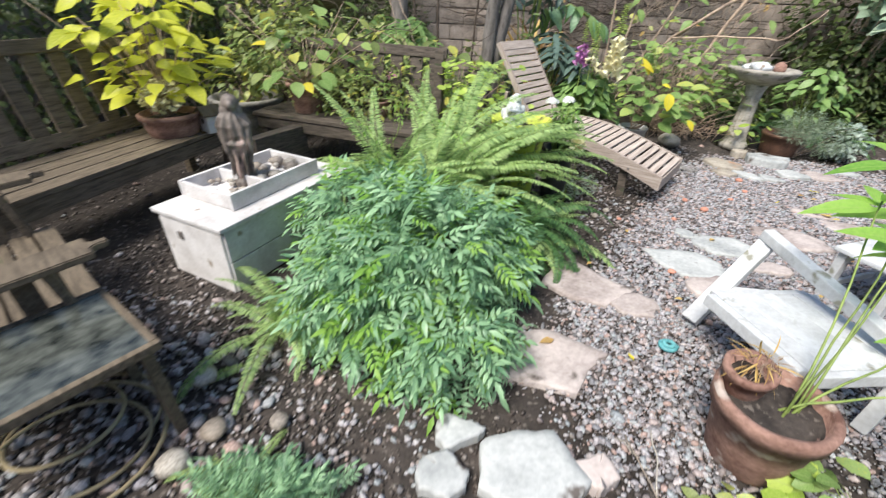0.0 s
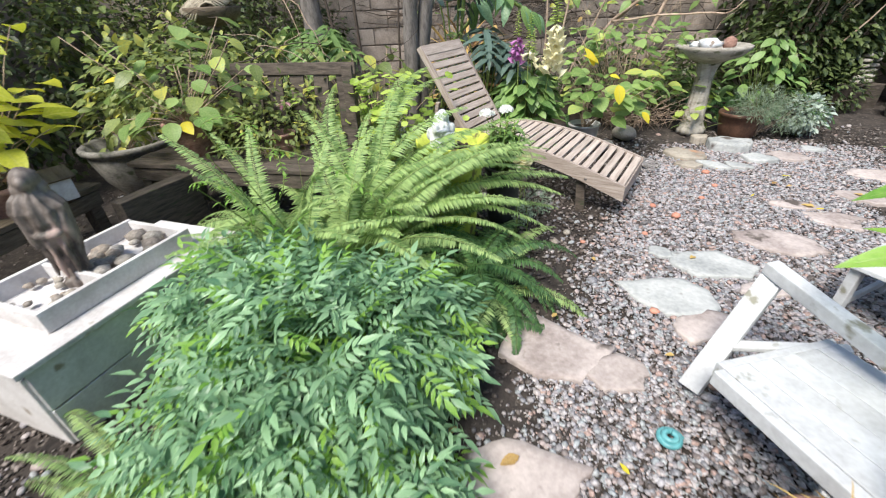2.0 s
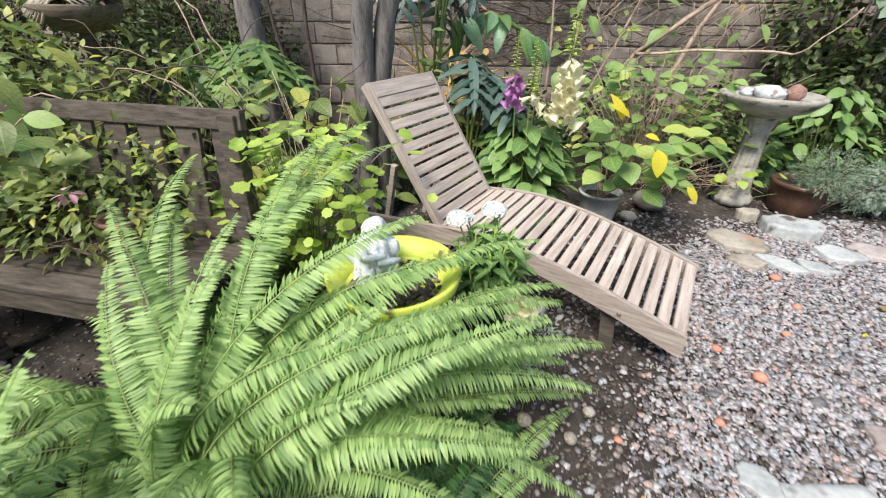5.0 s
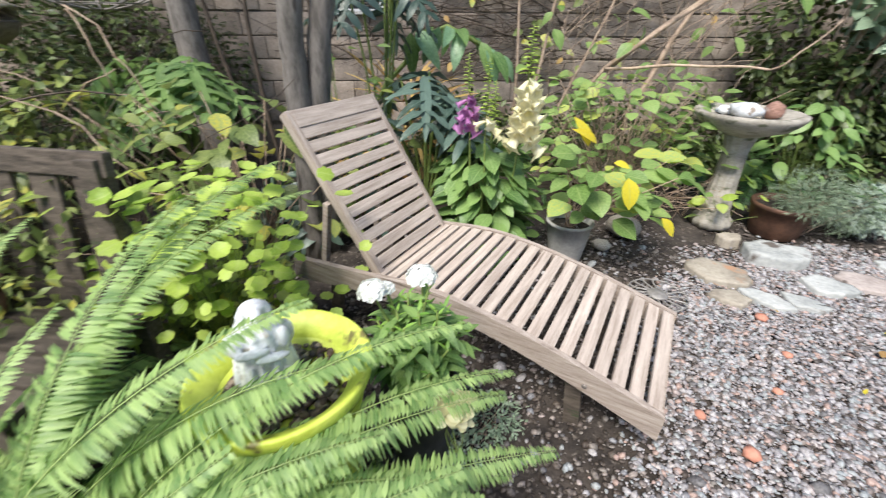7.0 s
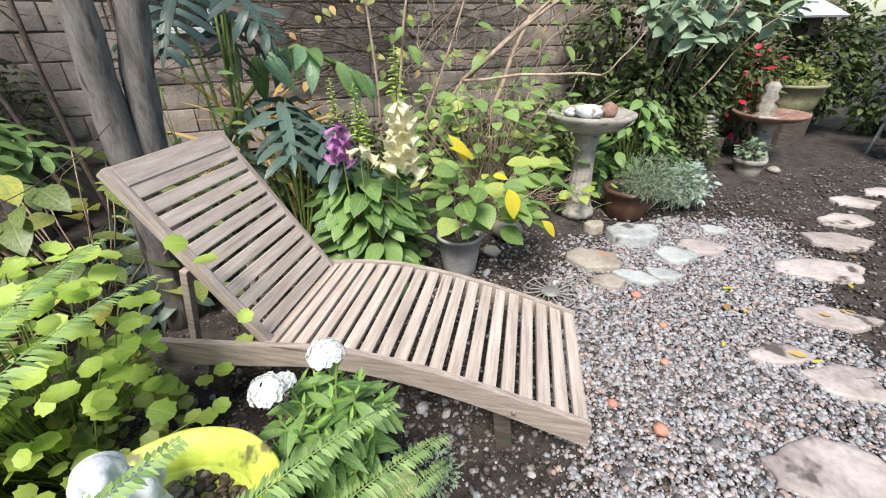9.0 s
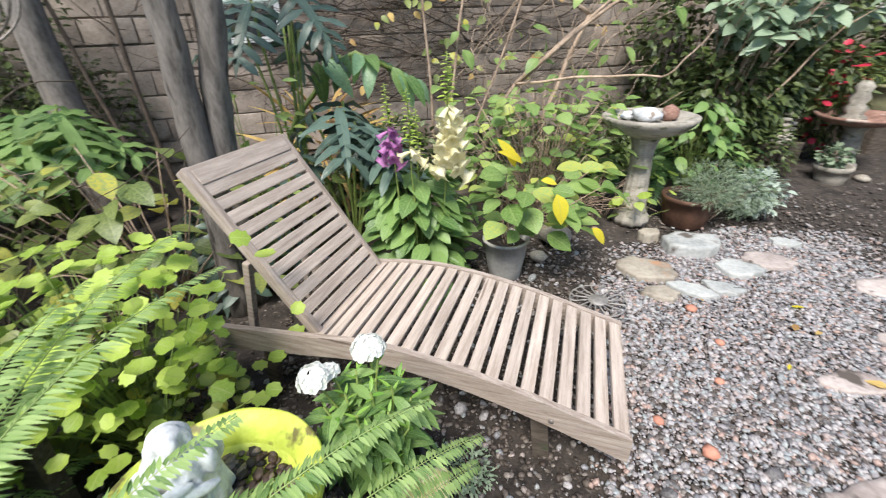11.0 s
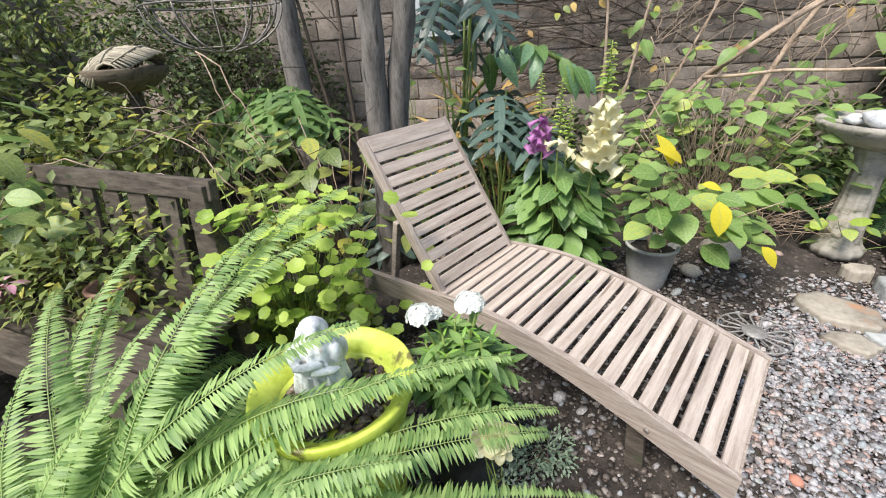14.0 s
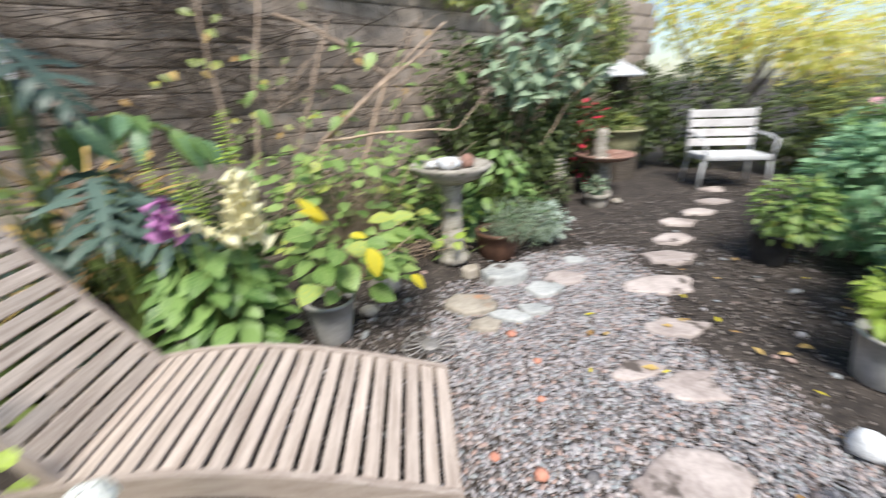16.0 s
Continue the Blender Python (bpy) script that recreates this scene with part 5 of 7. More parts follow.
def strap_plant():
    rng = random.Random(75)
    top = thing("arching_plant", 0.47, 5.25, 0.06, 0, "arching plant with broad glossy green leaves", "plant")
    part("stalk", tubes_mesh("stalk", [([Vector((0.0, 0, 0.55)), Vector((0.15, 0, 0.85)), Vector((0.3, -0.05, 1.0)), Vector((0.45, -0.1, 1.18)), Vector((0.6, -0.15, 1.24)), Vector((0.9, -0.2, 1.1))], 0.016), ([Vector((0, 0, 0)), Vector((0, 0, 0.55))], 0.018)], STEM, 8), top)
    me = [leaf_mesh("leaf", leaf_np(1, 0.42, 6, 0.7, 0.3, 0.5, wavy=0.03), m) for m in (FOXLEAF, JASMINE)]
    for k in range(16):
        s = k / 15
        p = Vector((0.35 + 0.6 * s, -0.12 - 0.1 * s, 1.2 + 0.06 * math.sin(s * 3.1) - 0.14 * s * s))
        part("leaf", me[k % 2], top, aim(p, (rng.uniform(-.4, .6), rng.uniform(-.7, .2), rng.uniform(-1.0, 0.1)), rng.uniform(0.18, 0.28), rng.uniform(-.5, .5), (0.2, -0.8, 0.8)))


strap_plant()
part("grass_clump", foliage(76, [(0, 0, 0.45, 0.3, 0.15, 0.45)], 160, STRAP, LITTER, 0.45, -0.5, 0.4), None, pose(0.75, 5.75, 0))
tagged(bpy.data.objects["grass_clump"], "dry tan grass clump against the wall", "grass", kind="stuff")

# ---- greenery round the lounger's head ----
leafy_plant("shrub", -0.15, 4.42, 0, 81, 130, BIG_ME, 0.15, lambda r: (r.gauss(-0.05, 0.36), r.uniform(-0.35, 0.3), r.uniform(0.25, 1.05) - 0.1 * abs(r.gauss(0, 1))), "leafy bush with large veined green leaves", "shrub", TWIG, 0.005, 0.1)
leafy_plant("shrub", 0.42, 4.6, 0, 82, 40, HYD_ME, 0.085, lambda r: (r.uniform(-0.2, 0.25), r.uniform(-0.15, 0.15), r.uniform(0.6, 1.22)), "upright light green shoots behind the backrest", "shrub", STEM, 0.004, 0.2)
leafy_plant("geranium", 0.08, 3.36, 0, 83, 300, LIME_ME, 0.066, lambda r: (r.gauss(-0.02, 0.2), r.uniform(-0.24, 0.16), r.uniform(0.22, 0.90)), "lime-green geranium with rounded scalloped leaves", "plant", STEM, 0.003, 0.1)
shrub("geranium", 0.2, 3.5, [(0, -0.05, 0.25, 0.22, 0.2, 0.25), (-0.35, 0, 0.22, 0.25, 0.2, 0.22)], 500, ROUND, SHRUB, 0.05, 84, "small-leaved trailing plant beside the lounger", "plant", 20, TWIG, 0.2, stem_r=0.002)
leafy_plant("shrub", -0.85, 4.1, 0, 85, 70, BIG_ME, 0.10, lambda r: (r.uniform(-0.5, 0.5), r.uniform(-0.25, 0.25), r.uniform(0.3, 1.0)), "untidy green bush behind the wooden bench", "shrub", VINE, 0.004, 0.3)


# ---- dianthus, lime bowl with figure ----
def dianthus():
    """Upright leafy shoots with whorled glossy leaves, brighter young tips and two domed flower heads."""
    rng = random.Random(87)
    top = thing("dianthus", 0.89, 2.86, 0.34, 0, "dianthus with white flower heads and glossy narrow leaves", "flower")
    young = leaf_mesh("leaf", leaf_np(1, 0.26, 4, 0.85, 0.3, 0.15, widest=0.4), JASYOUNG)
    for k in range(26):
        a, q = k * 2.4, math.sqrt((k + 0.5) / 26)
        tip = Vector((0.135 * q * math.cos(a), 0.135 * q * math.sin(a), 0.36 - 0.15 * q * q + rng.uniform(-.025, .025)))
        pts = bend((tip.x * 0.3, tip.y * 0.3, 0.02), tip, 0.0, 0.012, 6, rng)
        part("shoot", tubes_mesh("shoot", [(pts, 0.003)], STEM, 5), top)
        for j in range(15):
            s = 0.45 + 0.55 * j / 14
            i = min(4, int(s * 5))
            p = pts[i].lerp(pts[i + 1], s * 5 - i)
            b = j * 1.57 + 0.35 * (j // 2) + k
            last = j > 11
            d = (math.cos(b), math.sin(b), (0.9 if last else 0.25) + rng.uniform(-.25, .2))
            part("leaf", young if last else rng.choice(DIAN_ME), top, aim(p, d, (0.036 if last else 0.086) * rng.uniform(0.8, 1.15), rng.uniform(-.3, .3)))
    for x, y, z, r in ((-0.115, 0.0, 0.375, 0.036), (0.012, 0.065, 0.375, 0.04), (-0.085, 0.02, 0.37, 0.02)):
        part("flower_stalk", tubes_mesh("flower_stalk", [(bend((x * 0.4, y * 0.4, 0.15), (x, y, z + r * 0.4), 0, 0.01, 6, rng), 0.003)], STEM, 5), top)
        ms = []
        n = int(44 * r / 0.04)
        for k in range(n):
            h = 1 - 0.95 * (k + 0.5) / n
            a, w = k * 2.4, math.sqrt(1 - h * h)
            up = Vector((w * math.cos(a), w * math.sin(a), h))
            side = up.orthogonal().normalized()
            side.rotate(Matrix.Rotation(rng.random() * 6.283, 3, up))
            c = Vector((x, y, z)) + Vector((up.x * r, up.y * r, up.z * r * 0.75)) * rng.uniform(0.93, 1.07)
            size = rng.uniform(0.022, 0.029)
            ms.append(aim(c - side * size * 0.45, side, size, 0, up))
        part("flower", cloud("flower", round_leaf_np(0.5, 10, 0.14, 5, 0.25, 0.3), ms, WHITEPETAL), top, label="domed white flower head")


pot("plant_pot", 0.89, 2.86, 0, 0.115, 0.09, 0.40, BLACKPOT, "tall black plastic pot hidden under the dianthus", 0.01, 0.02)
dianthus()


def figure(name, x, y, z, h, profile, mat, label, arms, seed, rz=0.0, veil=0.0):
    """A robed garden figure, one plain mesh: turned body with folds, head and arms."""
    bm = lathe_bm([(r * h, q * h) for r, q in profile], 54, 0.0, 11, 0.09)
    for v in bm.verts:
        v.co += Vector(noise.noise_vector(v.co * 16 + Vector((seed, 0, 0)))) * 0.03 * h
        v.co.y *= 0.8
    for c, r, sq in arms:
        ret = bmesh.ops.create_icosphere(bm, subdivisions=3, radius=r * h)
        for v in ret["verts"]:
            v.co = Vector((v.co.x * sq[0], v.co.y * sq[1], v.co.z * sq[2])) + Vector(c) * h
            v.co += Vector(noise.noise_vector(v.co * 22)) * 0.012 * h
    ob = new(name, bm_mesh(name, bm, mat, True))
    ob.matrix_basis = pose(x, y, z, 0, 0, rz)
    fuse = ob.modifiers.new("fuse", "REMESH")
    fuse.mode, fuse.voxel_size, fuse.use_smooth_shade = "VOXEL", 0.0045, True
    soft = ob.modifiers.new("soften", "SMOOTH")
    soft.factor, soft.iterations = 0.5, 1
    return tagged(ob, label, "statue")


bowl = thing("bowl_planter", 0.575, 2.70, 0, 0, "tall lime-green glazed planter with a broad rim, full of dark pebbles", "planter")
part("bowl_body", bm_mesh("bowl_body", lathe_bm([(0.12, 0), (0.13, 0.012), (0.145, 0.25), (0.172, 0.48), (0.192, 0.575), (0.150, 0.575), (0.145, 0.55), (0.01, 0.54)], 56, 0.005), LIMEGLAZE, True), bowl)
_rim = lathe_bm([(0.150, 0.573), (0.196, 0.573), (0.206, 0.60), (0.210, 0.624), (0.206, 0.630), (0.200, 0.629), (0.178, 0.606), (0.158, 0.590), (0.152, 0.574)], 56, 0.006)
bmesh.ops.delete(_rim, geom=[f for f in _rim.faces if len(f.verts) > 4], context="FACES_ONLY")
part("rim", bm_mesh("rim", _rim, LIMEGLAZE, True), bowl, label="broad worn lime-green rim")
scatter("gravel", 91, 330, lambda r: (lambda a, q: (0.575 + q * math.cos(a), 2.70 + q * math.sin(a), 0.548 + r.uniform(0, 0.008)))(r.random() * 6.283, 0.146 * r.random() ** 0.5), 0.011, 0.022, DARKPEB, "dark brown wet pebbles in the lime planter", "pebbles")
figure("angel_statue", 0.515, 2.745, 0.552, 0.235, [(0.27, 0), (0.32, 0.04), (0.30, 0.16), (0.26, 0.34), (0.235, 0.5), (0.23, 0.62), (0.17, 0.72), (0.10, 0.80)], STATUEWHITE, "small white weathered angel statue in the planter",
       [((0.03, -0.13, 0.85), 0.085, (0.9, 1.0, 1.15)), ((0.02, -0.03, 0.87), 0.105, (1.15, 1.05, 0.95)), ((-0.09, -0.02, 0.76), 0.07, (0.9, 1.1, 2.0)), ((0.13, -0.02, 0.75), 0.07, (0.9, 1.1, 2.0)), ((0.02, 0.10, 0.74), 0.13, (1.3, 0.7, 1.3)),
        ((-0.08, -0.25, 0.52), 0.05, (3.4, 1.1, 0.9)), ((0.09, -0.27, 0.43), 0.05, (3.4, 1.1, 0.9)), ((-0.22, -0.12, 0.55), 0.075, (0.9, 1.3, 1.7)), ((0.23, -0.12, 0.53), 0.075, (0.9, 1.3, 1.7)),
        ((-0.12, -0.24, 0.20), 0.035, (1.0, 1.2, 5.0)), ((-0.02, -0.27, 0.18), 0.035, (1.0, 1.2, 5.0)), ((0.10, -0.26, 0.17), 0.035, (1.0, 1.2, 5.0)), ((0.20, -0.21, 0.18), 0.035, (1.0, 1.2, 5.0)),
        ((-0.25, 0.12, 0.40), 0.10, (1.1, 0.4, 1.7)), ((0.25, 0.12, 0.40), 0.10, (1.1, 0.4, 1.7))], 3, 25)
shrub("thyme", 1.13, 2.95, [(0, 0, 0.09, 0.15, 0.11, 0.11), (-0.12, -0.12, 0.07, 0.1, 0.1, 0.08)], 900, SMALL, GREYLEAF, 0.018, 92, "small grey-green thyme clump under the lounger's edge", "herb", 14, TWIG, 0, stem_r=0.0015, inner=0.3)
shrub("dry_flower", 0.978, 2.69, [(0, 0, 0.47, 0.045, 0.04, 0.04)], 90, ROUND, CREAM, 0.035, 93, "faded cream flower cluster on a short stem", "flower", 4, STEM, 0, stem_r=0.003, inner=0.3)


# ---- metal grate ornament ----
def grate():
    top = thing("metal_ornament", 2.17, 3.75, 0.03, 20, "rusty metal sunflower ornament lying on gravel", "ornament")
    part("hub", bm_mesh("hub", lathe_bm([(0.001, 0.012), (0.05, 0.012), (0.055, 0.004), (0.04, 0)][::-1], 24), CASTIRON, True), top)
    for k in range(16):
        a = 6.283 * k / 16
        pts = [Vector((0.05 * math.cos(a), 0.05 * math.sin(a), 0.006))]
        for s in range(1, 9):
            q = 3.1416 * s / 8
            r, off = 0.05 + 0.10 * math.sin(q / 2 + 0.0), 0.16 * math.sin(q)
            pts.append(Vector((r * math.cos(a + off), r * math.sin(a + off), 0.006)))
        part("petal", tubes_mesh("petal", [(pts, 0.0045)], CASTIRON, 5), top)
    part("ring", tubes_mesh("ring", [([Vector((0.152 * math.cos(6.283 * k / 40), 0.152 * math.sin(6.283 * k / 40), 0.005)) for k in range(41)], 0.004)], CASTIRON, 5), top)


grate()


# ---- old timber edging ----
def timber(x, y, z, L, h, d, rz, seed, label, mat=None):
    ob = new("timber", bm_mesh("timber", box_bm(L, d, h, 0.008, (0, 0, h / 2), 0.01, seed), mat or OLDWOOD))
    ob.matrix_basis = pose(x, y, z, 0, 0, rz)
    return tagged(ob, label, "timber", "old timbers edging the bed")


timber(0.85, 4.86, 0, 1.3, 0.30, 0.08, -6, 1, "dark old timber edging the raised bed")
timber(2.1, 5.12, 0, 1.2, 0.26, 0.08, 2, 2, "dark old timber edging the raised bed")
for k, (x, y, sx) in enumerate(((1.2, 5.7, 0.8), (2.4, 5.75, 0.9), (3.2, 5.6, 0.6), (0.2, 5.9, 0.7))):
    shrub("groundcover", x, y, [(0, 0, 0.22, sx, 0.35, 0.26)], 900, OVAL, DIM, 0.075, 95 + k, "low ivy in shade-darkened colour under the shrubs in the bed", "groundcover", 8, VINE, 0.2, inner=0.4)
fern(1.9, 5.5, 13, 18, 0.5, 0.8, "fern with shade-darkened fronds in the bed", 1.0, DARKFROND, 0.06)

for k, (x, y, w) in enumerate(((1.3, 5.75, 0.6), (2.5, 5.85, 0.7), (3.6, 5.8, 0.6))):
    shrub("undergrowth", x, y, [(0, 0, 0.40, w, 0.28, 0.42)], 1100, OVAL, DIM, 0.07, 210 + k, "tangled undergrowth in shade-darkened colour at the wall's foot", "undergrowth", 16, VINE, 0.2, inner=0.4)

shrub("ivy", -1.5, 6.05, [(0, 0, 1.3, 0.75, 0.22, 1.0), (0.45, 0.05, 0.8, 0.5, 0.2, 0.7), (-0.8, 0, 1.5, 0.7, 0.25, 0.9), (-0.2, -0.1, 0.9, 0.7, 0.25, 0.8), (-1.2, -0.2, 1.0, 0.7, 0.3, 1.0)], 9500, SMALL, DIM, 0.06, 221, "ivy in shade-darkened colour climbing the block wall", "ivy", 26, VINE, 0.3, inner=0.5)
shrub("climber", 4.6, 6.3, [(-1.4, 0, 2.55, 0.7, 0.2, 0.22), (0, 0, 2.5, 0.9, 0.22, 0.3), (1.3, 0, 2.4, 0.9, 0.25, 0.4), (2.6, 0, 2.1, 0.9, 0.25, 0.6)], 3200, OVAL, SHRUB, 0.08, 222, "light green climber hanging over the wall's top", "climber", 22, VINE, 0.5, inner=0.5)


# ---- benches ----
def plank(top, name, L, w, t, m, mat, seed=0, label=""):
    return part(name, bm_mesh(name, box_bm(L, w, t, 0.005, (0, 0, 0), 0.003, seed), mat), top, m, label)


def bench(x, y, rz, L, seat_h, depth, back_h, mat, label, upright=True, slats=12, seed=0, z=0.0):
    """A plank garden bench along x that faces -y: seat boards, legs, back posts, rails and boards."""
    rng = random.Random(seed)
    top = thing("garden_bench", x, y, z, rz, label, "bench")
    nb = 4
    for k in range(nb):
        plank(top, "seat_board", L, depth / nb - 0.012, 0.03, pose(0, -depth / 2 + (k + 0.5) * depth / nb, seat_h - 0.015, 0, rng.uniform(-.3, .3), 0), mat, seed + k)
    plank(top, "apron", L - 0.06, 0.03, 0.09, pose(0, -depth / 2 + 0.03, seat_h - 0.08), mat, seed + 5)
    for sx in (-1, 1):
        plank(top, "leg", 0.07, 0.07, seat_h - 0.03, pose(sx * (L / 2 - 0.08), -depth / 2 + 0.06, (seat_h - 0.03) / 2), mat, seed + 6)
        plank(top, "back_post", 0.07, 0.06, back_h, pose(sx * (L / 2 - 0.05), depth / 2 + 0.03, back_h / 2 - 0.01, -5, 0, 0), mat, seed + 7)
    lean = -10
    plank(top, "top_rail", L, 0.035, 0.075, pose(0, depth / 2 + 0.03 + 0.045, back_h - 0.03, lean, 0, 0), mat, seed + 8)
    plank(top, "low_rail", L - 0.05, 0.03, 0.08, pose(0, depth / 2 + 0.0, seat_h + 0.06, lean, 0, 0), mat, seed + 9)
    hb = back_h - seat_h - 0.14
    for k in range(slats):
        xx = -L / 2 + (k + 0.5) * L / slats
        plank(top, "back_board", L / slats * 0.62, 0.018, hb, pose(xx, depth / 2 + 0.04, seat_h + 0.08 + hb / 2, lean, rng.uniform(-1.5, 1.5), 0), mat, seed + 20 + k)
    return top


bench(-1.98, 1.72, 82, 2.1, 0.43, 0.52, 1.02, BENCHWOOD, "brown weathered plank bench with upright back boards", slats=14, seed=3)
bench(-0.82, 3.06, -12, 1.5, 0.46, 0.46, 0.98, OLDWOOD, "old grey slatted bench overgrown with vines", slats=9, seed=40)
shrub("vine", -0.78, 3.24, [(0, 0, 0.78, 0.75, 0.16, 0.2), (-0.6, 0.15, 0.85, 0.5, 0.25, 0.3), (0.2, -0.12, 0.66, 0.5, 0.18, 0.28), (-0.3, -0.1, 0.6, 0.4, 0.16, 0.25)], 1300, SMALL, SHRUB, 0.055, 101, "vine with small green leaves over the bench back", "vine", 36, VINE, 0.25, stem_r=0.003, inner=0.2, base=(0.6, 0.1))
shrub("fuchsia", -0.62, 3.02, [(0, 0, 0.14, 0.40, 0.16, 0.18)], 260, SMALL, SHRUB, 0.05, 102, "trailing green plant on the old bench", "plant", 10, TWIG, 0.2, z=0.46, stem_r=0.002)
shrub("fuchsia_flower", -0.34, 2.72, [(0, 0, 0.85, 0.02, 0.02, 0.02)], 9, OVAL, PINKPETAL, 0.035, 103, "single pink hanging fuchsia flower", "flower", 1, STEM, 0.6, stem_r=0.002)

# ---- pots on and round the benches ----
pot("plant_pot", -1.16, 3.12, 0.46, 0.15, 0.105, 0.24, TERRA, "terracotta pot standing on the old bench")
leafy_plant("hydrangea", -1.16, 3.12, 0.66, 104, 95, BIG_ME + HYD_ME, 0.12, lambda r: (r.gauss(0, 0.24), r.gauss(0, 0.2), abs(r.gauss(0.28, 0.2))), "yellowing potted hydrangea on the bench", "shrub", TWIG, 0.004, 0.3,
            extra=((YEL_ME[0], (0.08, -0.18, 0.06), (0.6, -0.6, -0.2), 0.12), (YEL_ME[1], (-0.2, -0.1, 0.3), (-0.6, -0.4, 0.3), 0.12), (YEL_ME[0], (0.05, 0.1, 0.45), (0.2, -0.3, 0.6), 0.1)))
pot("plant_pot", -0.56, 3.12, 0.46, 0.085, 0.06, 0.13, TERRA, "small clay pot standing on the old bench", 0.008, 0.02)
pot("plant_pot", -1.83, 2.38, 0.43, 0.18, 0.15, 0.15, TERRA, "wide low terracotta pot on the brown bench")
leafy_plant("hydrangea", -1.83, 2.38, 0.56, 105, 150, [leaf_mesh("leaf", OVAL2, GOLD), leaf_mesh("leaf", leaf_np(1, 0.56, 5, 0.8, 0.2, 0.2), GOLD)], 0.15, lambda r: (r.gauss(0.02, 0.2), r.gauss(0, 0.17), r.uniform(0.15, 0.72)), "plant in a low pot, yellow-green leaves brightened as if backlit", "shrub", TWIG, 0.004, 0.15)
shrub("dry_flower", -1.78, 2.30, [(0, 0, 0.12, 0.15, 0.13, 0.11)], 420, ROUND, CREAM, 0.028, 106, "faded cream hydrangea flower heads", "flower", 6, TWIG, 0, z=0.58, stem_r=0.003, inner=0.3)


def birdhouse():
    top = thing("birdhouse", -1.62, 2.50, 0.43, -30, "small bare wooden birdhouse on the bench", "birdhouse")
    part("body", bm_mesh("body", box_bm(0.12, 0.11, 0.13, 0.004, (0, 0, 0.065)), LIMEWASH), top)
    for s in (-1, 1):
        part("roof_board", bm_mesh("roof_board", box_bm(0.1, 0.15, 0.012, 0.002), BENCHWOOD), top, pose(s * 0.04, 0, 0.15, 0, s * 32, 0))
    part("entrance", bm_mesh("entrance", lathe_bm([(0.001, 0), (0.017, 0), (0.017, 0.003)], 16), BLACKPOT, True), top, pose(0, -0.056, 0.08, 90, 0, 0), "dark round entrance hole")


birdhouse()
big = thing("bowl_planter", -2.02, 3.62, 0, 0, "large dark stone bowl planter with a thick rim", "planter")
part("bowl_body", bm_mesh("bowl_body", lathe_bm([(0.14, 0), (0.16, 0.02), (0.25, 0.16), (0.30, 0.34), (0.30, 0.38), (0.335, 0.40), (0.34, 0.43), (0.32, 0.445), (0.29, 0.43), (0.27, 0.36), (0.01, 0.34)], 48, 0.006), surface("dark_stone", (0.09, 0.085, 0.075), (0.33, 0.31, 0.28), 6, 0.9, 0.5, 60, spots=((0.07, 0.08, 0.05), 0.6, 8.0)), True), big)
shrub("shrub", -2.02, 3.62, [(0, 0.1, 0.25, 0.4, 0.35, 0.3), (0.25, 0.1, 0.5, 0.5, 0.35, 0.35)], 650, OVAL, SHRUB, 0.085, 107, "loose green plant growing out of the stone bowl", "shrub", 14, TWIG, 0.2, z=0.36, stem_r=0.004)
timber(-1.25, 2.72, 0, 0.5, 0.4, 0.09, 70, 5, "short upright old timber between the benches")


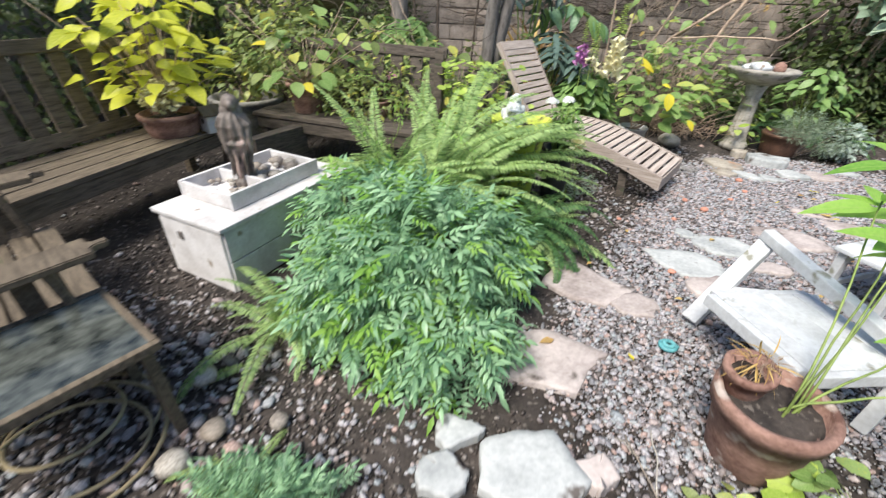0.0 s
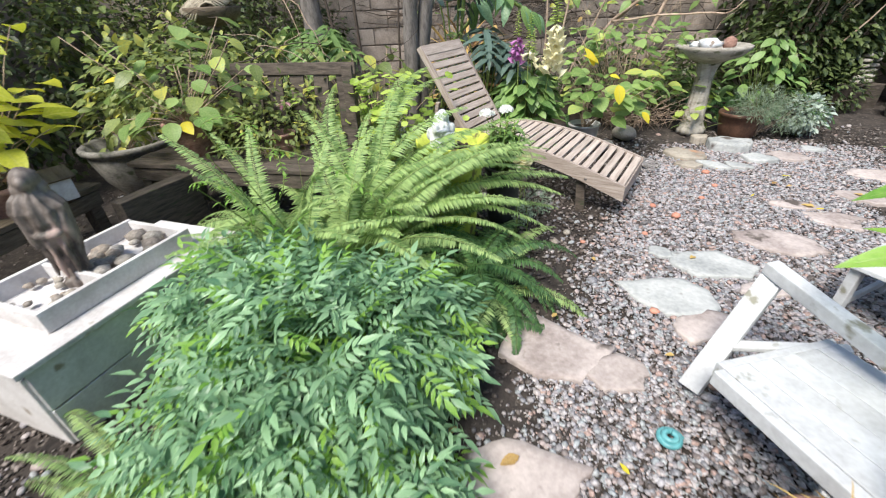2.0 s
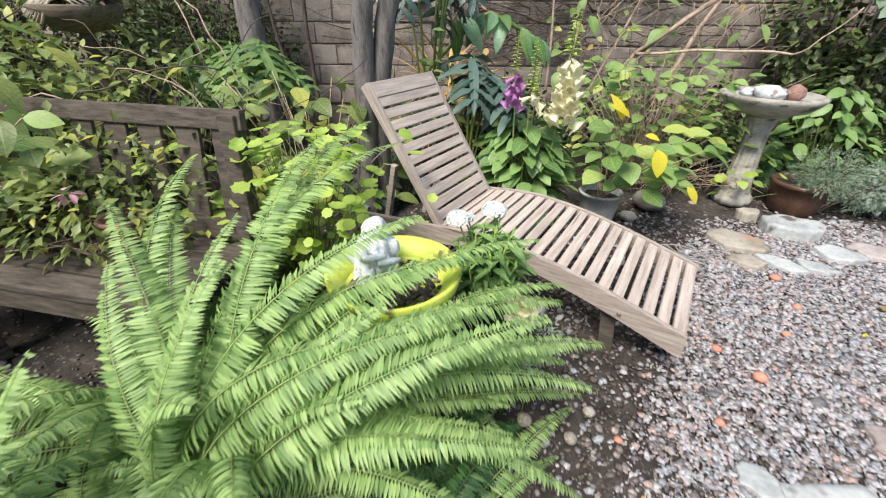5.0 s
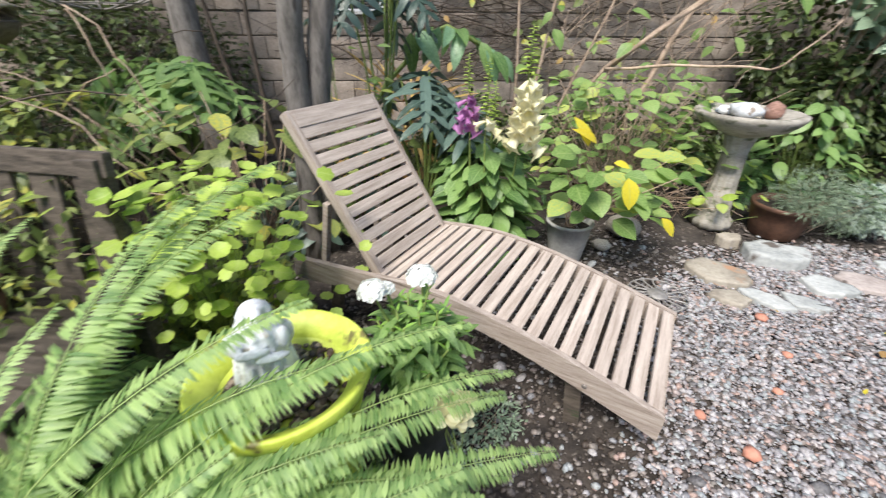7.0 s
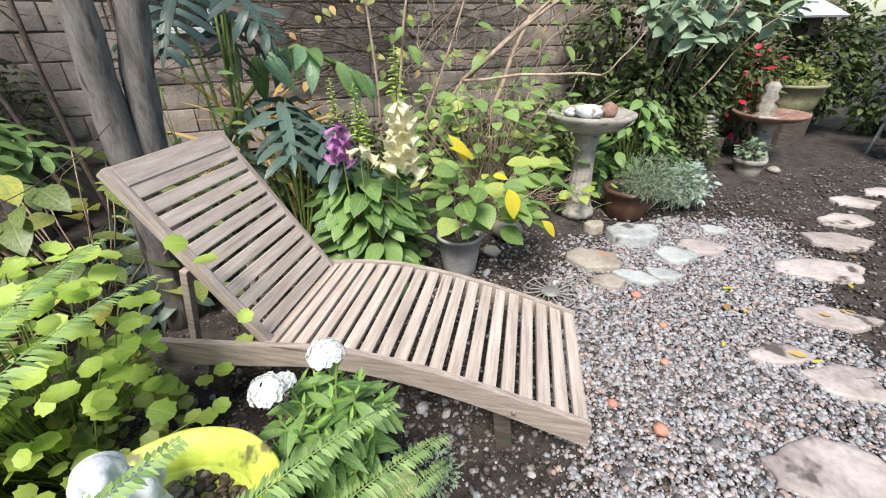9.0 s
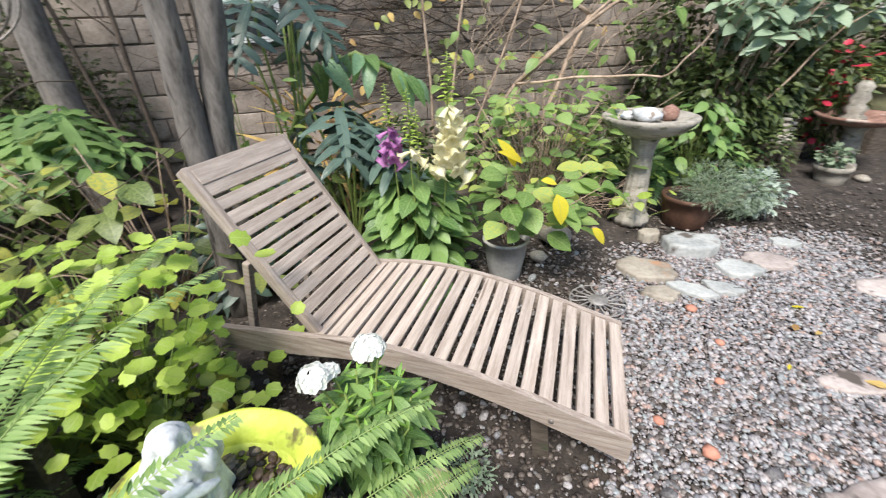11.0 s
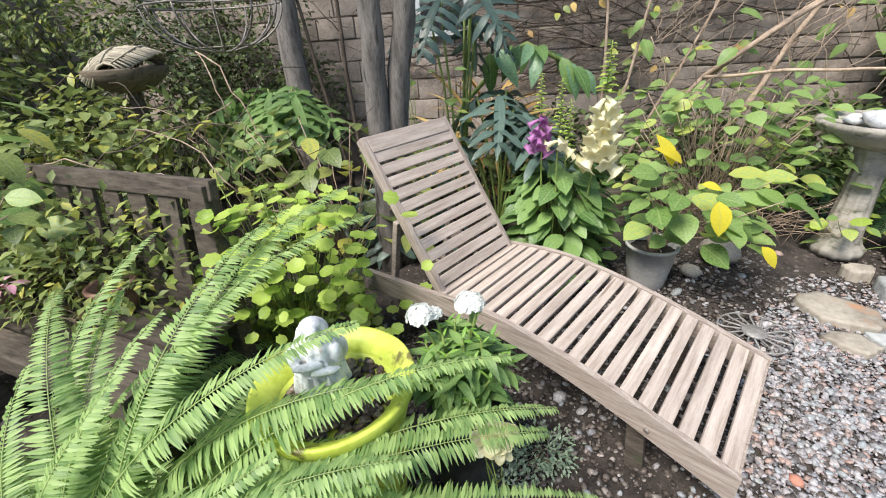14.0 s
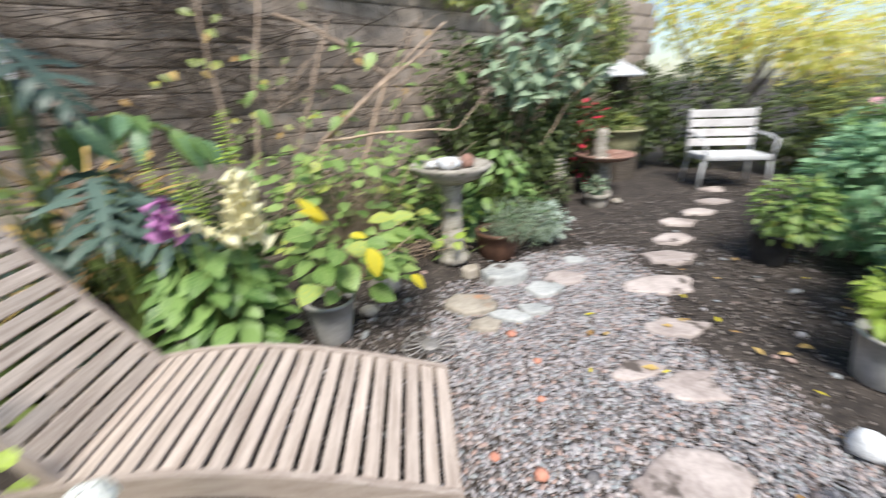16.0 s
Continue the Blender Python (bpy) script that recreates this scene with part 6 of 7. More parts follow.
# ---- white box with tray and figure ----
def white_box():
    top = thing("wooden_chest", -0.88, 1.78, 0, -18, "limewashed low wooden chest standing on soil", "chest")
    w, d, h = 0.47, 0.92, 0.36
    for sx in (-1, 1):
        for k in range(2):
            part("side_board", bm_mesh("side_board", box_bm(0.022, d - 0.03, h / 2 - 0.012, 0.004, (0, 0, 0), 0.002, k), LIMEWASH), top, pose(sx * (w / 2 - 0.014), 0, h / 4 + k * (h / 2 - 0.006)))
    for sy in (-1, 1):
        part("end_board", bm_mesh("end_board", box_bm(w - 0.03, 0.022, h - 0.03, 0.004, (0, 0, 0), 0.002, 7), LIMEWASH), top, pose(0, sy * (d / 2 - 0.014), h / 2 - 0.01))
    part("lid", bm_mesh("lid", box_bm(w + 0.02, d + 0.02, 0.024, 0.006, (0, 0, 0), 0.002, 3), LIMEWASH), top, pose(0, 0, h + 0.004))
    part("latch", bm_mesh("latch", box_bm(0.03, 0.008, 0.04, 0.002), METAL), top, pose(-0.08, -d / 2 - 0.003, h - 0.1), "rusty latch")
    tray = thing("wooden_tray", -0.92, 1.80, h + 0.017, -18, "pale wooden tray of river stones on the chest", "tray")
    tw, td, th = 0.38, 0.62, 0.085
    part("tray_base", bm_mesh("tray_base", box_bm(tw - 0.02, td - 0.02, 0.014, 0.002, (0, 0, 0.007)), LIMEWASH), tray)
    for sx in (-1, 1):
        part("tray_side", bm_mesh("tray_side", box_bm(0.022, td, th, 0.004, (sx * (tw / 2 - 0.011), 0, th / 2), 0.002, 2), LIMEWASH), tray)
    for sy in (-1, 1, -0.25):
        part("tray_end", bm_mesh("tray_end", box_bm(tw - 0.046, 0.02, th - 0.008, 0.003, (0, sy * (td / 2 - 0.011), th / 2), 0.002, 4), LIMEWASH), tray)
    rng = random.Random(111)
    for k in range(46):
        u, v = rng.uniform(-0.14, 0.14), rng.uniform(-0.27, 0.27)
        q = Matrix.Rotation(radians(-18), 4, "Z") @ Vector((u, v, 0))
        s = rng.uniform(0.014, 0.026) if v < -0.07 else rng.uniform(0.02, 0.05)
        rock(-0.92 + q.x, 1.80 + q.y, h + 0.033 + rng.uniform(0, 0.012), s, k, RUBBLE, "smooth pale river stone in the tray", 0.65, "stone", rng.uniform(0, 360), "stone", "stones in the tray", 1)


white_box()
figure("garden_statue", -0.935, 1.745, 0.393, 0.48, [(0.12, 0), (0.13, 0.05), (0.085, 0.09), (0.10, 0.2), (0.135, 0.40), (0.16, 0.58), (0.165, 0.68), (0.125, 0.76), (0.085, 0.82), (0.08, 0.86)], STATUEDARK, "weathered brown hooded statue in a long robe",
       [((0.01, -0.055, 0.895), 0.055, (0.9, 1.1, 1.15)), ((0.01, 0.01, 0.905), 0.085, (1.0, 1.05, 1.05)), ((0.0, 0.03, 0.80), 0.10, (1.15, 0.9, 1.2)), ((-0.11, -0.06, 0.52), 0.05, (0.8, 1.0, 3.0)), ((0.12, -0.06, 0.50), 0.05, (0.8, 1.0, 3.2)),
        ((0.0, -0.13, 0.50), 0.04, (2.4, 0.9, 0.9)), ((0.05, -0.11, 0.28), 0.025, (0.8, 1.0, 7.0)), ((-0.04, -0.11, 0.27), 0.025, (0.8, 1.0, 7.0)), ((0.10, -0.05, 0.28), 0.025, (0.8, 1.0, 7.0)), ((-0.10, -0.05, 0.28), 0.025, (0.8, 1.0, 7.0))], 8, 30)


# ---- glass table, armchair, hose ----
def glass_table():
    top = thing("low_table", -0.845, 0.385, 0, -28, "low old wooden table with a dirty glass top", "table")
    w, d, h = 0.42, 0.62, 0.42
    m, n, l, b = nodes_of("dusty_glass")
    b.inputs["Base Color"].default_value = (0.05, 0.06, 0.055, 1)
    b.inputs["Roughness"].default_value = 0.16
    no, r = n.new("ShaderNodeTexNoise"), ramp(n, [(0.35, (0.02, 0.024, 0.022)), (0.8, (0.16, 0.17, 0.15))])
    no.inputs["Scale"].default_value, no.inputs["Detail"].default_value = 9, 6
    l.new(no.outputs["Fac"], r.inputs[0]), l.new(r.outputs[0], b.inputs["Base Color"])
    part("glass_top", bm_mesh("glass_top", box_bm(w - 0.03, d - 0.03, 0.008, 0.002, (0, 0, h - 0.006)), m), top, None, "dusty dark glass pane")
    for sx in (-1, 1):
        part("frame_bar", bm_mesh("frame_bar", box_bm(0.022, d, 0.03, 0.004, (sx * (w / 2 - 0.008), 0, h - 0.012)), BENCHWOOD), top)
    for sy in (-1, 1):
        part("frame_bar", bm_mesh("frame_bar", box_bm(w - 0.04, 0.022, 0.03, 0.004, (0, sy * (d / 2 - 0.011), h - 0.012)), BENCHWOOD), top)
    for sx in (-1, 1):
        for sy in (-1, 1):
            part("leg", bm_mesh("leg", box_bm(0.035, 0.035, h - 0.03, 0.004, (sx * (w / 2 - 0.04), sy * (d / 2 - 0.04), (h - 0.03) / 2)), BENCHWOOD), top)


glass_table()


def armchair():
    top = thing("wooden_armchair", -1.42, 0.72, 0, -32, "weathered wooden garden armchair with broad flat arms", "chair")
    for sx in (-1, 1):
        bm = box_bm(0.13, 0.72, 0.025, 0.0, (0, 0, 0))
        bmesh.ops.bevel(bm, geom=[e for e in bm.edges if abs(e.verts[0].co.z - e.verts[1].co.z) > 0.01], offset=0.05, segments=5, affect="EDGES")
        bmesh.ops.bevel(bm, geom=[e for e in bm.edges if e.calc_face_angle(0) > 1.0], offset=0.004, segments=2, affect="EDGES")
        part("arm", bm_mesh("arm", bm, BENCHWOOD), top, pose(sx * 0.44, 0.02, 0.56, 3, 0, 0))
        part("front_leg", bm_mesh("front_leg", box_bm(0.11, 0.03, 0.56, 0.005, (0, 0, 0.27), 0.002, 2), BENCHWOOD), top, pose(sx * 0.41, 0.28, 0, 8, 0, 0))
        part("back_leg", bm_mesh("back_leg", box_bm(0.10, 0.03, 0.58, 0.005, (0, 0, 0.27), 0.002, 3), BENCHWOOD), top, pose(sx * 0.40, -0.26, 0, -10, 0, 0))
        for k in range(3):
            part("side_slat", bm_mesh("side_slat", box_bm(0.016, 0.06, 0.22, 0.003), BENCHWOOD), top, pose(sx * 0.40, -0.12 + k * 0.13, 0.43))
    for k in range(6):
        part("seat_slat", bm_mesh("seat_slat", box_bm(0.78, 0.075, 0.02, 0.004, (0, 0, 0), 0.002, k), BENCHWOOD), top, pose(0, 0.28 - k * 0.085, 0.34 - k * 0.012))
    for k in range(7):
        part("back_slat", bm_mesh("back_slat", box_bm(0.085, 0.018, 0.72, 0.004, (0, 0, 0.34), 0.002, k), BENCHWOOD), top, pose(-0.32 + k * 0.107, -0.26, 0.27, 22, 0, 0))


armchair()


def hose():
    rng = random.Random(121)
    pts = []
    for k in range(110):
        a = k * 0.21
        r = 0.19 + 0.05 * math.sin(k * 0.13) + 0.03 * math.sin(k * 0.041)
        pts.append(Vector((r * math.cos(a) * 1.1 + 0.05 * math.sin(k * 0.045), r * math.sin(a) + 0.03 * math.cos(k * 0.06), 0.010 + 0.0003 * k + 0.008 * (1 + math.sin(k * 0.31)))))
    ob = new("garden_hose", tubes_mesh("garden_hose", [(pts, 0.0075)], surface("tan_hose", (0.17, 0.13, 0.07), (0.40, 0.33, 0.2), 8, 0.6, 0.2, 50), 8))
    ob.matrix_basis = pose(-0.88, 0.45, 0)
    tagged(ob, "coiled tan garden hose lying on the soil", "hose")


hose()
shrub("silver_plant", -0.14, 0.34, [(0, 0, 0.06, 0.24, 0.12, 0.10)], 420, COMPOUND, JASMINE, 0.085, 122, "low fresh green feathery plant on bare soil", "plant", 10, STEM, 0, stem_r=0.002, inner=0.2)
fern(-0.3, 0.36, 123, 16, 0.16, 0.26, "small bright green fern on bare soil", 0.0, spread=0.04, flat=0.9)


# ---- overturned white chair and stool ----
def bar(top, name, a, b, w, t, mat, seed=0):
    a, b = Vector(a), Vector(b)
    d = b - a
    me = bm_mesh(name, box_bm(w, d.length, t, 0.006, (0, d.length / 2, 0), 0.002, seed), mat)
    return part(name, me, top, aim(a, d, 1.0))


def white_chair():
    top = thing("white_chair", 1.72, 1.2, 0, 0, "overturned white-painted wooden chair with flaking paint", "chair")
    o = Vector((1.72, 1.2, 0))
    q = pose(-0.05, -0.05, 0.285, -3, 3, 14)
    for k in range(5):
        part("seat_board", bm_mesh("seat_board", box_bm(0.09, 0.44, 0.018, 0.004, (0, 0, 0), 0.003, k), WHITE), top, q @ pose(-0.184 + k * 0.092, 0, 0))
    for k, y in enumerate((-0.235, 0.235)):
        part("seat_rail", bm_mesh("seat_rail", box_bm(0.46, 0.03, 0.05, 0.005, (0, y, -0.018), 0.002, k), WHITE), top, q)
    part("seat_rail", bm_mesh("seat_rail", box_bm(0.04, 0.44, 0.05, 0.005, (-0.25, 0, -0.018), 0.002, 4), WHITE), top, q)
    bar(top, "leg", Vector((1.42, 1.44, 0.035)) - o, Vector((1.735, 1.64, 0.40)) - o, 0.075, 0.04, WHITE, 1)
    bar(top, "leg", Vector((1.715, 1.66, 0.425)) - o, Vector((1.88, 0.93, 0.335)) - o, 0.055, 0.05, WHITE, 2)
    bar(top, "leg", Vector((1.84, 0.93, 0.02)) - o, Vector((1.87, 0.95, 0.32)) - o, 0.05, 0.045, WHITE, 3)
    bar(top, "leg", Vector((1.46, 0.95, 0.0)) - o, Vector((1.47, 0.96, 0.25)) - o, 0.045, 0.045, WHITE, 5)
    bar(top, "stretcher", Vector((1.56, 1.50, 0.19)) - o, Vector((1.87, 1.40, 0.26)) - o, 0.04, 0.022, WHITE, 4)


white_chair()


def white_stool():
    top = thing("white_stool", 2.50, 1.82, 0, 25, "small white wooden stool with peeling top", "stool")
    part("top_board", bm_mesh("top_board", box_bm(0.5, 0.32, 0.024, 0.006, (0, 0, 0.288), 0.003, 1), WHITE), top)
    for sx in (-1, 1):
        for sy in (-1, 1):
            part("leg", bm_mesh("leg", box_bm(0.055, 0.04, 0.275, 0.004, (sx * 0.2, sy * 0.12, 0.1375)), WHITE), top)
    for sy in (-1, 1):
        part("apron", bm_mesh("apron", box_bm(0.34, 0.02, 0.06, 0.003, (0, sy * 0.12, 0.245)), WHITE), top)
        part("stretcher", bm_mesh("stretcher", box_bm(0.34, 0.018, 0.035, 0.003, (0, sy * 0.12, 0.07)), WHITE), top)


white_stool()

# ---- terracotta pots by the chair ----
pot("plant_pot", 1.37, 0.77, 0, 0.155, 0.12, 0.29, TERRA, "large weathered terracotta pot of dark soil", 0.025, 0.06, (0, -3))
pot("plant_pot", 1.30, 0.84, 0.235, 0.07, 0.05, 0.13, TERRA, "small terracotta pot set inside a larger one", 0.012, 0.035, (8, -10))
shrub("dry_roots", 1.30, 0.82, [(0, 0, 0.05, 0.06, 0.04, 0.05)], 40, STRAP, LITTER, 0.07, 131, "dry straw stubble in the small pot", "plant", 12, TWIG, 0.1, z=0.33, stem_r=0.0015)


def stems_plant():
    rng = random.Random(132)
    top = thing("stemmed_plant", 1.40, 0.76, 0.24, 0, "plant with long green stems and pointed leaves", "plant")
    me = [leaf_mesh("leaf", leaf_np(1, 0.34, 6, 0.85, 0.25, d), JASYOUNG) for d in (0.2, 0.45)]
    tips = ((0.42, 0.62, 0.66), (0.5, 0.45, 0.35), (0.55, 0.2, 0.2), (0.45, 0.0, 0.12), (0.35, 0.35, 0.5), (0.5, 0.55, 0.5))
    for k, tip in enumerate(tips):
        pts = bend((rng.uniform(-.03, .03), rng.uniform(-.03, .03), 0), tip, 0.06, 0.02, 8, rng)
        part("stem", tubes_mesh("stem", [(pts, [0.0045 - 0.0003 * i for i in range(8)])], STEM, 6), top)
        for j in range(7 if k in (0, 5) else 3):
            q = pts[7].lerp(pts[5], rng.random())
            a = rng.random() * 6.283
            part("leaf", rng.choice(me), top, aim(q, (math.cos(a), math.sin(a), rng.uniform(-0.2, 0.7)), rng.uniform(0.13, 0.2), 0, (0, -0.4, 1)))


stems_plant()
leafy_plant("groundcover", 1.62, 0.56, 0, 133, 46, LIME_ME[:1] + HYD_ME, 0.075, dome(0.3, 0.16, 0.02, 0.18), "leafy green seedlings at the pot's foot", "plant", STEM, 0.002, 0.1)
leafy_plant("groundcover", 1.22, 0.55, 0, 134, 12, BIG_ME, 0.055, dome(0.08, 0.05, 0.02, 0.09), "small grey-green seedling on the soil", "plant", STEM, 0.002, 0.1)
tw = new("fallen_twig", tubes_mesh("fallen_twig", [(bend((0, 0, 0.01), (-0.05, 0.22, 0.012), 0.01, 0.02, 8), 0.003), (bend((0.0, 0.02, 0.01), (0.05, 0.26, 0.012), 0.01, 0.02, 8), 0.003), (bend((0, 0.1, 0.01), (-0.09, 0.2, 0.012), 0.0, 0.02, 6), 0.0022)], RUBBLE, 5))
tw.matrix_basis = pose(1.02, 0.55, 0)
tagged(tw, "pale dry forked twig on the soil", "twig")
teal = surface("teal_plastic", (0.06, 0.22, 0.24), (0.16, 0.42, 0.44), 10, 0.45, 0.2, 40)
curl = new("teal_ornament", tubes_mesh("teal_ornament", [([Vector(((0.04 - 0.0007 * k) * math.cos(k * 0.35), (0.04 - 0.0007 * k) * math.sin(k * 0.35), 0.012 + 0.0006 * k)) for k in range(40)], 0.010)], teal, 8))
curl.matrix_basis = pose(1.27, 1.25, 0.004)
tagged(curl, "curled turquoise plastic ornament on gravel", "ornament")

# ---- fallen leaves and odd stones ----
rngl = random.Random(141)
for k in range(46):
    x, y = (rngl.uniform(2.6, 4.8), rngl.uniform(2.2, 3.6)) if k < 28 else (rngl.uniform(-0.6, 2.2), rngl.uniform(0.5, 3.2))
    ob = part("fallen_leaf", rngl.choice(LITTER_ME), None, pose(x, y, 0.03, rngl.uniform(-12, 12), rngl.uniform(-12, 12), rngl.uniform(0, 360)) @ Matrix.Scale(rngl.uniform(0.035, 0.075), 4))
    tagged(ob, "dry yellow-brown leaf fallen on the ground", "leaf", "fallen leaves on the ground")
RED = surface("red_stone", (0.40, 0.15, 0.10), (0.58, 0.29, 0.21), 10, 0.8, 0.3, 60)
for k, (x, y, s) in enumerate(((2.04, 2.83, 0.034), (1.96, 3.0, 0.026), (2.62, 3.56, 0.035), (1.75, 2.62, 0.022), (2.35, 3.1, 0.022), (1.5, 1.9, 0.025), (1.35, 2.55, 0.018), (2.55, 3.3, 0.025))):
    rock(x, y, 0.0, s, k + 20, RED, "small brick-red stone lying in the gravel", 0.55, "stone", k * 50, "stone", "red stones in the gravel", 1)
for k, (x, y, s) in enumerate(((0.28, 0.83, 0.05), (1.03, 2.62, 0.03), (1.18, 2.55, 0.025), (1.28, 2.66, 0.024), (2.08, 4.32, 0.06), (-0.62, 0.75, 0.05), (-0.45, 0.55, 0.045), (-0.5, 0.42, 0.05), (-0.25, 0.62, 0.035), (2.3, 4.5, 0.12), (4.05, 4.5, 0.06), (5.6, 4.75, 0.06))):
    rock(x, y, 0.0, s, k + 40, RUBBLE, "rounded pale stone lying on the soil", 0.6, "stone", k * 70, "stone", "pale stones on the soil", 2)


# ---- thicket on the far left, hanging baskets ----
shrub("hedge", -3.2, 2.2, [(0, 0, 1.0, 0.6, 1.7, 1.4), (0.1, 1.7, 1.1, 0.7, 1.4, 1.4), (0.0, -1.9, 1.0, 0.6, 1.5, 1.4)], 9000, OVAL, DIM, 0.075, 151, "ivy hedge in shade-darkened colour behind the brown bench", "hedge", 20, VINE, 0.3, inner=0.5)
shrub("hedge", -2.1, 5.2, [(0, 0, 1.0, 0.9, 0.6, 1.2), (-0.8, -0.5, 1.2, 0.8, 0.8, 1.4), (0.6, 0.3, 0.5, 0.5, 0.3, 0.5)], 7000, SMALL, DIM, 0.065, 152, "dense ivy thicket in shade-darkened colour in the corner", "hedge", 26, VINE, 0.3, inner=0.5)
shrub("shrub", -2.0, 4.5, [(0, 0, 0.8, 0.6, 0.4, 0.7), (0.4, -0.4, 0.9, 0.5, 0.35, 0.4), (-0.6, -0.2, 1.2, 0.5, 0.3, 0.5)], 1000, OVAL, SHRUB, 0.085, 153, "loose green shrub with arching stems", "shrub", 40, VINE, 0.25, stem_r=0.004, inner=0.3)
shrub("climber", -2.35, 4.75, [(0, 0, 1.75, 0.45, 0.25, 0.4), (0.35, 0.1, 1.55, 0.3, 0.2, 0.3), (-0.5, 0, 1.5, 0.4, 0.25, 0.4)], 1700, SMALL, SHRUB, 0.05, 155, "light-edged ivy climbing above the thicket", "climber", 14, VINE, 0.3, inner=0.4)
shrub("shrub", -1.35, 4.05, [(0, 0, 0.7, 0.5, 0.3, 0.5), (0.3, 0.2, 0.9, 0.4, 0.3, 0.35)], 380, OVAL, SHRUB, 0.08, 154, "untidy shrub behind the old bench", "shrub", 30, VINE, 0.25, stem_r=0.004, inner=0.3)


def wire_basket():
    top = thing("wire_basket", -0.82, 4.6, 1.63, 0, "empty hanging wire basket with rusty hoops", "basket")
    R = 0.42
    part("rim", tubes_mesh("rim", [([Vector((R * math.cos(6.283 * k / 40), R * 0.8 * math.sin(6.283 * k / 40), dz)) for k in range(41)], 0.006) for dz in (0, 0.045)], METAL, 6), top)
    for k in range(6):
        a = 3.1416 * k / 6
        part("wire", tubes_mesh("wire", [([Vector((R * math.cos(b) * math.cos(a), R * 0.8 * math.cos(b) * math.sin(a), -0.26 * math.sin(b))) for b in [3.1416 * i / 16 for i in range(17)]], 0.006)], METAL, 5), top)
    part("wire", tubes_mesh("wire", [([Vector((0.2 * math.cos(6.283 * k / 30), 0.16 * math.sin(6.283 * k / 30), -0.23)) for k in range(31)], 0.004)], METAL, 5), top)
    for sx in (-1, 1):
        part("chain", tubes_mesh("chain", [([Vector((sx * R, 0, 0)), Vector((sx * 0.1 + 0.2, 0.2, 1.2)), Vector((0.42, 0.3, 1.7))], 0.003)], METAL, 5), top)


wire_basket()


def dry_twigs():
    rng = random.Random(33)
    top = thing("bramble", -1.1, 3.9, 0, 0, "bare brown trailing stems tangled over the thicket", "bramble")
    for _ in range(70):
        a = Vector((rng.uniform(-1.2, 0.9), rng.uniform(-0.3, 0.6), rng.uniform(0.1, 1.0)))
        b = a + Vector((rng.uniform(-0.7, 0.7), rng.uniform(-0.3, 0.3), rng.uniform(-0.25, 0.5)))
        part("stem", tubes_mesh("stem", [(bend(a, b, rng.uniform(0.0, 0.15), 0.06, 9, rng), rng.uniform(0.0018, 0.0045))], TWIG if rng.random() < 0.5 else VINE, 5), top)


dry_twigs()


def nest_box():
    """A wooden bowl on a post under a sagging lens of woven reed."""
    rng = random.Random(19)
    top = thing("bird_feeder", -1.45, 4.45, 1.20, 12, "wooden bird feeder bowl under a woven reed roof", "bird feeder")
    reed = surface("woven_reed", (0.20, 0.17, 0.12), (0.52, 0.46, 0.36), 8, 0.9, 0.8, 60)
    part("post", bm_mesh("post", box_bm(0.06, 0.06, 1.2, 0.005, (0, 0, -0.6)), OLDWOOD), top)
    part("tray", bm_mesh("tray", lathe_bm([(0.03, -0.03), (0.13, -0.01), (0.20, 0.05), (0.235, 0.11), (0.225, 0.12), (0.15, 0.07), (0.01, 0.05)], 28, 0.012), BENCHWOOD, True), top)
    for k in range(34):
        y = -0.2 + 0.4 * k / 33
        w = 0.25 * math.sqrt(max(0.05, 1 - (y / 0.22) ** 2))
        h = 0.13 + 0.10 * (1 - (y / 0.22) ** 2) + rng.uniform(-.004, .004)
        pts = [Vector((w * q, y + rng.uniform(-.004, .004), h - 0.085 * q * q + 0.04 * q)) for q in (-1, -0.6, -0.2, 0.2, 0.6, 1)]
        part("reed", tubes_mesh("reed", [(pts, 0.0075)], reed, 5), top)
    for q in (-0.6, 0, 0.6):
        part("binding", tubes_mesh("binding", [([Vector((0.25 * q * math.sqrt(max(0.05, 1 - (y / 0.22) ** 2)), y, 0.14 + 0.10 * (1 - (y / 0.22) ** 2) - 0.085 * q * q + 0.04 * q)) for y in [-0.2 + 0.05 * i for i in range(9)]], 0.006)], reed, 5), top)


nest_box()

# ---- far end: pots, figures, seat, hedges ----
pot("plant_pot", 5.30, 4.83, 0, 0.14, 0.11, 0.18, CONCRETE, "mossy stone pot at the path's edge", 0.02, 0.05)
shrub("succulent", 5.28, 4.83, [(0, 0, 0.12, 0.14, 0.12, 0.10)], 110, ROUND, ROSEMARY, 0.055, 161, "dusty succulent in the mossy stone pot", "plant", 10, TWIG, 0.2, z=0.14, stem_r=0.004)
dish = thing("stone_dish", 5.72, 5.05, 0, 0, "terracotta dish on a carved stone stand", "bird bath")
part("stand", bm_mesh("stand", lathe_bm([(0.13, 0), (0.12, 0.1), (0.075, 0.14), (0.09, 0.25), (0.07, 0.4), (0.11, 0.47)], 24, 0.02), CONCRETE, True), dish)
part("dish", bm_mesh("dish", lathe_bm([(0.1, 0.46), (0.25, 0.49), (0.34, 0.54), (0.345, 0.565), (0.32, 0.565), (0.22, 0.52), (0.01, 0.51)], 40), TERRA, True), dish)
shell = thing("stone_ornament", 5.62, 5.05, 0.51, 0, "twisted pale stone ornament standing in the dish", "ornament")
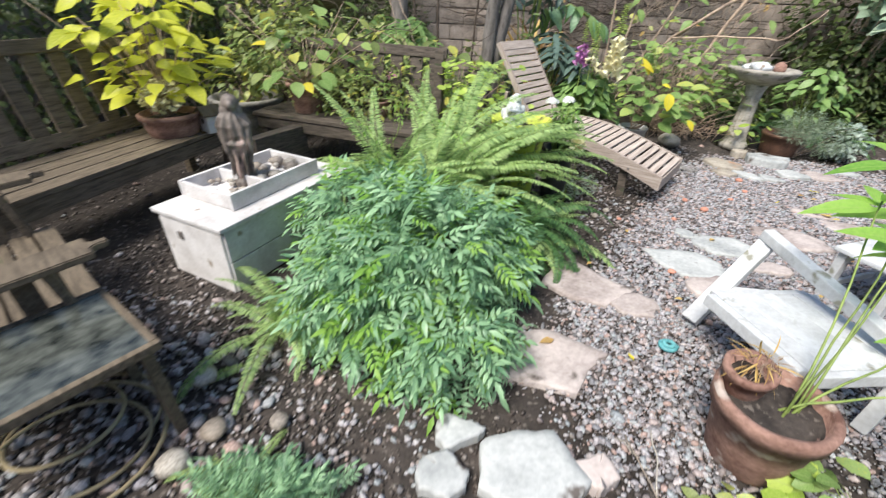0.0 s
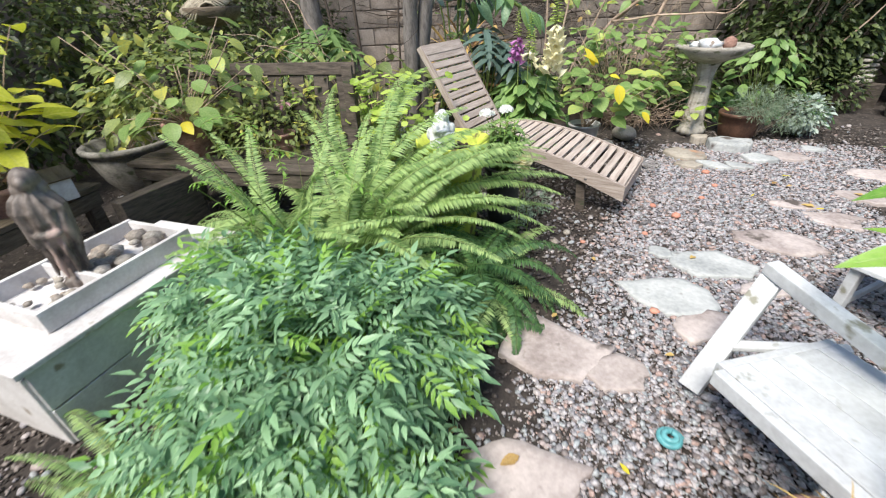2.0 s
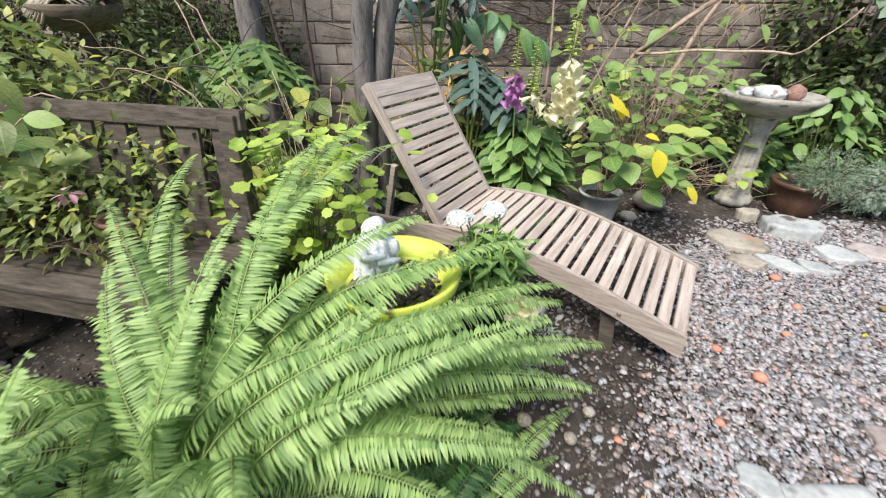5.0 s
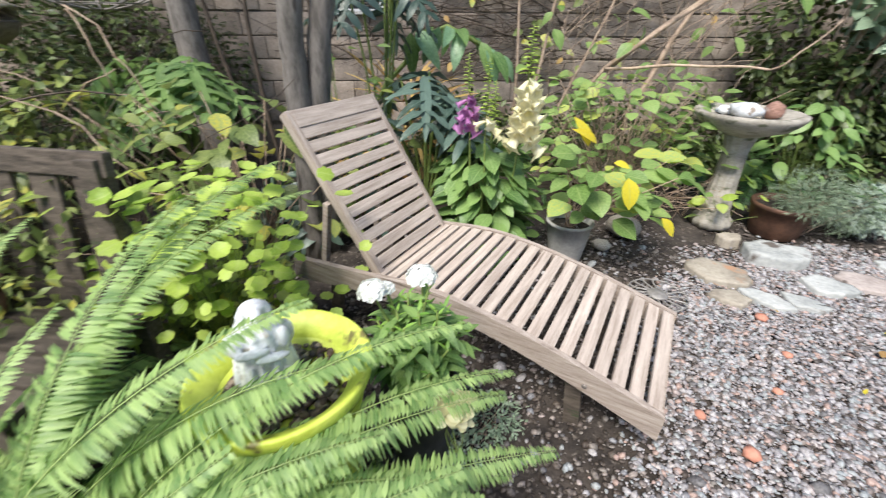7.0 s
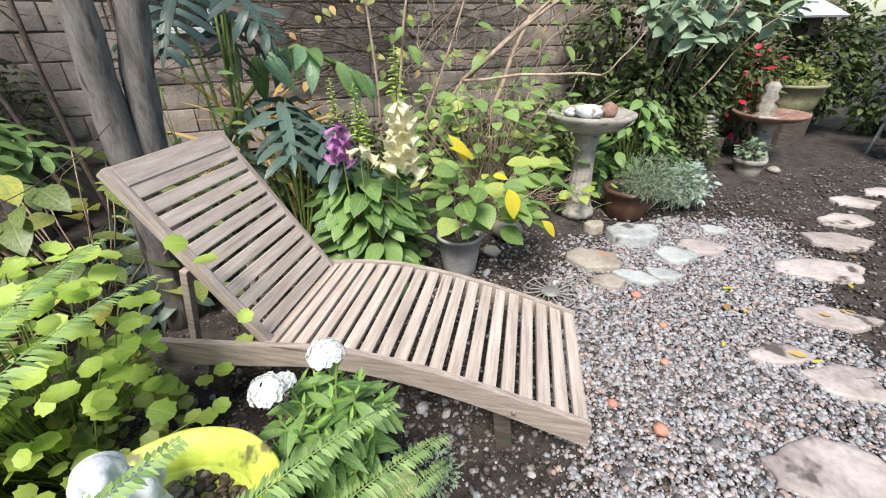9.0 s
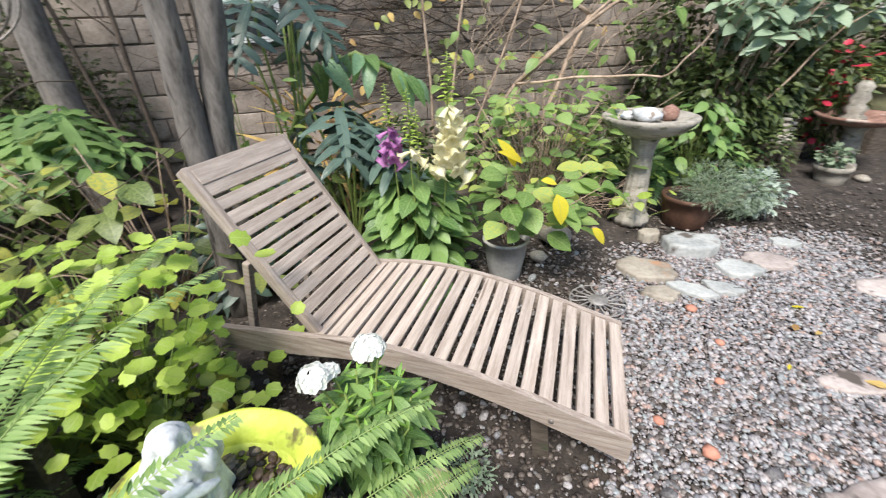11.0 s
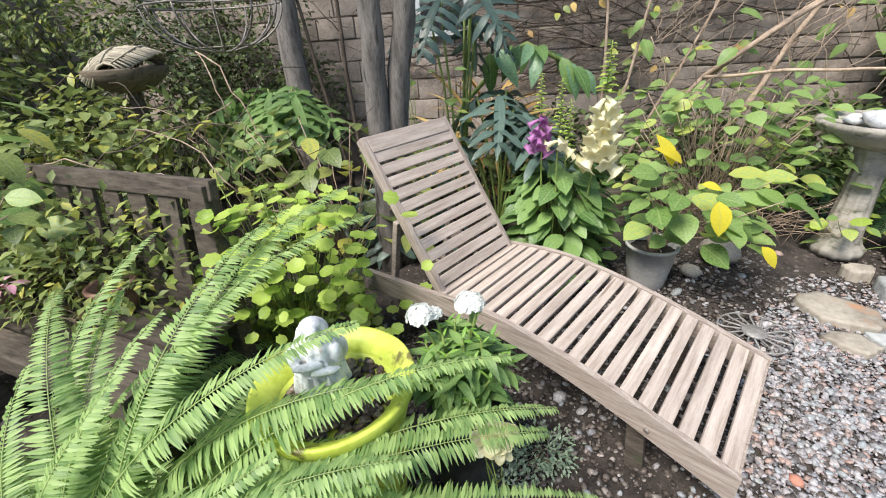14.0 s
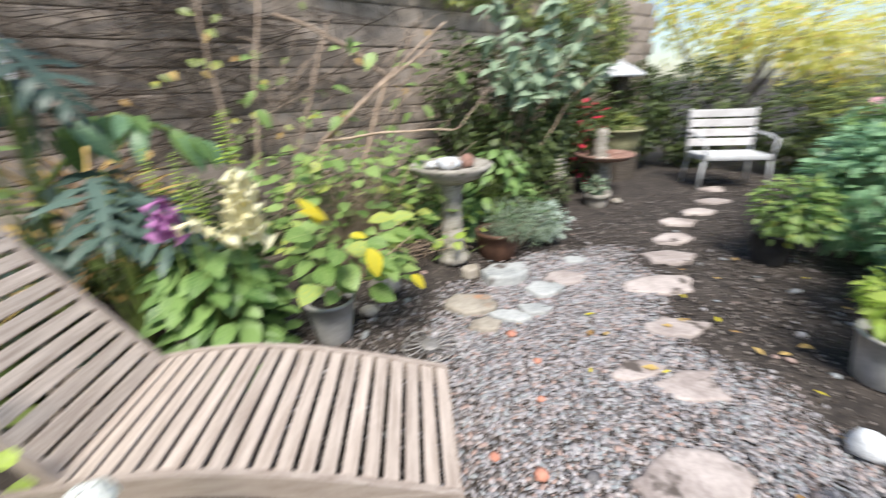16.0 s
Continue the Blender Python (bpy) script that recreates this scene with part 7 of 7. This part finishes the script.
part("stacked_stone", bm_mesh("stacked_stone", lathe_bm([(0.09, 0), (0.1, 0.04), (0.06, 0.07), (0.09, 0.12), (0.055, 0.16), (0.08, 0.21), (0.05, 0.26), (0.07, 0.31), (0.03, 0.36)], 20, 0.02), CONCRETE, True), shell)
for k in range(3):
    for j in range(6):
        rock(5.05 + 0.13 * k, 5.22 + 0.04 * k, 0.055 * j + 0.0 + 0.3, 0.07 - 0.004 * j, 60 + k * 7 + j, CONCRETE, "flat pale stone in a balanced stack", 0.45, "stone", j * 40, "stone", "stones stacked by the path", 1) if k < 2 else None
timber(5.13, 5.24, 0, 0.42, 0.30, 0.2, 15, 8, "weathered timber block carrying stacked stones")
pot("plant_pot", 6.70, 5.55, 0.40, 0.38, 0.30, 0.36, surface("mossy_pot", (0.16, 0.15, 0.07), (0.40, 0.38, 0.22), 6, 0.9, 0.5, 50), "wide mossy pot on a dark stand")
timber(6.70, 5.55, 0, 0.5, 0.40, 0.5, 0, 9, "dark timber stand under the mossy pot")
shrub("shrub", 6.7, 5.55, [(0, 0, 0.1, 0.35, 0.35, 0.15)], 160, OVAL, SHRUB, 0.08, 162, "low green plant in the mossy pot", "plant", 8, STEM, 0, z=0.72)


def lantern():
    top = thing("garden_lantern", 7.05, 5.8, 0, 0, "white-roofed lantern on a post", "lantern")
    part("post", bm_mesh("post", box_bm(0.07, 0.07, 1.26, 0.005, (0, 0, 0.63)), OLDWOOD), top)
    part("body", bm_mesh("body", box_bm(0.22, 0.22, 0.2, 0.01, (0, 0, 1.35)), OLDWOOD), top)
    part("roof", bm_mesh("roof", lathe_bm([(0.36, 1.44), (0.37, 1.46), (0.2, 1.56), (0.04, 1.64), (0.02, 1.68)], 6), WHITE), top)


lantern()


def garden_seat():
    top = thing("garden_chair", 7.4, 4.3, 0, -42, "white-painted metal garden seat with cushions", "chair")
    part("seat", bm_mesh("seat", box_bm(0.85, 0.5, 0.07, 0.025, (0, 0, 0.42)), WHITE), top)
    for k in range(4):
        part("back_slat", bm_mesh("back_slat", box_bm(0.85, 0.03, 0.10, 0.01, (0, 0.26 + 0.02 * k, 0.56 + 0.125 * k)), LIMEWASH), top)
    for sx in (-1, 1):
        for sy in (-1, 1):
            part("leg", tubes_mesh("leg", [([Vector((sx * 0.4, sy * 0.22, 0.4)), Vector((sx * 0.43, sy * 0.25, 0.0))], 0.016)], WHITE, 8), top)
        part("arm", tubes_mesh("arm", [([Vector((sx * 0.42, 0.28, 0.7)), Vector((sx * 0.44, 0.0, 0.68)), Vector((sx * 0.43, -0.22, 0.64)), Vector((sx * 0.4, -0.24, 0.42))], 0.016)], WHITE, 8), top)
        part("back_post", tubes_mesh("back_post", [([Vector((sx * 0.41, 0.24, 0.4)), Vector((sx * 0.41, 0.36, 1.0))], 0.018)], WHITE, 8), top)


garden_seat()
pot("plant_pot", 4.95, 3.02, 0, 0.15, 0.12, 0.25, BLACKPOT, "black plastic nursery pot at the path's edge", 0.01, 0.02)
shrub("shrub", 4.95, 2.95, [(0, 0, 0.25, 0.28, 0.28, 0.28)], 500, OVAL, HYDRA, 0.07, 171, "yellow-green plant in a black pot", "shrub", 10, STEM, 0.2, z=0.2, stem_r=0.003)
shrub("shrub", 5.6, 2.55, [(0, 0, 0.55, 0.75, 0.6, 0.55), (-0.6, -0.5, 0.4, 0.5, 0.5, 0.4), (0.6, 0.1, 0.7, 0.6, 0.6, 0.5)], 3600, OVAL, JASMINE, 0.10, 172, "large leafy green shrub beside the far path", "shrub", 14, TWIG, 0.2)
shrub("shrub", 4.35, 1.9, [(0, 0, 0.5, 0.5, 0.5, 0.45), (0.5, -0.3, 0.6, 0.5, 0.5, 0.5)], 1800, OVAL, FOXLEAF, 0.11, 173, "leafy green shrub beside the path", "shrub", 12, TWIG, 0.2)
pot("plant_pot", 3.72, 2.18, 0, 0.15, 0.11, 0.26, GREYPOT, "plain grey plant pot beside the path", 0.01, 0.02)
shrub("shrub", 3.74, 2.18, [(0, 0, 0.2, 0.2, 0.2, 0.18)], 160, OVAL, LIME, 0.085, 174, "lime-leaved plant in a grey pot", "shrub", 8, STEM, 0.2, z=0.22, stem_r=0.003)
rock(3.10, 2.13, 0, 0.07, 91, STATUEWHITE, "white rounded stone beside the path", 0.8)
shrub("flower_bush", 6.4, 2.6, [(0, 0, 0.85, 0.6, 0.5, 0.45)], 900, OVAL, FOXLEAF, 0.09, 175, "green bush with a few pink flowers", "shrub", 10, TWIG, 0.2, extra=((ROUND, PINKPETAL, 26, 0.09),))
shrub("hedge", 8.6, 5.3, [(0, 0, 0.9, 0.8, 0.7, 1.0), (-1.0, 0.4, 0.9, 0.6, 0.4, 0.8), (0.4, -1.2, 0.7, 0.7, 0.7, 0.75)], 4200, OVAL, DIM, 0.10, 176, "shrubs in shade-darkened colour behind the garden seat", "hedge", 12, VINE, 0.2)
shrub("hedge", 9.2, 3.3, [(0, 0, 0.7, 0.9, 0.9, 0.75), (-0.4, -1.2, 0.7, 0.8, 0.8, 0.75)], 3200, OVAL, SHRUB, 0.10, 177, "green shrubs behind the garden seat", "hedge", 12, VINE, 0.2)


def far_tree(x, y, blobs, n, mat, size, seed, label):
    top = shrub("tree", x, y, blobs, n, OVAL, mat, size, seed, label, "tree", 7, BARK, 0.25, stem_r=0.06, inner=0.3)
    return top


# these yellow trees get no extra sun; their leaf colour carries the brightness
far_tree(12.5, 6.5, [(0, 0, 2.4, 1.6, 1.5, 1.3), (-0.6, -1.6, 2.2, 1.3, 1.2, 1.0)], 1500, SUNNY, 0.16, 181, "yellow-green tree with sunlight in its leaf colour beyond the garden seat")
far_tree(14.0, 3.2, [(0, 0, 2.4, 1.7, 1.6, 1.4), (0.3, 1.8, 1.6, 1.3, 1.2, 1.0)], 1700, SUNNY, 0.16, 182, "autumn-coloured tree with sunlight in its leaf colour at the far end")
far_tree(11.2, 1.0, [(0, 0, 1.7, 1.4, 1.4, 1.4), (0, -1.6, 1.5, 1.2, 1.2, 1.2)], 2600, SUNNY, 0.15, 183, "bush with yellow leaves paled for sunlight at the far end")
far_tree(10.2, 5.6, [(0, 0, 2.3, 0.9, 1.0, 0.8), (0.3, 1.4, 2.8, 1.0, 0.9, 0.8), (0, -1.2, 2.0, 0.8, 0.8, 0.7)], 700, SUNNY, 0.15, 185, "yellow-green tree with sunlight in its leaf colour at the garden's end")
far_tree(11.0, 9.5, [(0, 0, 2.6, 2.0, 1.6, 1.6)], 2200, SHRUB, 0.16, 184, "green tree beyond the block wall")


def wall_plain(name, x, y, sx, sy, h, label):
    ob = new(name, bm_mesh(name, box_bm(sx, sy, h, 0.0, (0, 0, h / 2)), MORTAR))
    ob.matrix_basis = pose(x, y, 0)
    tagged(ob, label, "wall", kind="structure")


wall_plain("wall_west", -4.3, 1.8, 0.2, 11.0, 2.4, "plain tan garden wall behind the hedge")
wall_plain("wall_south", 2.0, -4.0, 12.6, 0.2, 2.4, "plain tan wall closing the garden")
